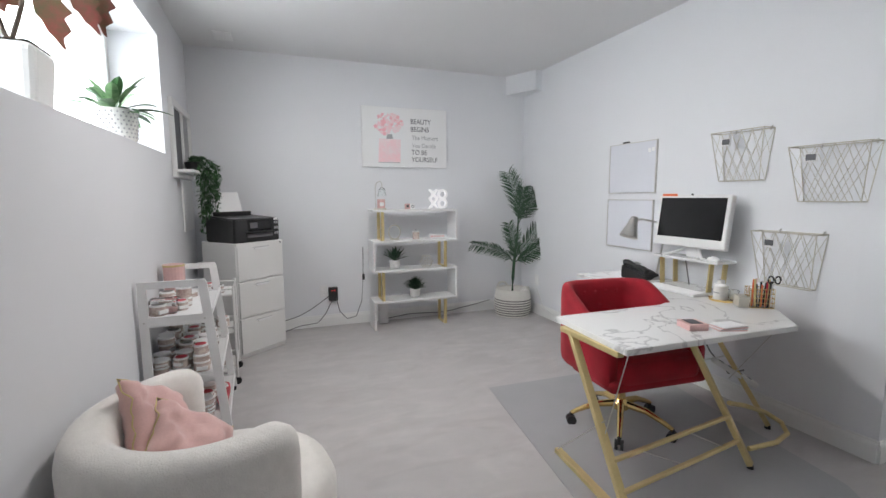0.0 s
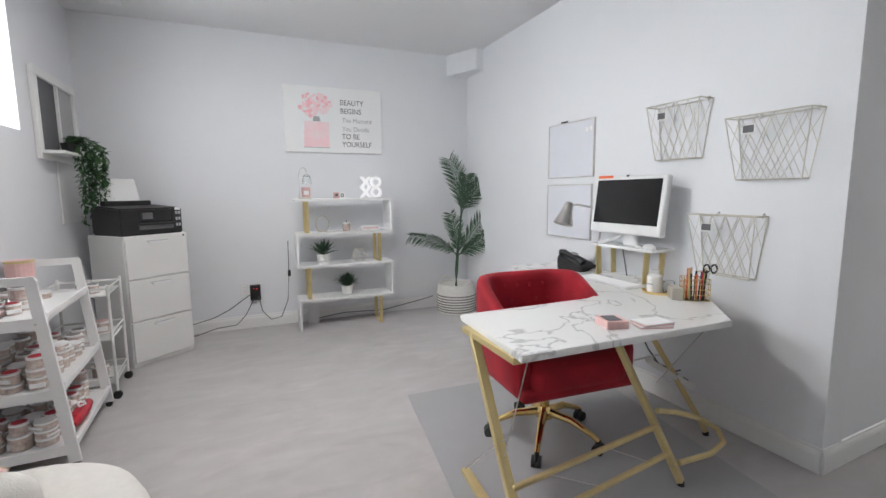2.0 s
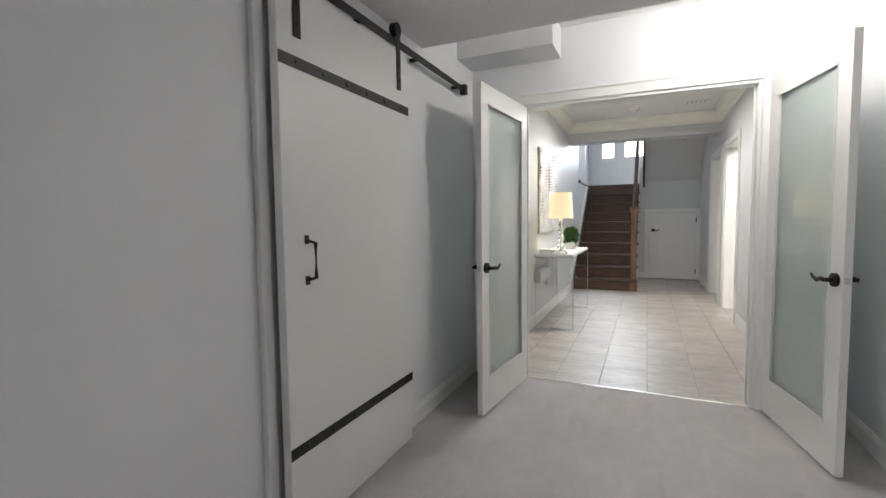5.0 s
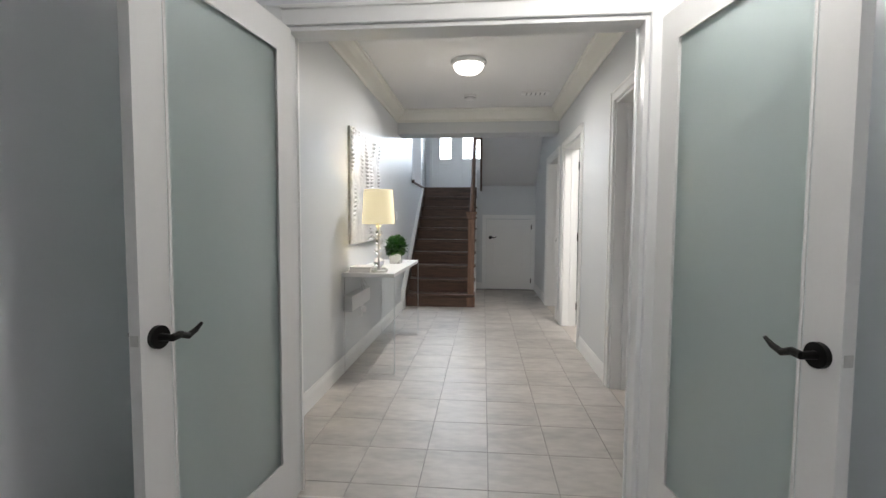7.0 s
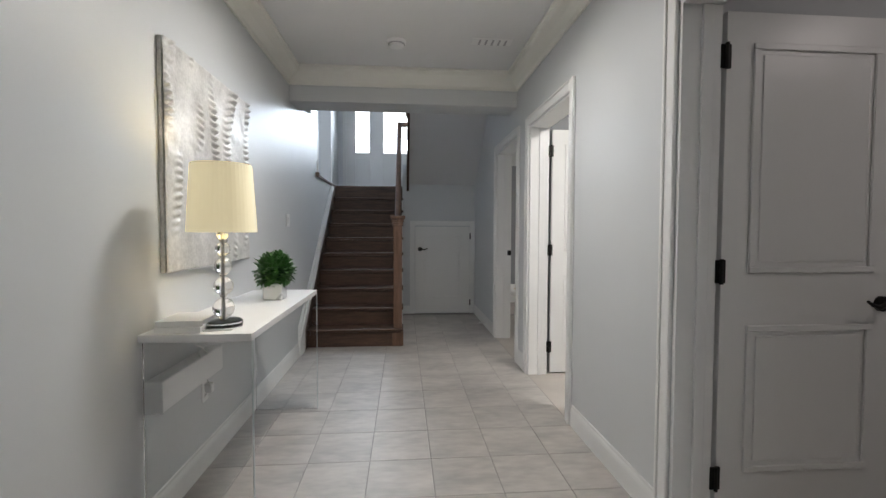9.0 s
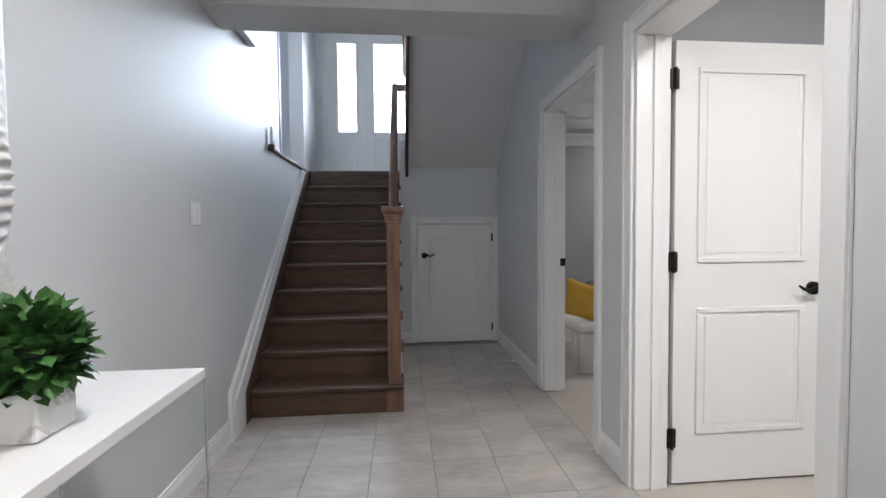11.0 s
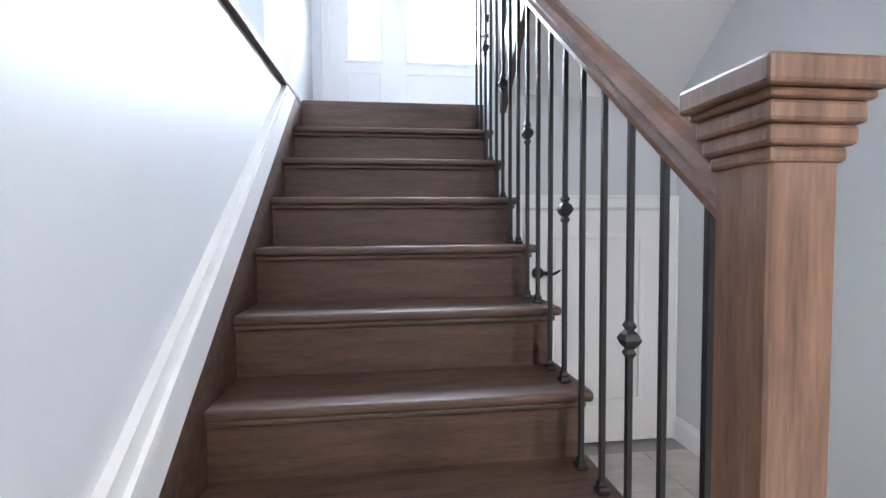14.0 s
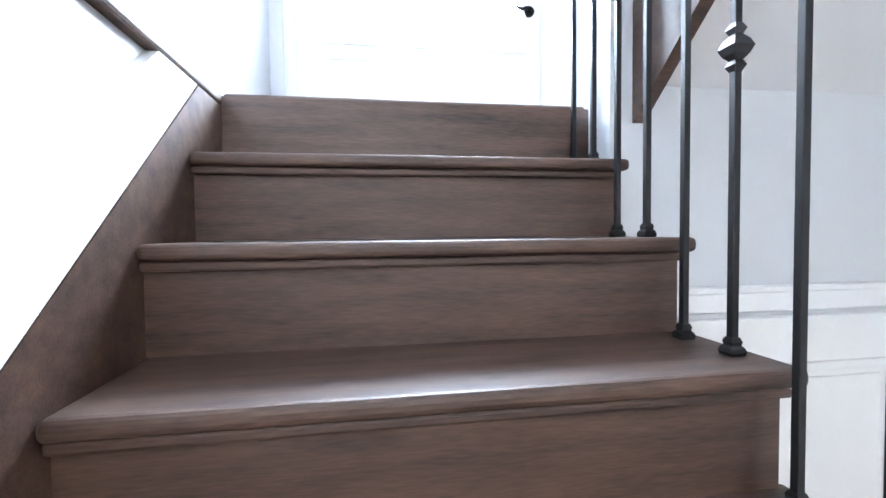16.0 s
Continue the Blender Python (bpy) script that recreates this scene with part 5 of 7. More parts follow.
part("block", box(-0.05, 0.0, -0.015, 0.015, 0, 0.055, 0.002), M["pinkwax"], c)
part("block", box(0.004, 0.05, -0.015, 0.015, 0, 0.055, 0.002), M["paper"], c)
part("mark", box(-0.038, -0.012, -0.0165, -0.015, 0.02, 0.042), M["ink"], c)
part("mark", lathe([(0.016, 0), (0.016, 0.002), (0.009, 0.002), (0.009, 0)], 16, pose(0.027, -0.015, 0.028, 90, 0, 0)), M["ink"], c)
c = shelf_item("candle_lamp", "candle warmer lamp with a bent metal stem over a candle", "lamp", 0.10, 0.12, TIERS[3])
part("base", lathe([(0, 0), (0.06, 0), (0.06, 0.012), (0, 0.014)], 24), M["champagne"], c)
part("stem", tube([(-0.045, 0, 0.01), (-0.045, 0, 0.22), (-0.03, 0, 0.26), (0.0, 0, 0.275), (0.02, 0, 0.255), (0.02, 0, 0.21)], 0.005, 8), M["steel"], c)
part("shade", lathe([(0.012, 0.215), (0.03, 0.20), (0.045, 0.13), (0.043, 0.13), (0.028, 0.195), (0.01, 0.21)], 20, pose(0.02, 0, 0)), M["clear"], c, "clear glass shade")
part("candle", lathe([(0, 0.014), (0.038, 0.014), (0.038, 0.10), (0.034, 0.10), (0.034, 0.075), (0, 0.075)], 20, pose(0.01, 0, 0)), M["pinkwax"], c, "brown pink candle jar")
part("candle_label", box(-0.012, 0.03, -0.0395, -0.0375, 0.035, 0.07), M["paper"], c)

# ---- canvas ----
pic = thing("canvas_print", "white canvas print with a pink perfume bottle and words", "picture", on_line(*BWALL, back_wall(0.835)))
PW, PZ0, PZ1 = 0.905, 1.605, 2.205
part("canvas", box(0, PW, -0.028, -0.001, PZ0, PZ1, 0.003), M["paper"], pic)
py = -0.0285


def flat_part(name, outline, mat, parent, layer=0):
    bm = prism([(x, -z) for x, z in outline], 0, 0.0008, Matrix(((1, 0, 0, 0), (0, 0, -1, py - 0.0008 * layer), (0, -1, 0, 0), (0, 0, 0, 1))))
    return part(name, bm, mat, parent)


random.seed(5)
bot = [(0.165, PZ0 + 0.05), (0.395, PZ0 + 0.05), (0.40, PZ0 + 0.28), (0.175, PZ0 + 0.285)]
flat_part("painted_bottle", bot, M["pinkpaint"], pic)
flat_part("bottle_neck", [(0.25, PZ0 + 0.285), (0.32, PZ0 + 0.285), (0.31, PZ0 + 0.33), (0.26, PZ0 + 0.33)], M["paleink"], pic)
flat_part("bottle_line", [(0.165, PZ0 + 0.045), (0.395, PZ0 + 0.045), (0.395, PZ0 + 0.05), (0.165, PZ0 + 0.05)], M["paleink"], pic)
for i in range(80):
    a, r = random.uniform(0, 6.28), random.uniform(0, 1) ** 0.5
    cx, cz = 0.275 + 0.145 * r * math.cos(a), PZ0 + 0.43 + 0.105 * r * math.sin(a)
    k = random.randint(6, 8)
    ph = random.uniform(0, 6)
    flat_part("petal", [(cx + random.uniform(0.010, 0.026) * math.cos(ph + 2 * math.pi * j / k), cz + random.uniform(0.010, 0.024) * math.sin(ph + 2 * math.pi * j / k)) for j in range(k)], M["pinkpaint" if i % 3 else "deeppink"], pic, 0.5 + i * 0.02)
for text, size, x, z, mat in (("BEAUTY", 0.070, 0.505, PZ0 + 0.445, "ink"), ("BEGINS", 0.070, 0.505, PZ0 + 0.367, "ink"), ("The Moment", 0.062, 0.52, PZ0 + 0.285, "paleink"), ("You Decide", 0.062, 0.52, PZ0 + 0.205, "paleink"), ("TO BE", 0.070, 0.515, PZ0 + 0.133, "ink"), ("YOURSELF", 0.070, 0.515, PZ0 + 0.060, "ink")):
    lt = lettering(pic, text, size, pose(x, py - 0.001, z, 90, 0, 0), M[mat])
    lt.scale = (0.88, 1, 1)

# ---- palm in a rope basket ----
basket = thing("rope_basket", "white cotton rope basket with dark rope rings", "basket", pose(2.42, 4.70, 0))
for i in range(22):
    z = 0.008 + i * 0.0134
    r = 0.170 + 0.026 * math.sin(math.pi * min(1, 0.15 + i / 24)) + 0.01 * i / 22
    part("rope_ring", tube([(r * math.cos(a), r * math.sin(a), z) for a in [k * math.pi / 12 for k in range(24)]], 0.0080, 6, True), M["darkrope" if i < 15 and i % 2 else "rope"], basket)
part("liner", lathe([(0, 0.005), (0.166, 0.005), (0.182, 0.28), (0.174, 0.28), (0.0, 0.21)], 24), M["rope"], basket)
for a in (100, 285):
    c, s_ = math.cos(radians(a)), math.sin(radians(a))
    part("handle", tube([(0.190 * math.cos(radians(a + o)), 0.190 * math.sin(radians(a + o)), 0.29 + h) for o, h in ((-22, 0), (-14, 0.035), (0, 0.045), (14, 0.035), (22, 0))], 0.011, 6), M["rope"], basket)
palm = thing("palm_plant", "tall artificial palm with feathered green fronds", "plant", pose(2.425, 4.72, 0.21))
part("trunk", tube([(0, 0, 0), (0.008, 0.0, 0.2), (0.02, 0.0, 0.38), (0.045, -0.005, 0.60), (0.062, -0.005, 0.80)], [0.02, 0.018, 0.016, 0.012, 0.009], 8), M["palm"], palm)
random.seed(3)


def frond(base, mid, tip, wide, n=36):
    base, mid, tip = Vector(base), Vector(mid), Vector(tip)
    bm = bmesh.new()
    spine = []
    for i in range(n + 1):
        t = i / n
        spine.append(base * (1 - t) ** 2 + mid * 2 * t * (1 - t) + tip * t * t)
    add_tube(bm, spine[::2], [0.007 * (1 - 0.8 * i / (n // 2)) for i in range(len(spine[::2]))], 5)
    for i in range(5, n + 1):
        t = i / n
        d = (spine[min(i + 1, n)] - spine[i - 1]).normalized()
        side = d.cross(Vector((-0.5, -0.85, 0.12))).normalized()
        w = wide * (math.sin(math.pi * (0.16 + 0.72 * (t - 0.1))) ** 0.7)
        for sg in (-1, 1):
            e = spine[i] + (side * sg * 0.66 + d * 0.85).normalized() * w * random.uniform(0.85, 1.1) + Vector((random.uniform(-0.012, 0.012), random.uniform(-0.03, 0.01), -0.012))
            leaf_mesh(bm, spine[i], e, 0.0048, 0.03, 4, Vector((-0.5, -0.8, 0.35)))
    return bm


for b, m_, t_, w_ in (((0.06, 0, 0.80), (0.08, 0.0, 1.08), (-0.05, 0.03, 1.34), 0.20), ((0.06, 0, 0.78), (0.15, -0.02, 1.02), (0.36, -0.05, 1.17), 0.21), ((0.06, 0, 0.79), (0.11, 0.01, 1.0), (0.14, 0.03, 1.18), 0.17),
                      ((0.02, 0, 0.40), (0.14, -0.05, 0.58), (0.39, -0.10, 0.90), 0.20), ((0.018, 0, 0.37), (0.02, -0.03, 0.56), (-0.09, -0.06, 0.80), 0.17), ((0.018, 0, 0.36), (-0.14, -0.03, 0.56), (-0.50, -0.02, 0.60), 0.13), ((0.018, 0, 0.36), (0.10, -0.08, 0.46), (0.34, -0.18, 0.62), 0.17)):
    part("frond", frond(b, m_, t_, w_), M["palm"], palm)

# ---- file cabinet and printer ----
CAB_M = pose(-0.335, 4.315, 0, 0, 0, 38)
cab = thing("file_cabinet", "white metal file cabinet with three drawers", "cabinet", CAB_M)
CWD, CDP, CH = 0.455, 0.44, 0.94
part("body", box(0, CWD, 0.012, CDP, 0.0, CH, 0.004, 1), M["metalwhite"], cab)
for i in range(3):
    z0 = 0.035 + i * 0.3
    dr = part("drawer", box(0.006, CWD - 0.006, -0.006, 0.011, z0, z0 + 0.292, 0.004, 1), M["metalwhite"], cab)
    part("drawer_pull", side_slab([(CWD * 0.34, z0 + 0.262), (CWD * 0.38, z0 + 0.246), (CWD * 0.62, z0 + 0.246), (CWD * 0.66, z0 + 0.262)], -0.016, -0.006), M["white"], dr)
    # solid grey strip, paints the shade above the drawer pull
    part("pull_shadow_gap", box(CWD * 0.33, CWD * 0.67, -0.0068, -0.006, z0 + 0.262, z0 + 0.267), M["paleink"], dr)
part("top_rail", box(0.0, CWD, -0.004, 0.012, CH - 0.035, CH, 0.003), M["metalwhite"], cab)
part("lock", cyl((CWD - 0.03, -0.008, CH - 0.02), (CWD - 0.03, 0.0, CH - 0.02), 0.007, seg=12), M["ink"], cab)

printer = thing("printer", "black inkjet printer with white paper on a file cabinet", "printer", CAB_M @ pose(0.0, 0.02, CH) @ Matrix.Diagonal((1, 1, 1.28, 1)))
bm = side_slab([(0.0, 0.0), (0.0, 0.15), (0.34, 0.165), (0.36, 0.15), (0.36, 0.0)], 0.0, 0.44)
bmesh.ops.transform(bm, matrix=Matrix.Translation((0.445, 0, 0)) @ Matrix.Rotation(radians(90), 4, "Z"), verts=bm.verts[:])
bmesh.ops.bevel(bm, geom=bm.edges[:], offset=0.008, segments=2, affect="EDGES")
part("body", bm, M["plastic"], printer)
part("front_panel", box(0.13, 0.36, -0.006, 0.001, 0.075, 0.14, 0.004, 1), M["screen"], printer)
part("paper_slot", box(0.12, 0.37, -0.012, 0.001, 0.03, 0.062, 0.004, 1), M["ink"], printer)
part("output_lip", box(0.11, 0.38, -0.03, 0.0, 0.055, 0.066, 0.003, 1), M["plastic"], printer)
part("display", box(0.15, 0.22, -0.008, -0.006, 0.09, 0.125), M["ink"], printer)
for i in range(3):
    for j in range(2):
        part("button", box(0.392 + j * 0.022, 0.408 + j * 0.022, -0.003, 0.0, 0.04 + i * 0.035, 0.058 + i * 0.035, 0.002), M["paleink"], printer)
part("label_sticker", box(0.39, 0.43, -0.003, 0.0, 0.135, 0.15), M["paper"], printer)
part("rear_tray", box(0.06, 0.39, 0.28, 0.34, 0.155, 0.19, 0.004, 1), M["plastic"], printer)
part("paper", box(0.08, 0.33, -0.001, 0.001, 0, 0.17, 0, 1, pose(0, 0.31, 0.16, -22, 0, 0)), M["paper"], printer, "white paper sheets standing in the tray")

# ---- ladder cart with candles ----
CARTX0, CARTX1, CY0, CY1, CARTH = -0.745, -0.435, 3.06, 3.72, 0.885
cart = thing("display_cart", "white wooden ladder cart full of candles", "cart")


def cart_x(z):
    return CARTX1 + 0.085 * (1 - z / CARTH)


for y in (CY0, CY1):
    t = bmesh.new()
    yy0, yy1 = y - 0.011, y + 0.011
    for o in ([(CARTX0, 0.03), (CARTX0, CARTH), (CARTX0 + 0.04, CARTH), (CARTX0 + 0.04, 0.03)], [(cart_x(0.03) - 0.045, 0.03), (CARTX1 - 0.045, CARTH), (CARTX1 - 0.012, CARTH), (CARTX1, CARTH - 0.02), (cart_x(0.03), 0.03)]):
        merge(t, side_slab(o, yy0, yy1))
    side_f = part("end_frame", t, M["white"], cart)
    for z, hh in ((CARTH - 0.035, 0.035), (0.655, 0.05), (0.335, 0.045), (0.07, 0.045)):
        part("cross_piece", box(CARTX0 + 0.04, cart_x(z) - 0.04, yy0 + 0.001, yy1 - 0.001, z, z + hh), M["white"], cart)
    for x in (CARTX0 + 0.02, CARTX1 - 0.02):
        part("screw", cyl((x, yy0 - 0.002, 0.68), (x, yy0, 0.68), 0.005, seg=8), M["steel"], cart)
for z in (0.70, 0.375, 0.11):
    part("shelf", box(CARTX0 + 0.01, cart_x(z) - 0.005, CY0 + 0.011, CY1 - 0.011, z - 0.018, z, 0.002), M["white"], cart)
    part("front_lip", box(cart_x(z) - 0.012, cart_x(z), CY0 + 0.012, CY1 - 0.012, z, z + 0.022, 0.002), M["white"], cart)
for x in (CARTX0 + 0.02, cart_x(0.03) - 0.022):
    for y in (CY0, CY1):
        part("castor", cyl((x, y - 0.009, 0.017), (x, y + 0.009, 0.017), 0.017, seg=14), M["plastic"], cart)

random.seed(8)
proto = {}
for kind, (r, h, mat, lab) in {"a": (0.039, 0.046, "wax", "white candle in a jar with a paper lid"), "b": (0.036, 0.040, "pinkwax", "pink candle in a jar with a red lid"), "c": (0.045, 0.058, "wax", "wide cream candle in a jar with a label lid"), "d": (0.041, 0.026, "redwrap", "flat burgundy candle tin with a pale label")}.items():
    t = thing("candle", lab, "candle", pose(0, 0, -5), "candles on the cart")
    candle(t, r, h, mat)
    part("lid_label", lathe([(0, h + 0.0102), (r * 0.8, h + 0.0102), (r * 0.8, h + 0.0112), (0, h + 0.0112)], 12), M[{"a": "darkrope", "b": "redwrap", "c": "pinkwax", "d": "paper"}[kind]], t)
    part("front_label", box(-r * 0.7, r * 0.7, -r * 1.03, -r * 0.75, h * 0.2, h * 0.65, 0.002), M["paper"], t)
    proto[kind] = (t, r)
first = {"a": True, "b": True, "c": True, "d": True}


def put_candle(kind, x, y, z):
    t, r = proto[kind]
    m = pose(x, y, z, 0, 0, random.uniform(0, 360))
    if first[kind]:
        t.matrix_basis = m
        first[kind] = False
    else:
        copy_thing(t, m)


TALL = {"a": 0.056, "b": 0.050, "c": 0.068, "d": 0.036}
for z, rows, fill, layers in ((0.70, 2, 0.8, 1), (0.375, 3, 1.0, 2), (0.11, 3, 1.0, 2)):
    for i in range(7):
        for j in range(rows):
            if random.random() > fill:
                continue
            x = CARTX0 + 0.065 + j * 0.098 + random.uniform(-0.008, 0.008)
            y = CY0 + 0.068 + i * 0.088 + random.uniform(-0.004, 0.004)
            if x > cart_x(z) - 0.06 or z > 0.6 and i in (1, 2) and j == 0:
                continue
            base = z + 0.001
            for layer in range(layers + (random.random() < 0.35)):
                kind = random.choice("aabbcdd" if not layer else "abdd")
                put_candle(kind, x, y, base)
                base += TALL[kind] + 0.002
for k, t_r in proto.items():
    if first[k]:
        put_candle(k, CARTX0 + 0.08, CY1 - 0.08, 0.70)
glassbox = thing("glass_box", "clear glass box with pink contents on the cart", "box", pose(-0.64, 3.17, 0.70))
part("glass", box(-0.08, 0.05, -0.05, 0.05, 0.0, 0.075, 0.004), M["clear"], glassbox)
part("pink_filling", box(-0.07, 0.04, -0.04, 0.04, 0.004, 0.03, 0.004), M["pinkwax"], glassbox)
big = thing("pillar_candle", "tall pink tin candle at the back of the cart", "candle", pose(-0.66, 3.60, 0.70))
candle(big, 0.058, 0.20, "pinkwax", lid=False, glass=False)
part("rim", lathe([(0.058, 0.20), (0.061, 0.20), (0.061, 0.188), (0.058, 0.188)], 20), M["gold"], big)
bag = thing("gift_roll", "red wrapped gift roll on the lowest cart shelf", "gift", pose(-0.405, 3.30, 0.135, 0, 0, 88))
bm = bmesh.new()
add_lathe(bm, [(0, 0), (0.02, 0.003), (0.03, 0.05), (0.032, 0.12), (0.03, 0.2), (0.022, 0.26), (0.0, 0.265)], 12, pose(-0.13, 0, 0.02, 0, 90, 0))
part("roll", bm, M["redwrap"], bag)
part("ribbon", tube([(0.0, 0, 0.055), (0.02, 0.01, 0.07), (0.04, -0.01, 0.062), (0.02, -0.02, 0.058)], 0.006, 6, True), M["paper"], bag)

# small wire trolley behind the cart
tr2 = thing("wire_trolley", "white tubular wire trolley on black castors", "trolley", pose(-0.52, 3.99, 0))
for z in (0.09, 0.36, 0.63):
    part("tray_rim", tube([(-0.15, -0.17, z + 0.05), (0.17, -0.17, z + 0.05), (0.17, 0.17, z + 0.05), (-0.15, 0.17, z + 0.05)], 0.006, 6, True), M["metalwhite"], tr2)
    part("tray", box(-0.145, 0.165, -0.165, 0.165, z, z + 0.012, 0.004), M["metalwhite"], tr2)
for x in (-0.15, 0.17):
    for y in (-0.17, 0.17):
        part("post", cyl((x, y, 0.05), (x, y, 0.70), 0.009, seg=8), M["metalwhite"], tr2)
        part("castor", cyl((x, y - 0.01, 0.025), (x, y + 0.01, 0.025), 0.025, seg=14), M["plastic"], tr2)
for x, y, z, k in ((-0.02, -0.05, 0.372, "a"), (0.08, 0.05, 0.372, "c"), (0.0, 0.06, 0.642, "b"), (0.07, -0.07, 0.642, "a"), (0.06, 0.0, 0.102, "c")):
    put_candle(k, -0.52 + x, 3.99 + y, z)

# ---- tub armchair with cushions ----
arm = thing("tub_armchair", "round white boucle swivel armchair", "armchair", pose(-0.36, 2.09, 0, 0, 0, 33))
part("base", lathe([(0, 0.0), (0.26, 0.0), (0.27, 0.02), (0.27, 0.05), (0, 0.05)], 32), M["plastic"], arm)
part("seat", lathe([(0, 0.05), (0.34, 0.05), (0.375, 0.08), (0.385, 0.16), (0.385, 0.27), (0.36, 0.325), (0.30, 0.345), (0, 0.35)], 40, pose(0.028, 0, 0)), M["boucle"], arm, smooth=True)
part("backrest", tub(0.325, 0.325, 0.155, radians(66), radians(284), 0.10, lambda s: 0.625 + 0.018 * abs(2 * s - 1) ** 2, 48), M["boucle"], arm, smooth=True)


def cushion(name, label, m, w, h, d, mat, piping="gold", crumple=0.0):
    t = thing(name, label, "cushion", m)
    bm = bmesh.new()
    n = 20
    grid = {}
    for f in (-1, 1):
        for i in range(n + 1):
            for j in range(n + 1):
                u, v = 2 * i / n - 1, 2 * j / n - 1
                edge = i in (0, n) or j in (0, n)
                puff = ((1 - u * u) * (1 - v * v)) ** 0.45
                pinch = 1 - 0.10 * (1 - abs(u)) * abs(v) ** 3 - 0.0
                pinch2 = 1 - 0.10 * (1 - abs(v)) * abs(u) ** 3
                key = (i, j, 0 if edge else f)
                if key not in grid:
                    wob = 0.006 * noise.noise((u * 2.3, v * 2.1, f * 3.0)) + crumple * (noise.noise((u * 1.6 + 3, v * 1.4, 7.0 + f)) + 0.5 * noise.noise((u * 4.1, v * 3.7, f * 2.0)))
                    grid[key] = bm.verts.new((u * w / 2 * pinch2, f * d / 2 * puff * (0 if edge else 1) + wob, v * h / 2 * pinch))
        for i in range(n):
            for j in range(n):
                q = [grid[(a, b, 0 if a in (0, n) or b in (0, n) else f)] for a, b in ((i, j), (i + 1, j), (i + 1, j + 1), (i, j + 1))]
                bm.faces.new(q)
    rim = [grid[(i, 0, 0)].co.copy() for i in range(n)] + [grid[(n, j, 0)].co.copy() for j in range(n)] + [grid[(n - i, n, 0)].co.copy() for i in range(n)] + [grid[(0, n - j, 0)].co.copy() for j in range(n)]
    part("cover", bm, mat, t, smooth=True)
    if piping:
        part("piping", tube(rim, 0.0028, 6, True), M[piping], t, "thin gold piping")
    return t


cushion("throw_pillow", "pink velvet throw pillow with gold piping leaning in the armchair", pose(-0.54, 2.20, 0.535, -30, 30, 62), 0.29, 0.28, 0.14, M["pinkvelvet"], crumple=0.03)
cushion("throw_pillow", "pink velvet throw pillow with gold piping lying in front", pose(-0.43, 2.09, 0.47, -52, 38, 18), 0.30, 0.28, 0.15, M["pinkvelvet"], crumple=0.035)

# ---- window, sill plants, wall cabinet with a vine ----
win = thing("window_1", "white basement window with a bright pane", "window", along((-0.91, SOUTH), BL)[0])
win["kind"] = "structure"
W0, W1 = WIN[0] + 0.96, WIN[1] + 0.96
for a, b, c, d in ((W0, W1, WIN[2], WIN[2] + 0.05), (W0, W1, WIN[3] - 0.05, WIN[3]), (W0, W0 + 0.05, WIN[2] + 0.05, WIN[3] - 0.05), (W1 - 0.05, W1, WIN[2] + 0.05, WIN[3] - 0.05), ((W0 + W1) / 2 - 0.03, (W0 + W1) / 2 + 0.03, WIN[2] + 0.05, WIN[3] - 0.05)):
    part("window_frame", box(a, b, 0.28, 0.335, c, d, 0.004), M["trim"], win)
for a, b in ((W0 + 0.05, (W0 + W1) / 2 - 0.03), ((W0 + W1) / 2 + 0.03, W1 - 0.05)):
    pane = part("pane", box(a, b, 0.305, 0.311, WIN[2] + 0.05, WIN[3] - 0.05), M["clear"], win, "bright clear pane")
    pane.visible_shadow = False
structure("backdrop_window", box(-1.75, -1.7, -1.0, 7.0, 0.8, 5.0), M["sky"], "bright sky and light well beyond the window", "sky")
ROOMX = lambda y: BL[0] + (BL[1] - y) * -0.0372
pot = thing("potted_plant", "leafy variegated plant in a dotted white pot on the sill", "plant", pose(ROOMX(3.45) - 0.115, 3.45, WIN[2]) @ Matrix.Scale(1.16, 4))
part("pot", lathe([(0, 0), (0.078, 0), (0.088, 0.02), (0.095, 0.15), (0.088, 0.15), (0.08, 0.13), (0, 0.13)], 28), M["ceramic"], pot)
bm = bmesh.new()
for r in range(7):
    for k in range(26):
        a = 2 * math.pi * k / 26 + (r % 2) * 0.12
        rr = 0.0875 + 0.0065 * r / 6
        add_box(bm, rr - 0.002, rr + 0.0035, -0.0035, 0.0035, -0.004, 0.004, 0.0012, 1, Matrix.Rotation(a, 4, "Z") @ Matrix.Translation((0, 0, 0.025 + r * 0.018)))
part("dots", bm, M["paleink"], pot)
part("soil", lathe([(0, 0.132), (0.08, 0.131)], 20), M["soil"], pot)
random.seed(21)
for i in range(26):
    a = i * 2.4
    el = radians(random.uniform(5, 62))
    L = random.uniform(0.18, 0.30)
    d = Vector((math.cos(a) * math.cos(el), math.sin(a) * math.cos(el), math.sin(el)))
    bm = bmesh.new()
    leaf_mesh(bm, Vector((0, 0, 0.13)) + d * 0.06, Vector((0, 0, 0.13)) + d * L, 0.025, 0.06, 6)
    add_tube(bm, [(0, 0, 0.13), Vector((0, 0, 0.13)) + d * 0.065], 0.0025, 5)
    part("leaf", bm, M["lightleaf" if i % 2 else "leaf"], pot)
pot = thing("potted_begonia", "red and green angel-wing plant in a white pot", "plant", pose(ROOMX(2.36) - 0.13, 2.46, WIN[2]))
bm = box(-0.10, 0.10, -0.105, 0.105, 0, 0.21, 0.03, 3)
for v in bm.verts:
    k = 0.82 + 0.18 * v.co.z / 0.21
    v.co.x, v.co.y = v.co.x * k, v.co.y * k
part("pot", bm, M["ceramic"], pot, smooth=False)
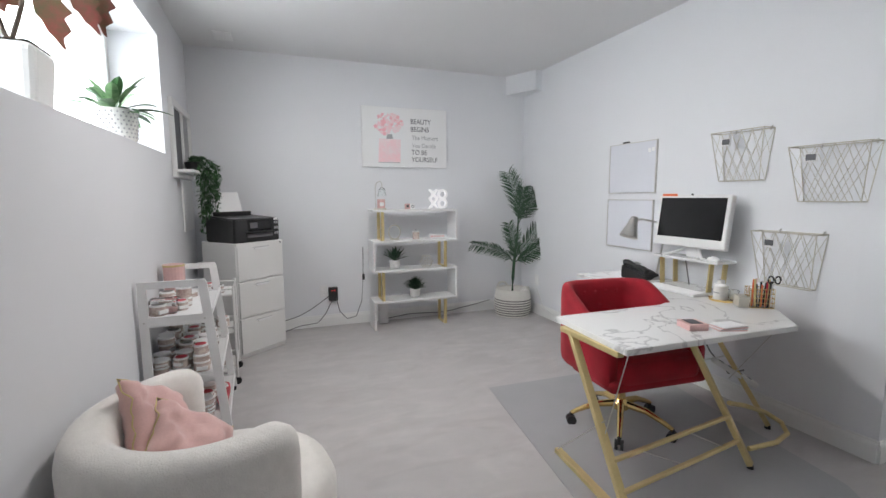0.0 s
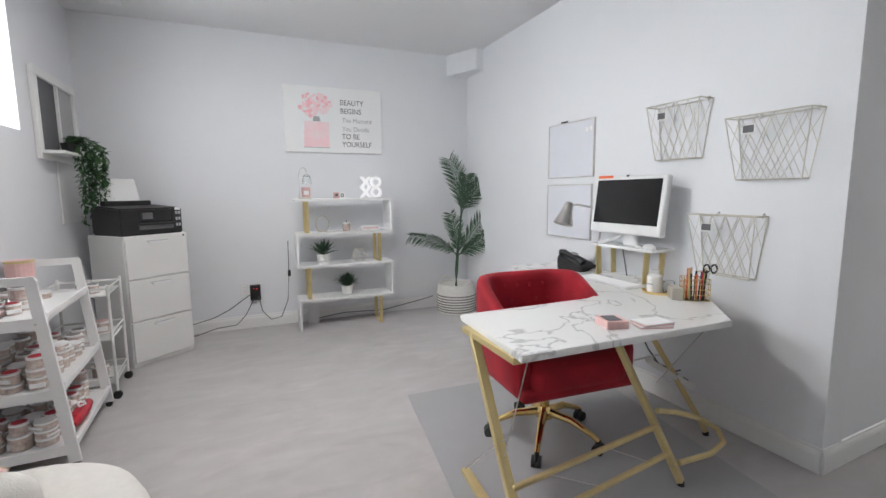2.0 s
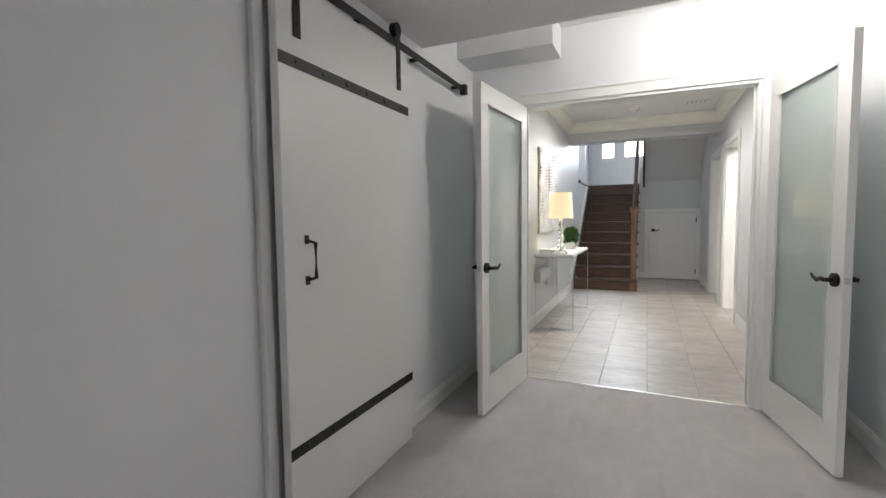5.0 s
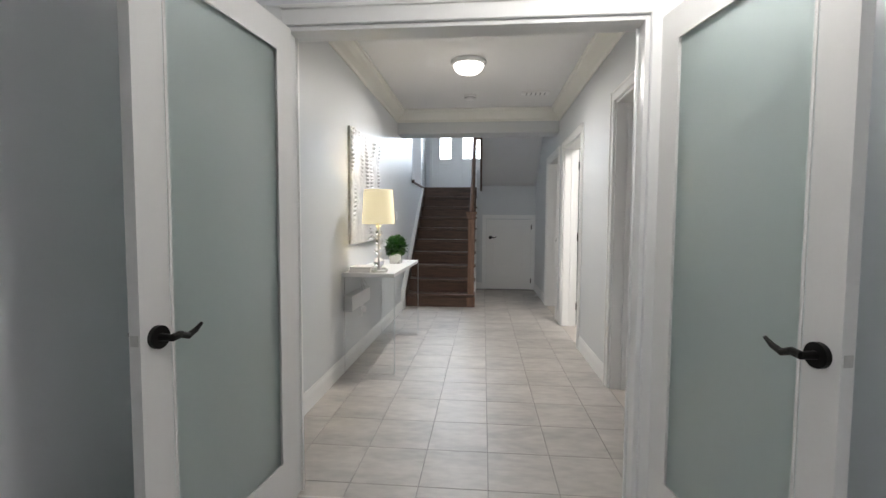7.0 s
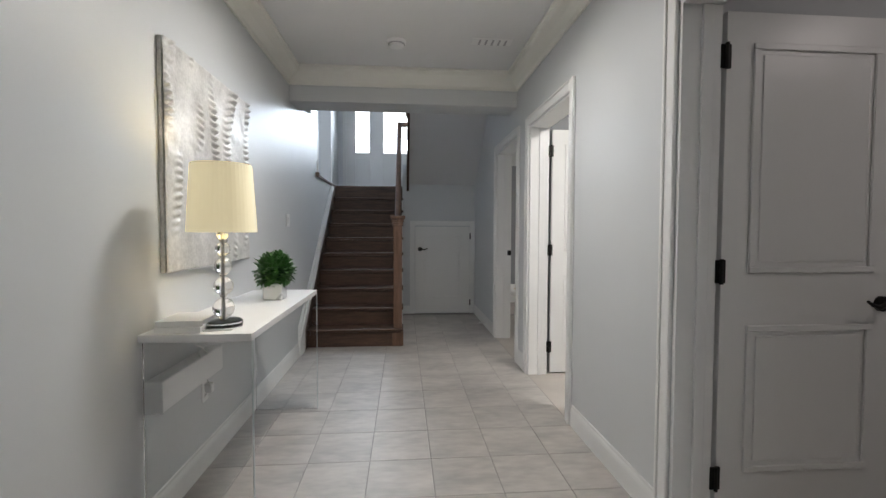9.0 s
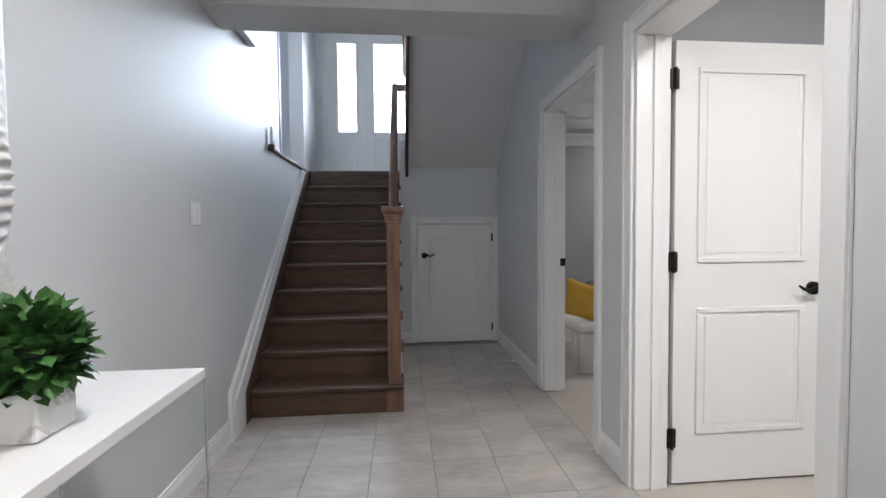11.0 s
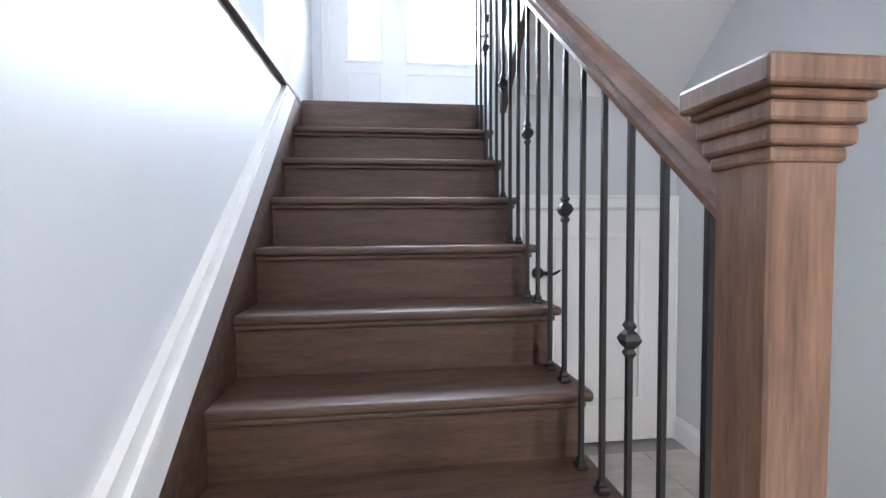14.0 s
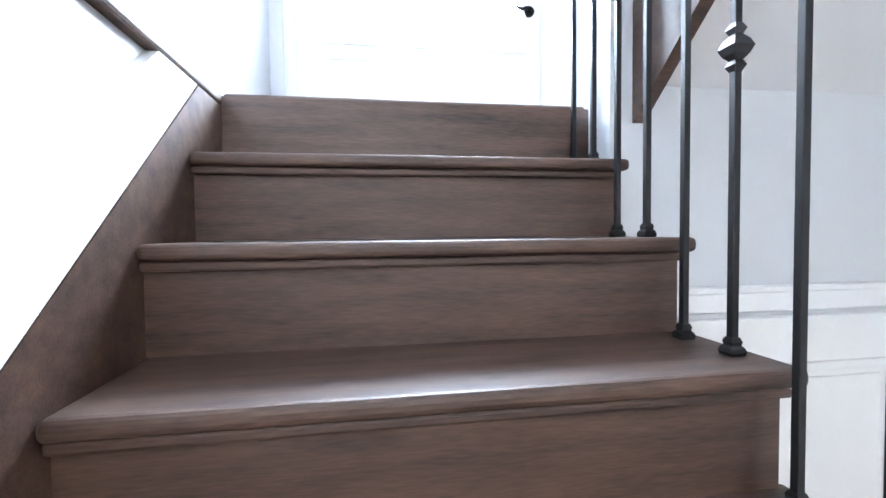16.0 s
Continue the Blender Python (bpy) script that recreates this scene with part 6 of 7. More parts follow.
part("soil", box(-0.085, 0.085, -0.09, 0.09, 0.208, 0.213), M["soil"], pot)
for p in ([(0, 0.0, 0.2), (0.03, 0.02, 0.32), (0.05, 0.05, 0.45), (0.08, 0.10, 0.56)], [(0.01, -0.01, 0.2), (-0.02, -0.03, 0.33), (0.02, -0.05, 0.5)]):
    part("stem", tube(p, 0.008, 8), M["stem"], pot)


def wing_leaf(base, tip, width):
    base, tip = Vector(base), Vector(tip)
    d = tip - base
    side = d.cross(Vector((-0.35, 0.9, 0.35))).normalized()
    bm = bmesh.new()
    n = 9
    mid = [bm.verts.new(base + d * (i / n) + Vector((0, 0, -0.03 * (i / n) ** 2))) for i in range(n + 1)]
    for sg in (-1, 1):
        e = []
        for i in range(n + 1):
            w = width * math.sin(math.pi * (0.06 + 0.94 * i / n)) * (1.0 if i % 2 else 0.72)
            e.append(bm.verts.new(mid[i].co + side * sg * w + Vector((0.012, 0, -0.01)) * (i % 2)))
        for i in range(n):
            bm.faces.new((mid[i], mid[i + 1], e[i + 1], e[i]))
    return bm


for b, t_, w in (((0.006, 0.26, 0.575), (0.088, 0.20, 0.30), 0.060), ((0.097, 0.28, 0.59), (0.193, 0.24, 0.38), 0.050), ((0.179, 0.34, 0.642), (0.198, 0.30, 0.394), 0.045), ((0.05, 0.10, 0.54), (-0.02, 0.02, 0.36), 0.05), ((0.02, -0.05, 0.5), (0.05, -0.2, 0.38), 0.05)):
    part("leaf_stalk", tube([(0.07, 0.09, 0.55), ((b[0] + 0.07) / 2, (b[1] + 0.09) / 2, max(b[2], 0.55) + 0.04), b], 0.0035, 6), M["stem"], pot)
    part("leaf", wing_leaf(b, t_, w), M["redleaf"], pot)

nook = thing("wall_cabinet", "small white framed wall recess with a shelf", "shelf", along((-0.91, SOUTH), BL)[0])
NA, NB, NZ0, NZ1 = 5.10, 5.86, 1.45, 2.02
for a, b, c, d in ((NA, NA + 0.055, NZ0 + 0.06, NZ1 - 0.055), (NB - 0.055, NB, NZ0 + 0.06, NZ1 - 0.055), (NA, NB, NZ1 - 0.055, NZ1), (NA, NB, NZ0, NZ0 + 0.06)):
    part("frame", box(a, b, -0.03, -0.001, c, d, 0.004), M["trim"], nook)
part("ledge", box(NA + 0.01, NB, -0.14, -0.03, NZ0 + 0.04, NZ0 + 0.06, 0.003), M["trim"], nook)
# no recess is cut: the opening's shade is a dark sheet on the wall
part("dark_panel", box(NA + 0.055, NA + 0.38, -0.012, -0.001, NZ0 + 0.06, NZ1 - 0.055), M["ink"], nook, "flat dark panel standing in for the shaded opening")
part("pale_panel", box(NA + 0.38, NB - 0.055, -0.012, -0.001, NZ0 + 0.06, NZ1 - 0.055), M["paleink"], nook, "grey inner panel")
part("divider", box(NA + 0.375, NA + 0.40, -0.028, -0.012, NZ0 + 0.06, NZ1 - 0.055), M["trim"], nook)
part("lower_frame", box(NA + 0.30, NB, -0.012, -0.001, NZ0 - 0.42, NZ0 - 0.002, 0.003), M["white"], nook, "narrow white panel below")

vine = thing("hanging_vine", "trailing green vine hanging from the wall shelf", "plant", pose(ROOMX(4.55) + 0.085, 4.56, 1.51))
part("pot", lathe([(0, 0), (0.045, 0), (0.055, 0.07), (0.05, 0.07), (0, 0.06)], 16), M["plastic"], vine)
random.seed(17)
for k in range(22):
    x, y = random.uniform(0.0, 0.13), random.uniform(-0.11, 0.13)
    L = random.uniform(0.3, 0.68)
    pts = [Vector((0.0, 0, 0.07)), Vector((x * 0.6, y * 0.6, 0.12))]
    for i in range(1, 8):
        pts.append(Vector((x + 0.045 + random.uniform(-0.012, 0.012), y + random.uniform(-0.015, 0.015), 0.10 - L * i / 7)))
    bm = bmesh.new()
    add_tube(bm, pts, 0.002, 4)
    for a, b in zip(pts, pts[1:]):
        for f in (0.1, 0.35, 0.6, 0.85):
            c = a.lerp(b, f)
            d = Vector((random.uniform(-1, 1), random.uniform(-1, 1), random.uniform(-0.9, 0.3))).normalized()
            leaf_mesh(bm, c, c + d * random.uniform(0.032, 0.052), 0.012, 0.004, 2)
    part("strand", bm, M["leaf"], vine)

# ---- barn door ----
barn = thing("barn_door", "white sliding barn door with black strap bands", "door", pose(3.37, 1.462, 0))
BWID = 0.965
part("slab", box(0, BWID, 0, 0.04, 0.015, 2.16, 0.003), M["door"], barn)
for z in (0.355, 1.835):
    st = part("strap", box(0.0, BWID, -0.004, 0, z, z + 0.045, 0.001), M["black"], barn, "black steel strap")
    for i in range(6):
        part("bolt", lathe([(0.011, 0), (0.009, 0.005), (0, 0.007)], 10, pose(0.09 + i * 0.157, -0.004, z + 0.0225, 90, 0, 0)), M["black"], st)
for x in (0.10, BWID - 0.10):
    hg = part("hanger", box(x - 0.02, x + 0.02, -0.006, 0, 1.95, 2.27, 0.002), M["black"], barn, "black steel hanger")
    part("roller", cyl((x, -0.004, 2.262), (x, 0.03, 2.262), 0.035, seg=20), M["black"], hg)
    for z in (2.0, 2.08):
        part("hanger_bolt", lathe([(0.010, 0), (0.008, 0.006), (0, 0.008)], 10, pose(x, -0.006, z, 90, 0, 0)), M["black"], hg)
part("pull_handle", tube([(0.12, 0, 1.035), (0.12, -0.045, 1.045), (0.12, -0.045, 1.18), (0.12, 0, 1.19)], 0.008, 8), M["black"], barn, "black pull handle")
part("handle_plate", box(0.108, 0.132, -0.005, 0, 1.015, 1.05, 0.002), M["black"], barn)
part("handle_plate", box(0.108, 0.132, -0.005, 0, 1.175, 1.21, 0.002), M["black"], barn)
track = thing("barn_door_track", "black steel sliding track above the barn door", "door track", pose(3.25, 1.478, 2.205))
part("rail", box(0, 2.02, 0, 0.008, -0.02, 0.02, 0.001), M["black"], track)
for x in (0.12, 0.7, 1.28, 1.9):
    part("spacer", cyl((x, 0.008, 0), (x, 0.067, 0), 0.012, seg=12), M["black"], track)
part("end_stop", box(1.96, 2.0, -0.02, 0.03, -0.035, 0.035, 0.004), M["black"], track)
structure("closet_trim", box(3.315, 3.362, 1.515, 1.545, 0, 2.32, 0.004), M["trim"], "narrow white trim beside the barn door", "trim")

# ---- double doors ----
def french_leaf(m, hinge_side, label):
    t = thing("french_door", label, "door", m, "double doors")
    w, h, th = 0.80, 2.105, 0.036
    st, top, bot = 0.105, 0.115, 0.235
    part("frame", wall_mesh(w, 0.012, h, th, [(st, w - st, bot, h - top)]), M["door"], t)
    for y in (-0.004, th):
        bm = bmesh.new()
        for a, b, c, d in ((st, w - st, bot, bot + 0.012), (st, w - st, h - top - 0.012, h - top), (st, st + 0.012, bot + 0.012, h - top - 0.012), (w - st - 0.012, w - st, bot + 0.012, h - top - 0.012)):
            add_box(bm, a, b, y, y + 0.004, c, d, 0.0015, 1)
        part("glazing_bead", bm, M["door"], t)
    part("frosted_pane", box(st, w - st, th / 2 - 0.003, th / 2 + 0.003, bot, h - top), M["frost"], t, "frosted green-tinted glass pane")
    lever(t, w - 0.055, 0.955, -1, -1)
    lever(t, w - 0.055, 0.955, 1, -1, th)
    part("latch", box(w - 0.001, w + 0.002, th / 2 - 0.012, th / 2 + 0.012, 0.94, 0.97), M["steel"], t)
    for z in HINGE_Z:
        hinge(t, 0.0, -0.002 if hinge_side else th + 0.010, z)
    return t


french_leaf(pose(5.56, 1.132, 0, 0, 0, 173.6), True, "white door with a frosted pane, opened towards the closet wall")
french_leaf(pose(5.56, -0.44, 0, 0, 0, 190.5), False, "white door with a frosted pane, opened towards the south wall")

# ---- ceiling fixtures of the office ----
M["dome"] = material("lamp_glass", (0.95, 0.93, 0.9), 0.4, bump=0, emit=((1, 0.95, 0.88), 5.0))


def dome(x, y, z, r, label):
    t = thing("ceiling_light", label, "ceiling light", pose(x, y, z))
    part("ring", lathe([(0, 0), (r, 0), (r * 1.02, -0.02), (r * 0.92, -0.04), (r * 0.86, -0.04), (0, -0.03)], 36), M["white"], t)
    g = part("glass_dome", lathe([(r * 0.86, -0.04), (r * 0.80, -0.07), (r * 0.6, -0.10), (r * 0.3, -0.117), (0, -0.122)], 36), M["dome"], t, "glowing frosted glass dome", smooth=True)
    g.visible_shadow = False
    part("finial", lathe([(0, -0.12), (0.008, -0.123), (0.006, -0.135), (0, -0.14)], 12), M["steel"], t)


dome(0.55, 2.9, OFFICE_H, 0.17, "round flush ceiling light with a glass dome")
entry = thing("ceiling_light", "black iron ceiling light with bare white bulbs", "ceiling light", pose(4.88, -0.22, OFFICE_H + 0.04))
part("canopy", lathe([(0, 0), (0.06, 0), (0.055, -0.02), (0, -0.025)], 20), M["black"], entry)
part("stem", cyl((0, 0, -0.02), (0, 0, -0.20), 0.008, seg=10), M["black"], entry)
for k in range(4):
    ca, sa = math.cos(k * math.pi / 2 + 0.5), math.sin(k * math.pi / 2 + 0.5)
    part("arm", tube([(0, 0, -0.19), (0.08 * ca, 0.08 * sa, -0.20), (0.15 * ca, 0.15 * sa, -0.18)], 0.007, 8), M["black"], entry)
    part("bulb", lathe([(0, -0.19), (0.02, -0.18), (0.03, -0.15), (0.022, -0.12), (0, -0.11)], 14, pose(0.15 * ca, 0.15 * sa, 0)), M["dome"], entry, "lit white bulb").visible_shadow = False
vent = thing("ceiling_vent", "small square white ceiling vent", "vent", pose(-0.36, 4.71, OFFICE_H, 0, 0, 87))
part("frame", box(-0.10, 0.10, -0.07, 0.07, -0.012, 0, 0.004), M["white"], vent)
for i in range(5):
    part("slat", box(-0.08, 0.08, -0.05 + i * 0.023, -0.038 + i * 0.023, -0.016, -0.012), M["white"], vent)

# ---- hall things ----
dome(7.97, 0.42, HALL_H, 0.165, "round flush hall ceiling light with a glass dome")
smoke = thing("smoke_detector", "round white smoke detector on the hall ceiling", "smoke detector", pose(9.12, 0.44, HALL_H))
part("body", lathe([(0, 0), (0.075, 0), (0.075, -0.018), (0.060, -0.03), (0.055, -0.045), (0, -0.05)], 28), M["white"], smoke)
part("grille_ring", lathe([(0.064, -0.022), (0.068, -0.026), (0.060, -0.032), (0.058, -0.028)], 28), M["paleink"], smoke)
vent = thing("ceiling_vent", "slotted white air vent in the hall ceiling", "vent", pose(9.05, -0.32, HALL_H))
part("frame", box(-0.06, 0.06, -0.16, 0.16, -0.010, 0, 0.003), M["white"], vent)
for i in range(11):
    part("slat", box(-0.045, 0.045, -0.14 + i * 0.026, -0.126 + i * 0.026, -0.015, -0.010), M["paleink" if i % 2 else "white"], vent)

M["acrylic"] = glass_material("clear_acrylic", (0.985, 0.995, 0.99), 0.0, 1.2)
con = thing("console_table", "white console table on clear acrylic end panels", "console table")
CX0, CX1, CYF, CZ = 7.316, 8.71, 1.0, 0.855
part("tabletop", box(CX0, CX1, CYF, HL - 0.004, CZ - 0.032, CZ, 0.002), M["white"], con, "glossy white top")
for x in (CX0, CX1 - 0.014):
    pn = part("end_panel", box(x, x + 0.014, CYF, HL - 0.02, 0.0, CZ - 0.033, 0.002), M["acrylic"], con, "clear acrylic panel")
    part("panel_edge", box(x - 0.0005, x + 0.0145, CYF - 0.002, CYF, 0.0, CZ - 0.033), M["frost"], pn, "pale polished edge")
tray = thing("cable_tray", "white cable tray box on the wall under the console", "cable tray", pose(7.36, HL, 0.585))
part("box", box(0, 0.62, -0.075, -0.001, -0.065, 0.065, 0.004), M["white"], tray)
part("lip", box(-0.004, 0.0, -0.078, -0.001, -0.068, 0.068, 0.002), M["white"], tray)
ol = outlet("wall_outlet", pose(7.92, HL - 0.001, 0.42), "white wall outlet with plugged cords below the console")
part("plug", box(-0.02, 0.02, -0.045, -0.008, -0.01, 0.04, 0.006, 2), M["white"], ol, "white plug")
for label, pts in (("white lamp cord looping below the console", [(7.56, 1.36, 0.82), (7.60, 1.34, 0.74), (7.70, 1.36, 0.71), (7.80, 1.38, 0.66), (7.82, 1.39, 0.52), (7.90, 1.40, 0.44)]),
                   ("clear cord coil hanging under the console", [(7.62, 1.36, 0.80), (7.68, 1.33, 0.72), (7.74, 1.34, 0.70), (7.72, 1.36, 0.75), (7.66, 1.37, 0.76), (7.70, 1.38, 0.70), (7.85, 1.40, 0.50)])):
    t = thing("cable", label, "cable")
    part("cord", tube(pts, 0.0035, 6), M["whitecable"], t)

M["shade"] = material("cream_lamp_shade", (0.86, 0.80, 0.60), 0.8, vary=0.03, scale=6, fine=300, bump=0.1, emit=((1.0, 0.84, 0.48), 0.62))
M["crystal"] = glass_material("crystal", (0.99, 0.99, 1.0), 0.0, 1.5)
tl_ = thing("table_lamp", "crystal ball table lamp with a cream drum shade", "lamp", pose(7.465, 1.165, CZ))
part("foot", lathe([(0, 0), (0.075, 0), (0.078, 0.006), (0.078, 0.024), (0.07, 0.03), (0, 0.03)], 36), M["crystal"], tl_, "clear crystal foot")
z = 0.03
for r in (0.045, 0.040, 0.036, 0.030, 0.025):
    part("crystal_ball", lathe([(r * math.sin(a), z + 0.007 + r - r * math.cos(a)) for a in [math.pi * k / 14 for k in range(15)]], 24), M["crystal"], tl_, "clear crystal ball", smooth=True)
    part("chrome_collar", lathe([(0, z), (0.014, z), (0.014, z + 0.008), (0, z + 0.008)], 16), M["steel"], tl_)
    z += 2 * r + 0.010
part("stem", cyl((0, 0, 0.02), (0, 0, 0.56), 0.006, seg=12), M["steel"], tl_, "chrome rod")
SZ0, SZ1 = 0.412, 0.700
sh = part("shade", lathe([(0.122, SZ1), (0.140, SZ0), (0.136, SZ0), (0.118, SZ1)], 48), M["shade"], tl_, "glowing cream fabric shade", smooth=False)
part("shade_spider", cyl((-0.118, 0, SZ1 - 0.03), (0.118, 0, SZ1 - 0.03), 0.002, seg=6), M["steel"], tl_)
M["bulb"] = material("lit_bulb", (1, 0.95, 0.85), 0.4, bump=0, emit=((1, 0.86, 0.6), 12.0))
part("bulb", lathe([(0, 0.50), (0.012, 0.505), (0.028, 0.55), (0.026, 0.58), (0, 0.60)], 16), M["bulb"], tl_, "lit bulb")
lamp("table_lamp_light", "POINT", pose(7.465, 1.165, CZ + 0.63), 4.0, 0.03, color=(1.0, 0.84, 0.58))
for lb, y, z0, w, mt in (("white hardback book lying on the console", 1.30, 0.0, 0.24, "paper"), ("second white book on top", 1.305, 0.024, 0.22, "white")):
    bk = thing("book", lb, "book", pose(7.46, y, CZ + z0, 0, 0, 4 if z0 else 0), "books")
    part("pages", box(-w / 2 + 0.006, w / 2 - 0.004, -0.085, 0.085, 0.003, 0.020), M["paper"], bk)
    part("cover", box(-w / 2, w / 2, -0.09, 0.09, 0.0, 0.003), M[mt], bk)
    part("cover", box(-w / 2, w / 2, -0.09, 0.09, 0.020, 0.023), M[mt], bk)
    part("spine", box(-w / 2, -w / 2 + 0.004, -0.09, 0.09, 0.003, 0.020), M[mt], bk)
cordt = thing("cable", "white lamp cord on the console top", "cable")
part("cord", tube([(7.45, 1.13, CZ + 0.004), (7.38, 1.10, CZ + 0.004), (7.36, 1.18, CZ + 0.004), (7.38, 1.30, CZ + 0.004), (7.42, 1.41, CZ + 0.004)], 0.0035, 6), M["whitecable"], cordt)
M["boxwood"] = material("boxwood_leaf", (0.075, 0.19, 0.05), 0.4, vary=0.35, scale=18, fine=60, bump=0.1, dark=(0.03, 0.085, 0.025))
ball = thing("potted_topiary", "round boxwood ball plant in a white marble pot", "plant", pose(8.27, 1.17, CZ))
part("pot", box(-0.058, 0.058, -0.058, 0.058, 0, 0.10, 0.008, 2), M["marble"], ball)
random.seed(31)
bm = bmesh.new()
for i in range(620):
    d = Vector((random.gauss(0, 1), random.gauss(0, 1), random.gauss(0, 1))).normalized()
    c = Vector((0, 0, 0.175)) + d * random.uniform(0.06, 0.10) * Vector((1, 1, 0.9)).length / 1.68
    if c.z < 0.09:
        continue
    e = (d + Vector((random.uniform(-0.8, 0.8), random.uniform(-0.8, 0.8), random.uniform(-0.2, 0.9)))).normalized()
    leaf_mesh(bm, c, c + e * random.uniform(0.034, 0.05), 0.017, 0.004, 3)
part("foliage", bm, M["boxwood"], ball)
part("core", lathe([(0, 0.11), (0.04, 0.12), (0.06, 0.17), (0.045, 0.22), (0, 0.24)], 14), M["palm"], ball)

# relief art
M["plaster"] = material("silver_white_plaster", (0.70, 0.69, 0.67), 0.42, 0.08, vary=0.12, scale=7, fine=60, bump=0.5, dist=0.004, dark=(0.40, 0.395, 0.385))
art = thing("relief_painting", "textured silver white relief painting", "painting", pose(7.505, HL, 0))
AW, AZ0, AZ1 = 1.06, 1.085, 2.115
part("stretcher", box(0.002, AW, -0.022, -0.001, AZ0, AZ1, 0.003), M["plaster"], art, "silver painted edge")
bm = bmesh.new()
n = 150
rows = []
for j in range(n + 1):
    row = []
    for i in range(n + 1):
        u, v = i / n, j / n
        x, zz = u * AW, AZ0 + v * (AZ1 - AZ0)
        swirl = noise.noise((x * 3.1, zz * 2.0, 1.7))
        band = max(0.0, math.sin((x * 1.0 + swirl * 0.16) * 27)) ** 1.5
        ripple = math.sin(zz * 170 + swirl * 8 + math.sin(x * 40) * 1.0) * 0.5 + 0.5
        h = 0.003 + 0.030 * band * ripple * max(0, 0.35 + noise.noise((x * 5, zz * 4, 5.2))) + 0.006 * max(0, noise.noise((x * 12, zz * 12, 2.2)))
        if i in (0, n) or j in (0, n):
            h = 0
        row.append(bm.verts.new((x, -0.0285 - 1.5 * h, zz)))
    rows.append(row)
for j in range(n):
    for i in range(n):
        bm.faces.new((rows[j][i], rows[j][i + 1], rows[j + 1][i + 1], rows[j + 1][i]))
part("relief", bm, M["plaster"], art, "rippled silver white plaster relief", smooth=True)


def switch_plate(m, gangs, label):
    t = thing("light_switch", label, "light switch", m)
    w = 0.07 + 0.046 * (gangs - 1)
    part("plate", box(-w / 2, w / 2, -0.006, 0, -0.058, 0.058, 0.003, 2), M["white"], t)
    for g in range(gangs):
        x = (g - (gangs - 1) / 2) * 0.046
        part("rocker", box(x - 0.016, x + 0.016, -0.010, -0.006, -0.033, 0.033, 0.002, 1), M["paper"], t)
    return t


switch_plate(pose(9.70, HL, 1.37), 2, "white double light switch on the grey wall")
switch_plate(pose(5.98, HR, 1.32, 0, 0, 180), 1, "white light switch beside the double doors")

# ---- hall ceiling beam lower edge trim and upper parts are plain; bedroom ----
M["quilt"] = material("grey_satin_quilt", (0.19, 0.182, 0.188), 0.34, vary=0.15, scale=4, fine=160, bump=0.15, sheen=0.3)
M["mustard"] = material("mustard_fabric", (0.56, 0.33, 0.045), 0.85, vary=0.1, scale=10, fine=300, bump=0.3)
M["bench"] = material("white_leatherette", (0.78, 0.77, 0.76), 0.45, vary=0.03, scale=12, fine=200, bump=0.08)
M["chrome"] = material("chrome", (0.80, 0.80, 0.80), 0.08, 1.0, vary=0.02, scale=10, bump=0)
M["greyshade"] = material("grey_lamp_shade", (0.09, 0.088, 0.086), 0.8, vary=0.05, scale=10, fine=300, bump=0.1)
M["sheet"] = material("white_bedding", (0.76, 0.76, 0.77), 0.8, vary=0.03, scale=6, fine=200, bump=0.15)
M["darkwood"] = material("dark_furniture", (0.05, 0.04, 0.035), 0.4, vary=0.2, scale=6, fine=40, bump=0.05)

bed = thing("bed", "bed under a tufted grey satin comforter", "bed", pose(11.62, -3.76, 0))
BEDW, BEDL, BEDZ = 1.45, 1.66, 0.60
part("mattress", box(0.03, BEDW - 0.03, 0.06, BEDL - 0.03, 0.20, BEDZ - 0.04, 0.05, 3), M["sheet"], bed)
part("bed_base", box(0.05, BEDW - 0.05, 0.05, BEDL - 0.06, 0.06, 0.20, 0.01), M["darkwood"], bed)
part("headboard", box(-0.02, BEDW + 0.02, 0.0, 0.055, 0.1, 1.02, 0.012, 2), M["darkwood"], bed)
for x in (0.1, BEDW - 0.1):
    for y in (0.12, BEDL - 0.15):
        part("leg", cyl((x, y, 0), (x, y, 0.07), 0.03, seg=12), M["darkwood"], bed)
bm = bmesh.new()
nx, ny = 60, 64
ext = 0.42
grid = []
for j in range(ny + 1):
    row = []
    for i in range(nx + 1):
        a = -ext + (BEDW + 2 * ext) * i / nx
        b = 0.42 + (BEDL + ext - 0.42) * j / ny
        x, y, zz = a, b, BEDZ
        ox = max(0, -a) + max(0, a - BEDW)
        oy = max(0, b - BEDL)
        if ox > 0:
            x = (-0.015 - 0.05 * ox) if a < 0 else BEDW + 0.015 + 0.05 * ox
            zz -= ox
        if oy > 0:
            y = BEDL + 0.015 + 0.05 * oy
            zz = min(zz, BEDZ - oy)
        tuft = abs(math.sin(a * 8.5 + b * 8.5)) ** 0.35 * abs(math.sin(a * 8.5 - b * 8.5)) ** 0.35
        wr = 0.030 * noise.noise((a * 5, b * 6, 0.5)) + 0.012 * noise.noise((a * 13, b * 14, 1.5))
        fold = (0.035 * math.sin((a + b * 1.3) * 16) + 0.03 * noise.noise((a * 9, b * 9, 4.0))) * min(1, (ox + oy) * 4)
        if ox > 0 and oy <= 0:
            x += (fold + 0.02 * tuft) * (1 if a > 0 else -1)
        elif oy > 0:
            y += fold + 0.02 * tuft
        else:
            zz += 0.035 * tuft + wr
        row.append(bm.verts.new((x, y, max(0.24, zz))))
    grid.append(row)
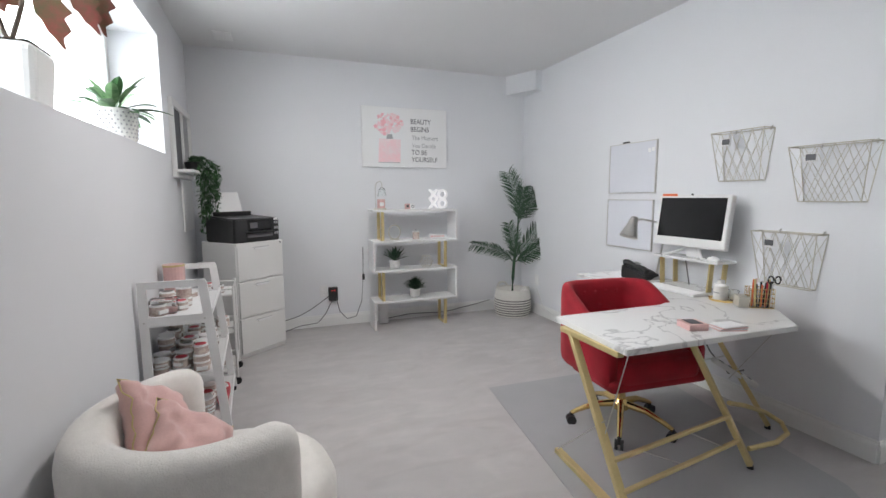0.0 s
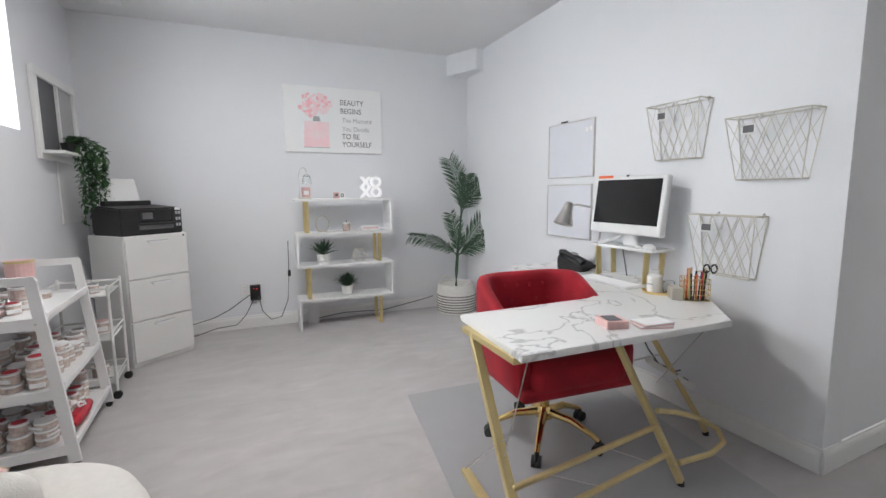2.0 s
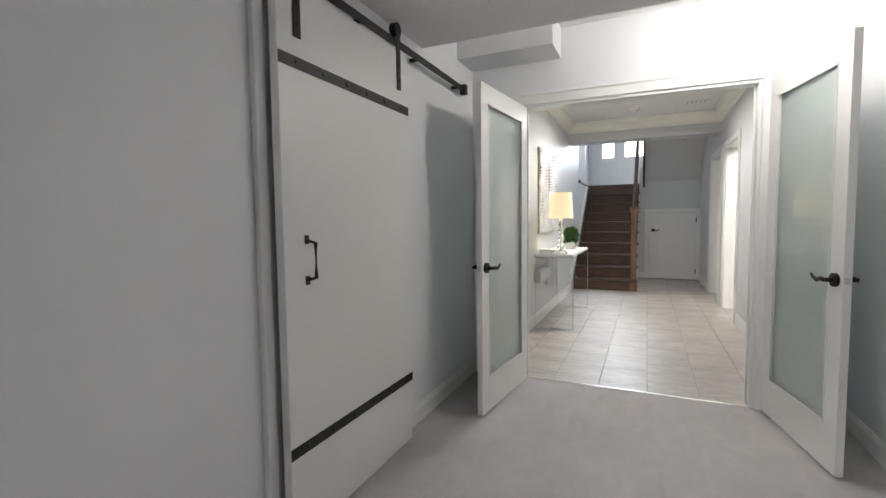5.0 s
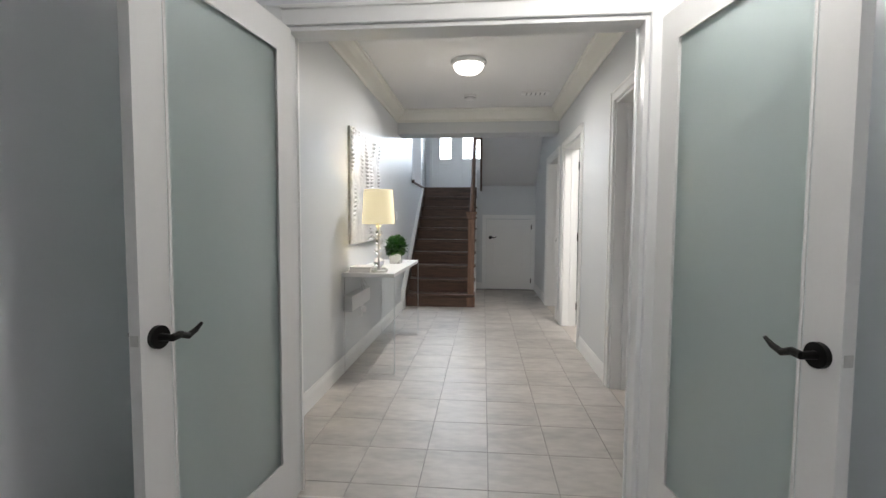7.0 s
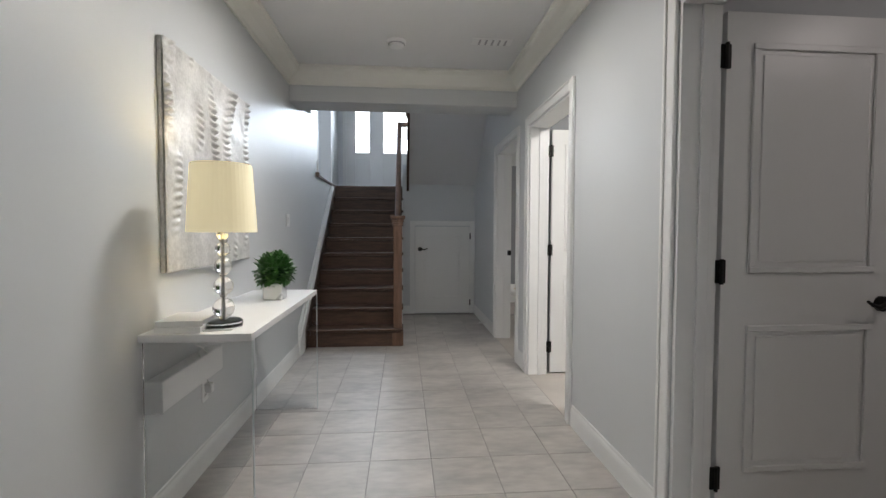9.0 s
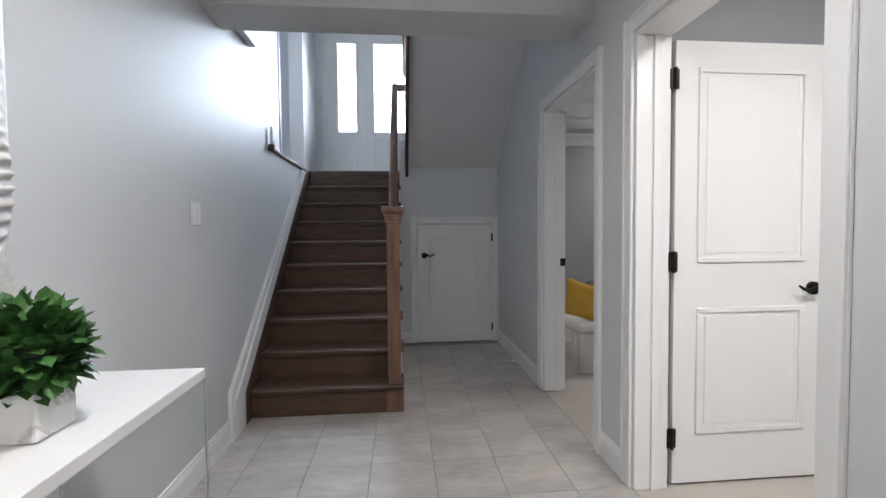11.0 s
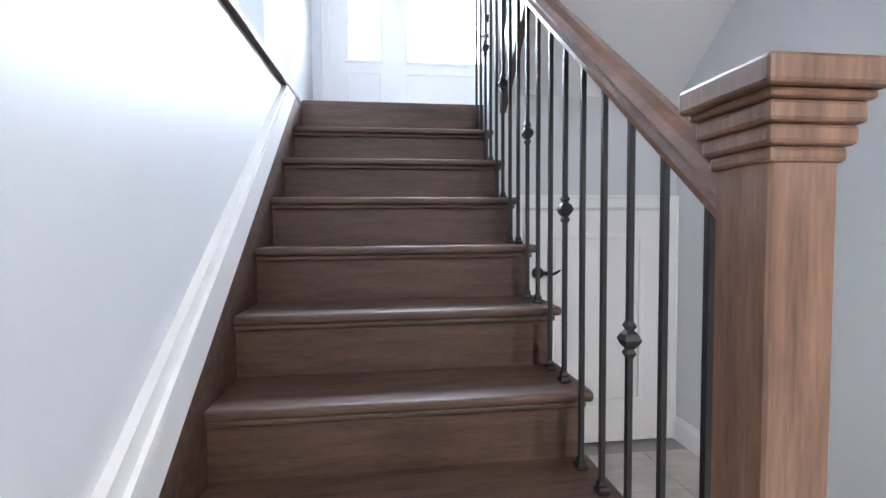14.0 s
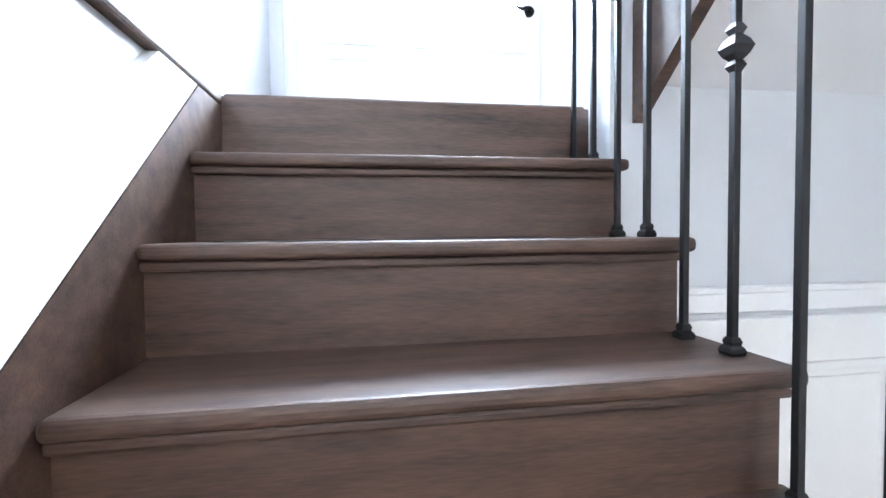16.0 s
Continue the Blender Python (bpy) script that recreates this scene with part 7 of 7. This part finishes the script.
for j in range(ny):
    for i in range(nx):
        bm.faces.new((grid[j][i], grid[j][i + 1], grid[j + 1][i + 1], grid[j + 1][i]))
part("comforter", bm, M["quilt"], bed, "tufted grey satin comforter hanging over the sides", smooth=True)
cushion("bed_pillow", "white pillow against the headboard", pose(11.95, -3.52, 0.80, -22, 0, 0), 0.62, 0.40, 0.16, M["sheet"], None)
cushion("bed_pillow", "white pillow against the headboard", pose(12.60, -3.52, 0.80, -22, 0, 0), 0.62, 0.40, 0.16, M["sheet"], None)
cushion("accent_pillow", "mustard yellow accent pillow on the bed", pose(12.12, -3.34, 0.78, -28, 6, -10), 0.40, 0.36, 0.14, M["mustard"], None)
M["stripe"] = material("swirl_print_fabric", (0.74, 0.73, 0.70), 0.8, vary=0.02, scale=8, fine=200, bump=0.1)
sn, sl = M["stripe"].node_tree.nodes, M["stripe"].node_tree.links
wave = sn.new("ShaderNodeTexWave")
wave.inputs["Scale"].default_value, wave.inputs["Distortion"].default_value = 4.0, 5.0
cr = sn.new("ShaderNodeValToRGB")
cr.color_ramp.elements[0].position, cr.color_ramp.elements[0].color = 0.42, (0.06, 0.06, 0.065, 1)
cr.color_ramp.elements[1].position, cr.color_ramp.elements[1].color = 0.5, (0.74, 0.73, 0.70, 1)
sl.new(next(n for n in sn if n.bl_idname == "ShaderNodeTexCoord").outputs["Object"], wave.inputs[0])
sl.new(wave.outputs[0], cr.inputs[0])
sl.new(cr.outputs[0], sn["Principled BSDF"].inputs["Base Color"])
cushion("accent_pillow", "white pillow with black swirling print", pose(12.02, -3.06, 0.735, -42, 4, -14), 0.46, 0.36, 0.14, M["stripe"], None)

night = thing("nightstand", "dark wooden nightstand beside the bed", "nightstand", pose(13.14, -3.55, 0))
part("body", box(-0.2, 0.2, -0.2, 0.2, 0.05, 0.56, 0.006), M["darkwood"], night)
part("top", box(-0.21, 0.21, -0.21, 0.21, 0.56, 0.585, 0.004), M["darkwood"], night)
part("drawer", box(-0.18, 0.18, 0.2, 0.212, 0.32, 0.53, 0.004), M["darkwood"], night)
for x in (-0.17, 0.17):
    for y in (-0.17, 0.17):
        part("leg", cyl((x, y, 0), (x, y, 0.05), 0.018, seg=10), M["darkwood"], night)
bl = thing("bedside_lamp", "slim chrome lamp with a dark grey drum shade", "lamp", pose(13.10, -3.52, 0.585))
part("base", lathe([(0, 0), (0.065, 0), (0.065, 0.012), (0.015, 0.022), (0, 0.022)], 24), M["chrome"], bl)
part("column", cyl((0, 0, 0.02), (0, 0, 0.60), 0.012, seg=14), M["chrome"], bl)
shd = part("shade", lathe([(0.130, 0.68), (0.152, 0.465), (0.148, 0.465), (0.126, 0.68)], 40), M["greyshade"], bl, "dark grey fabric shade")
part("finial", lathe([(0, 0.66), (0.012, 0.69), (0, 0.71)], 10), M["chrome"], bl)
lamp("bedside_lamp_light", "POINT", pose(13.10, -3.52, 1.12), 7, 0.04, color=(1.0, 0.9, 0.75))
np_ = thing("small_plant", "small round green plant on the nightstand", "plant", pose(13.22, -3.34, 0.585))
part("pot", lathe([(0, 0), (0.03, 0), (0.035, 0.05), (0, 0.045)], 14), M["ceramic"], np_)
bm = bmesh.new()
for i in range(80):
    d = Vector((random.gauss(0, 1), random.gauss(0, 1), abs(random.gauss(0, 1)))).normalized()
    leaf_mesh(bm, Vector((0, 0, 0.05)) + d * 0.02, Vector((0, 0, 0.05)) + d * 0.075, 0.01, 0.005, 2)
part("foliage", bm, M["leaf"], np_)

bench = thing("bench", "white padded bench on a chrome frame", "bench", pose(11.0, -1.38, 0))
part("seat", box(-0.03, 1.25, -0.27, 0.27, 0.375, 0.47, 0.035, 3), M["bench"], bench, smooth=True)
part("leg_frame", tube([(0.05, -0.12, 0.375), (0.05, -0.12, 0.015), (0.05, 0.24, 0.015), (0.05, 0.24, 0.375)], 0.014, 8), M["chrome"], bench, "chrome U-shaped leg")
part("leg_frame", tube([(1.10, -0.12, 0.375), (1.10, -0.12, 0.015), (1.10, 0.24, 0.015), (1.10, 0.24, 0.375)], 0.014, 8), M["chrome"], bench, "chrome U-shaped leg")
cushion("bench_pillow", "mustard yellow pillow leaning on the bench", pose(11.10, -1.21, 0.645, -14, -12, 50), 0.36, 0.36, 0.12, M["mustard"], None)

bw = thing("window_2", "small white bedroom window with a brown blind", "window", pose(13.4, -0.87, 0, 0, 0, -90))
bw["kind"] = "structure"
for a, b, c, d in ((1.60, 1.67, 1.68, 2.53), (2.38, 2.45, 1.68, 2.53), (1.67, 2.38, 1.68, 1.75), (1.67, 2.38, 2.46, 2.53)):
    part("casing", box(a, b, -0.018, 0.0, c, d, 0.004), M["trim"], bw)
part("window_sash", wall_mesh(0.71, 1.75, 2.46, 0.03, [(0.05, 0.66, 1.8, 2.41)]), M["trim"], bw, "", pose(1.67, 0.2, 0))
wp = part("pane", box(1.72, 2.33, 0.212, 0.218, 1.8, 2.41), M["clear"], bw)
wp.visible_shadow = False
M["blind"] = material("brown_blind", (0.10, 0.055, 0.035), 0.7, vary=0.2, scale=10, fine=100, bump=0.1)
blind = thing("window_blind", "half raised brown slatted blind", "blind", pose(13.4, -0.87, 0, 0, 0, -90))
for i, zz in enumerate((2.44, 2.41, 2.38, 2.32, 2.29)):
    part("slat", box(1.68, 2.37, 0.05, 0.10, zz - 0.010, zz + 0.010, 0.003), M["blind"], blind)
structure("backdrop_bedroom", box(14.3, 14.35, -4.4, -2.4, 0.8, 3.2), M["sky"], "bright sky beyond the bedroom window", "sky")
bp_ = thing("wave_print", "black and white wave canvas print", "picture", pose(13.4, -3.8, 0, 0, 0, 180))
part("canvas", box(0.55, 1.35, -0.03, -0.001, 1.40, 1.98, 0.003), M["paper"], bp_)
random.seed(2)
for i in range(9):
    z0 = 1.33 + i * 0.03
    part("wave_line", tube([(0.57 + 0.05 * k, -0.031, z0 + 0.1 + 0.035 * math.sin(k * 0.7 + i * 0.5) * (1 - k / 14)) for k in range(13)], [0.001 + 0.004 * abs(math.sin(k * 0.5 + i)) for k in range(13)], 5), M["ink"], bp_)
for p, q in (((13.4, -0.87), (13.4, -3.8)), ((13.4, -3.8), (9.42, -3.8))):
    bm = bmesh.new()
    strip(bm, p, q, CROWN, 2.60 - 0.158)
    structure("crown_moulding", bm, M["trim"], "white crown moulding in the bedroom", "moulding")
    baseboard(p, q, 1.1)
bm = bmesh.new()
for i in range(7):
    add_box(bm, 9.45 + i * 0.61, 9.462 + i * 0.61, -3.8, -0.88, 2.595, 2.601)
for i in range(5):
    add_box(bm, 9.45, 13.4, -1.23 - i * 0.61, -1.218 - i * 0.61, 2.5955, 2.6005)
structure("ceiling_grid", bm, M["metalwhite"], "white metal grid of the drop ceiling", "ceiling")
for bx, by in ((11.04, -1.75), (12.85, -2.93), (11.0, -3.1)):
    t = thing("recessed_light", "small round recessed ceiling light", "ceiling light", pose(bx, by, 2.588), "recessed lights")
    part("trim_ring", lathe([(0.075, 0), (0.075, -0.006), (0.055, -0.008), (0.05, 0)], 24), M["white"], t)
    part("lens", lathe([(0, -0.004), (0.052, -0.004)], 20), M["dome"], t, "glowing lens")

# side room seen through door_2 is plain and bright; strip of tile edge at the carpet
structure("threshold", box(5.600, 5.614, FR_Y0, FR_Y1, -0.003, 0.004, 0.002), M["steel"], "thin metal strip between carpet and tile", "threshold")

# ---- hall floor tiles, last ----
GAP = 0.004
ys = [0.231 + TY * k for k in range(-3, 5)]
xs = [7.55 + TX * k for k in range(-6, 14)]
shared = {}
for a, b in zip(xs, xs[1:]):
    for c, d in zip(ys, ys[1:]):
        x0, x1 = max(a, 5.616) + GAP / 4, min(b, 12.39) - GAP / 4
        y0, y1 = max(c, HR) + GAP / 2, min(d, HL - 0.001) - GAP / 2
        if x1 - x0 < 0.03 or y1 - y0 < 0.03:
            continue
        key = (round(x1 - x0, 3), round(y1 - y0, 3))
        if key not in shared:
            bm = box(-(x1 - x0) / 2, (x1 - x0) / 2, -(y1 - y0) / 2, (y1 - y0) / 2, -0.008, 0.0, 0.0015, 1)
            me = bpy.data.meshes.new("tile")
            bm.to_mesh(me)
            bm.free()
            me.materials.append(M["tile"])
            shared[key] = me
        ob = new("tile", shared[key])
        ob.parent = floor_hall
        ob.location = ((x0 + x1) / 2, (y0 + y1) / 2, 0.0)
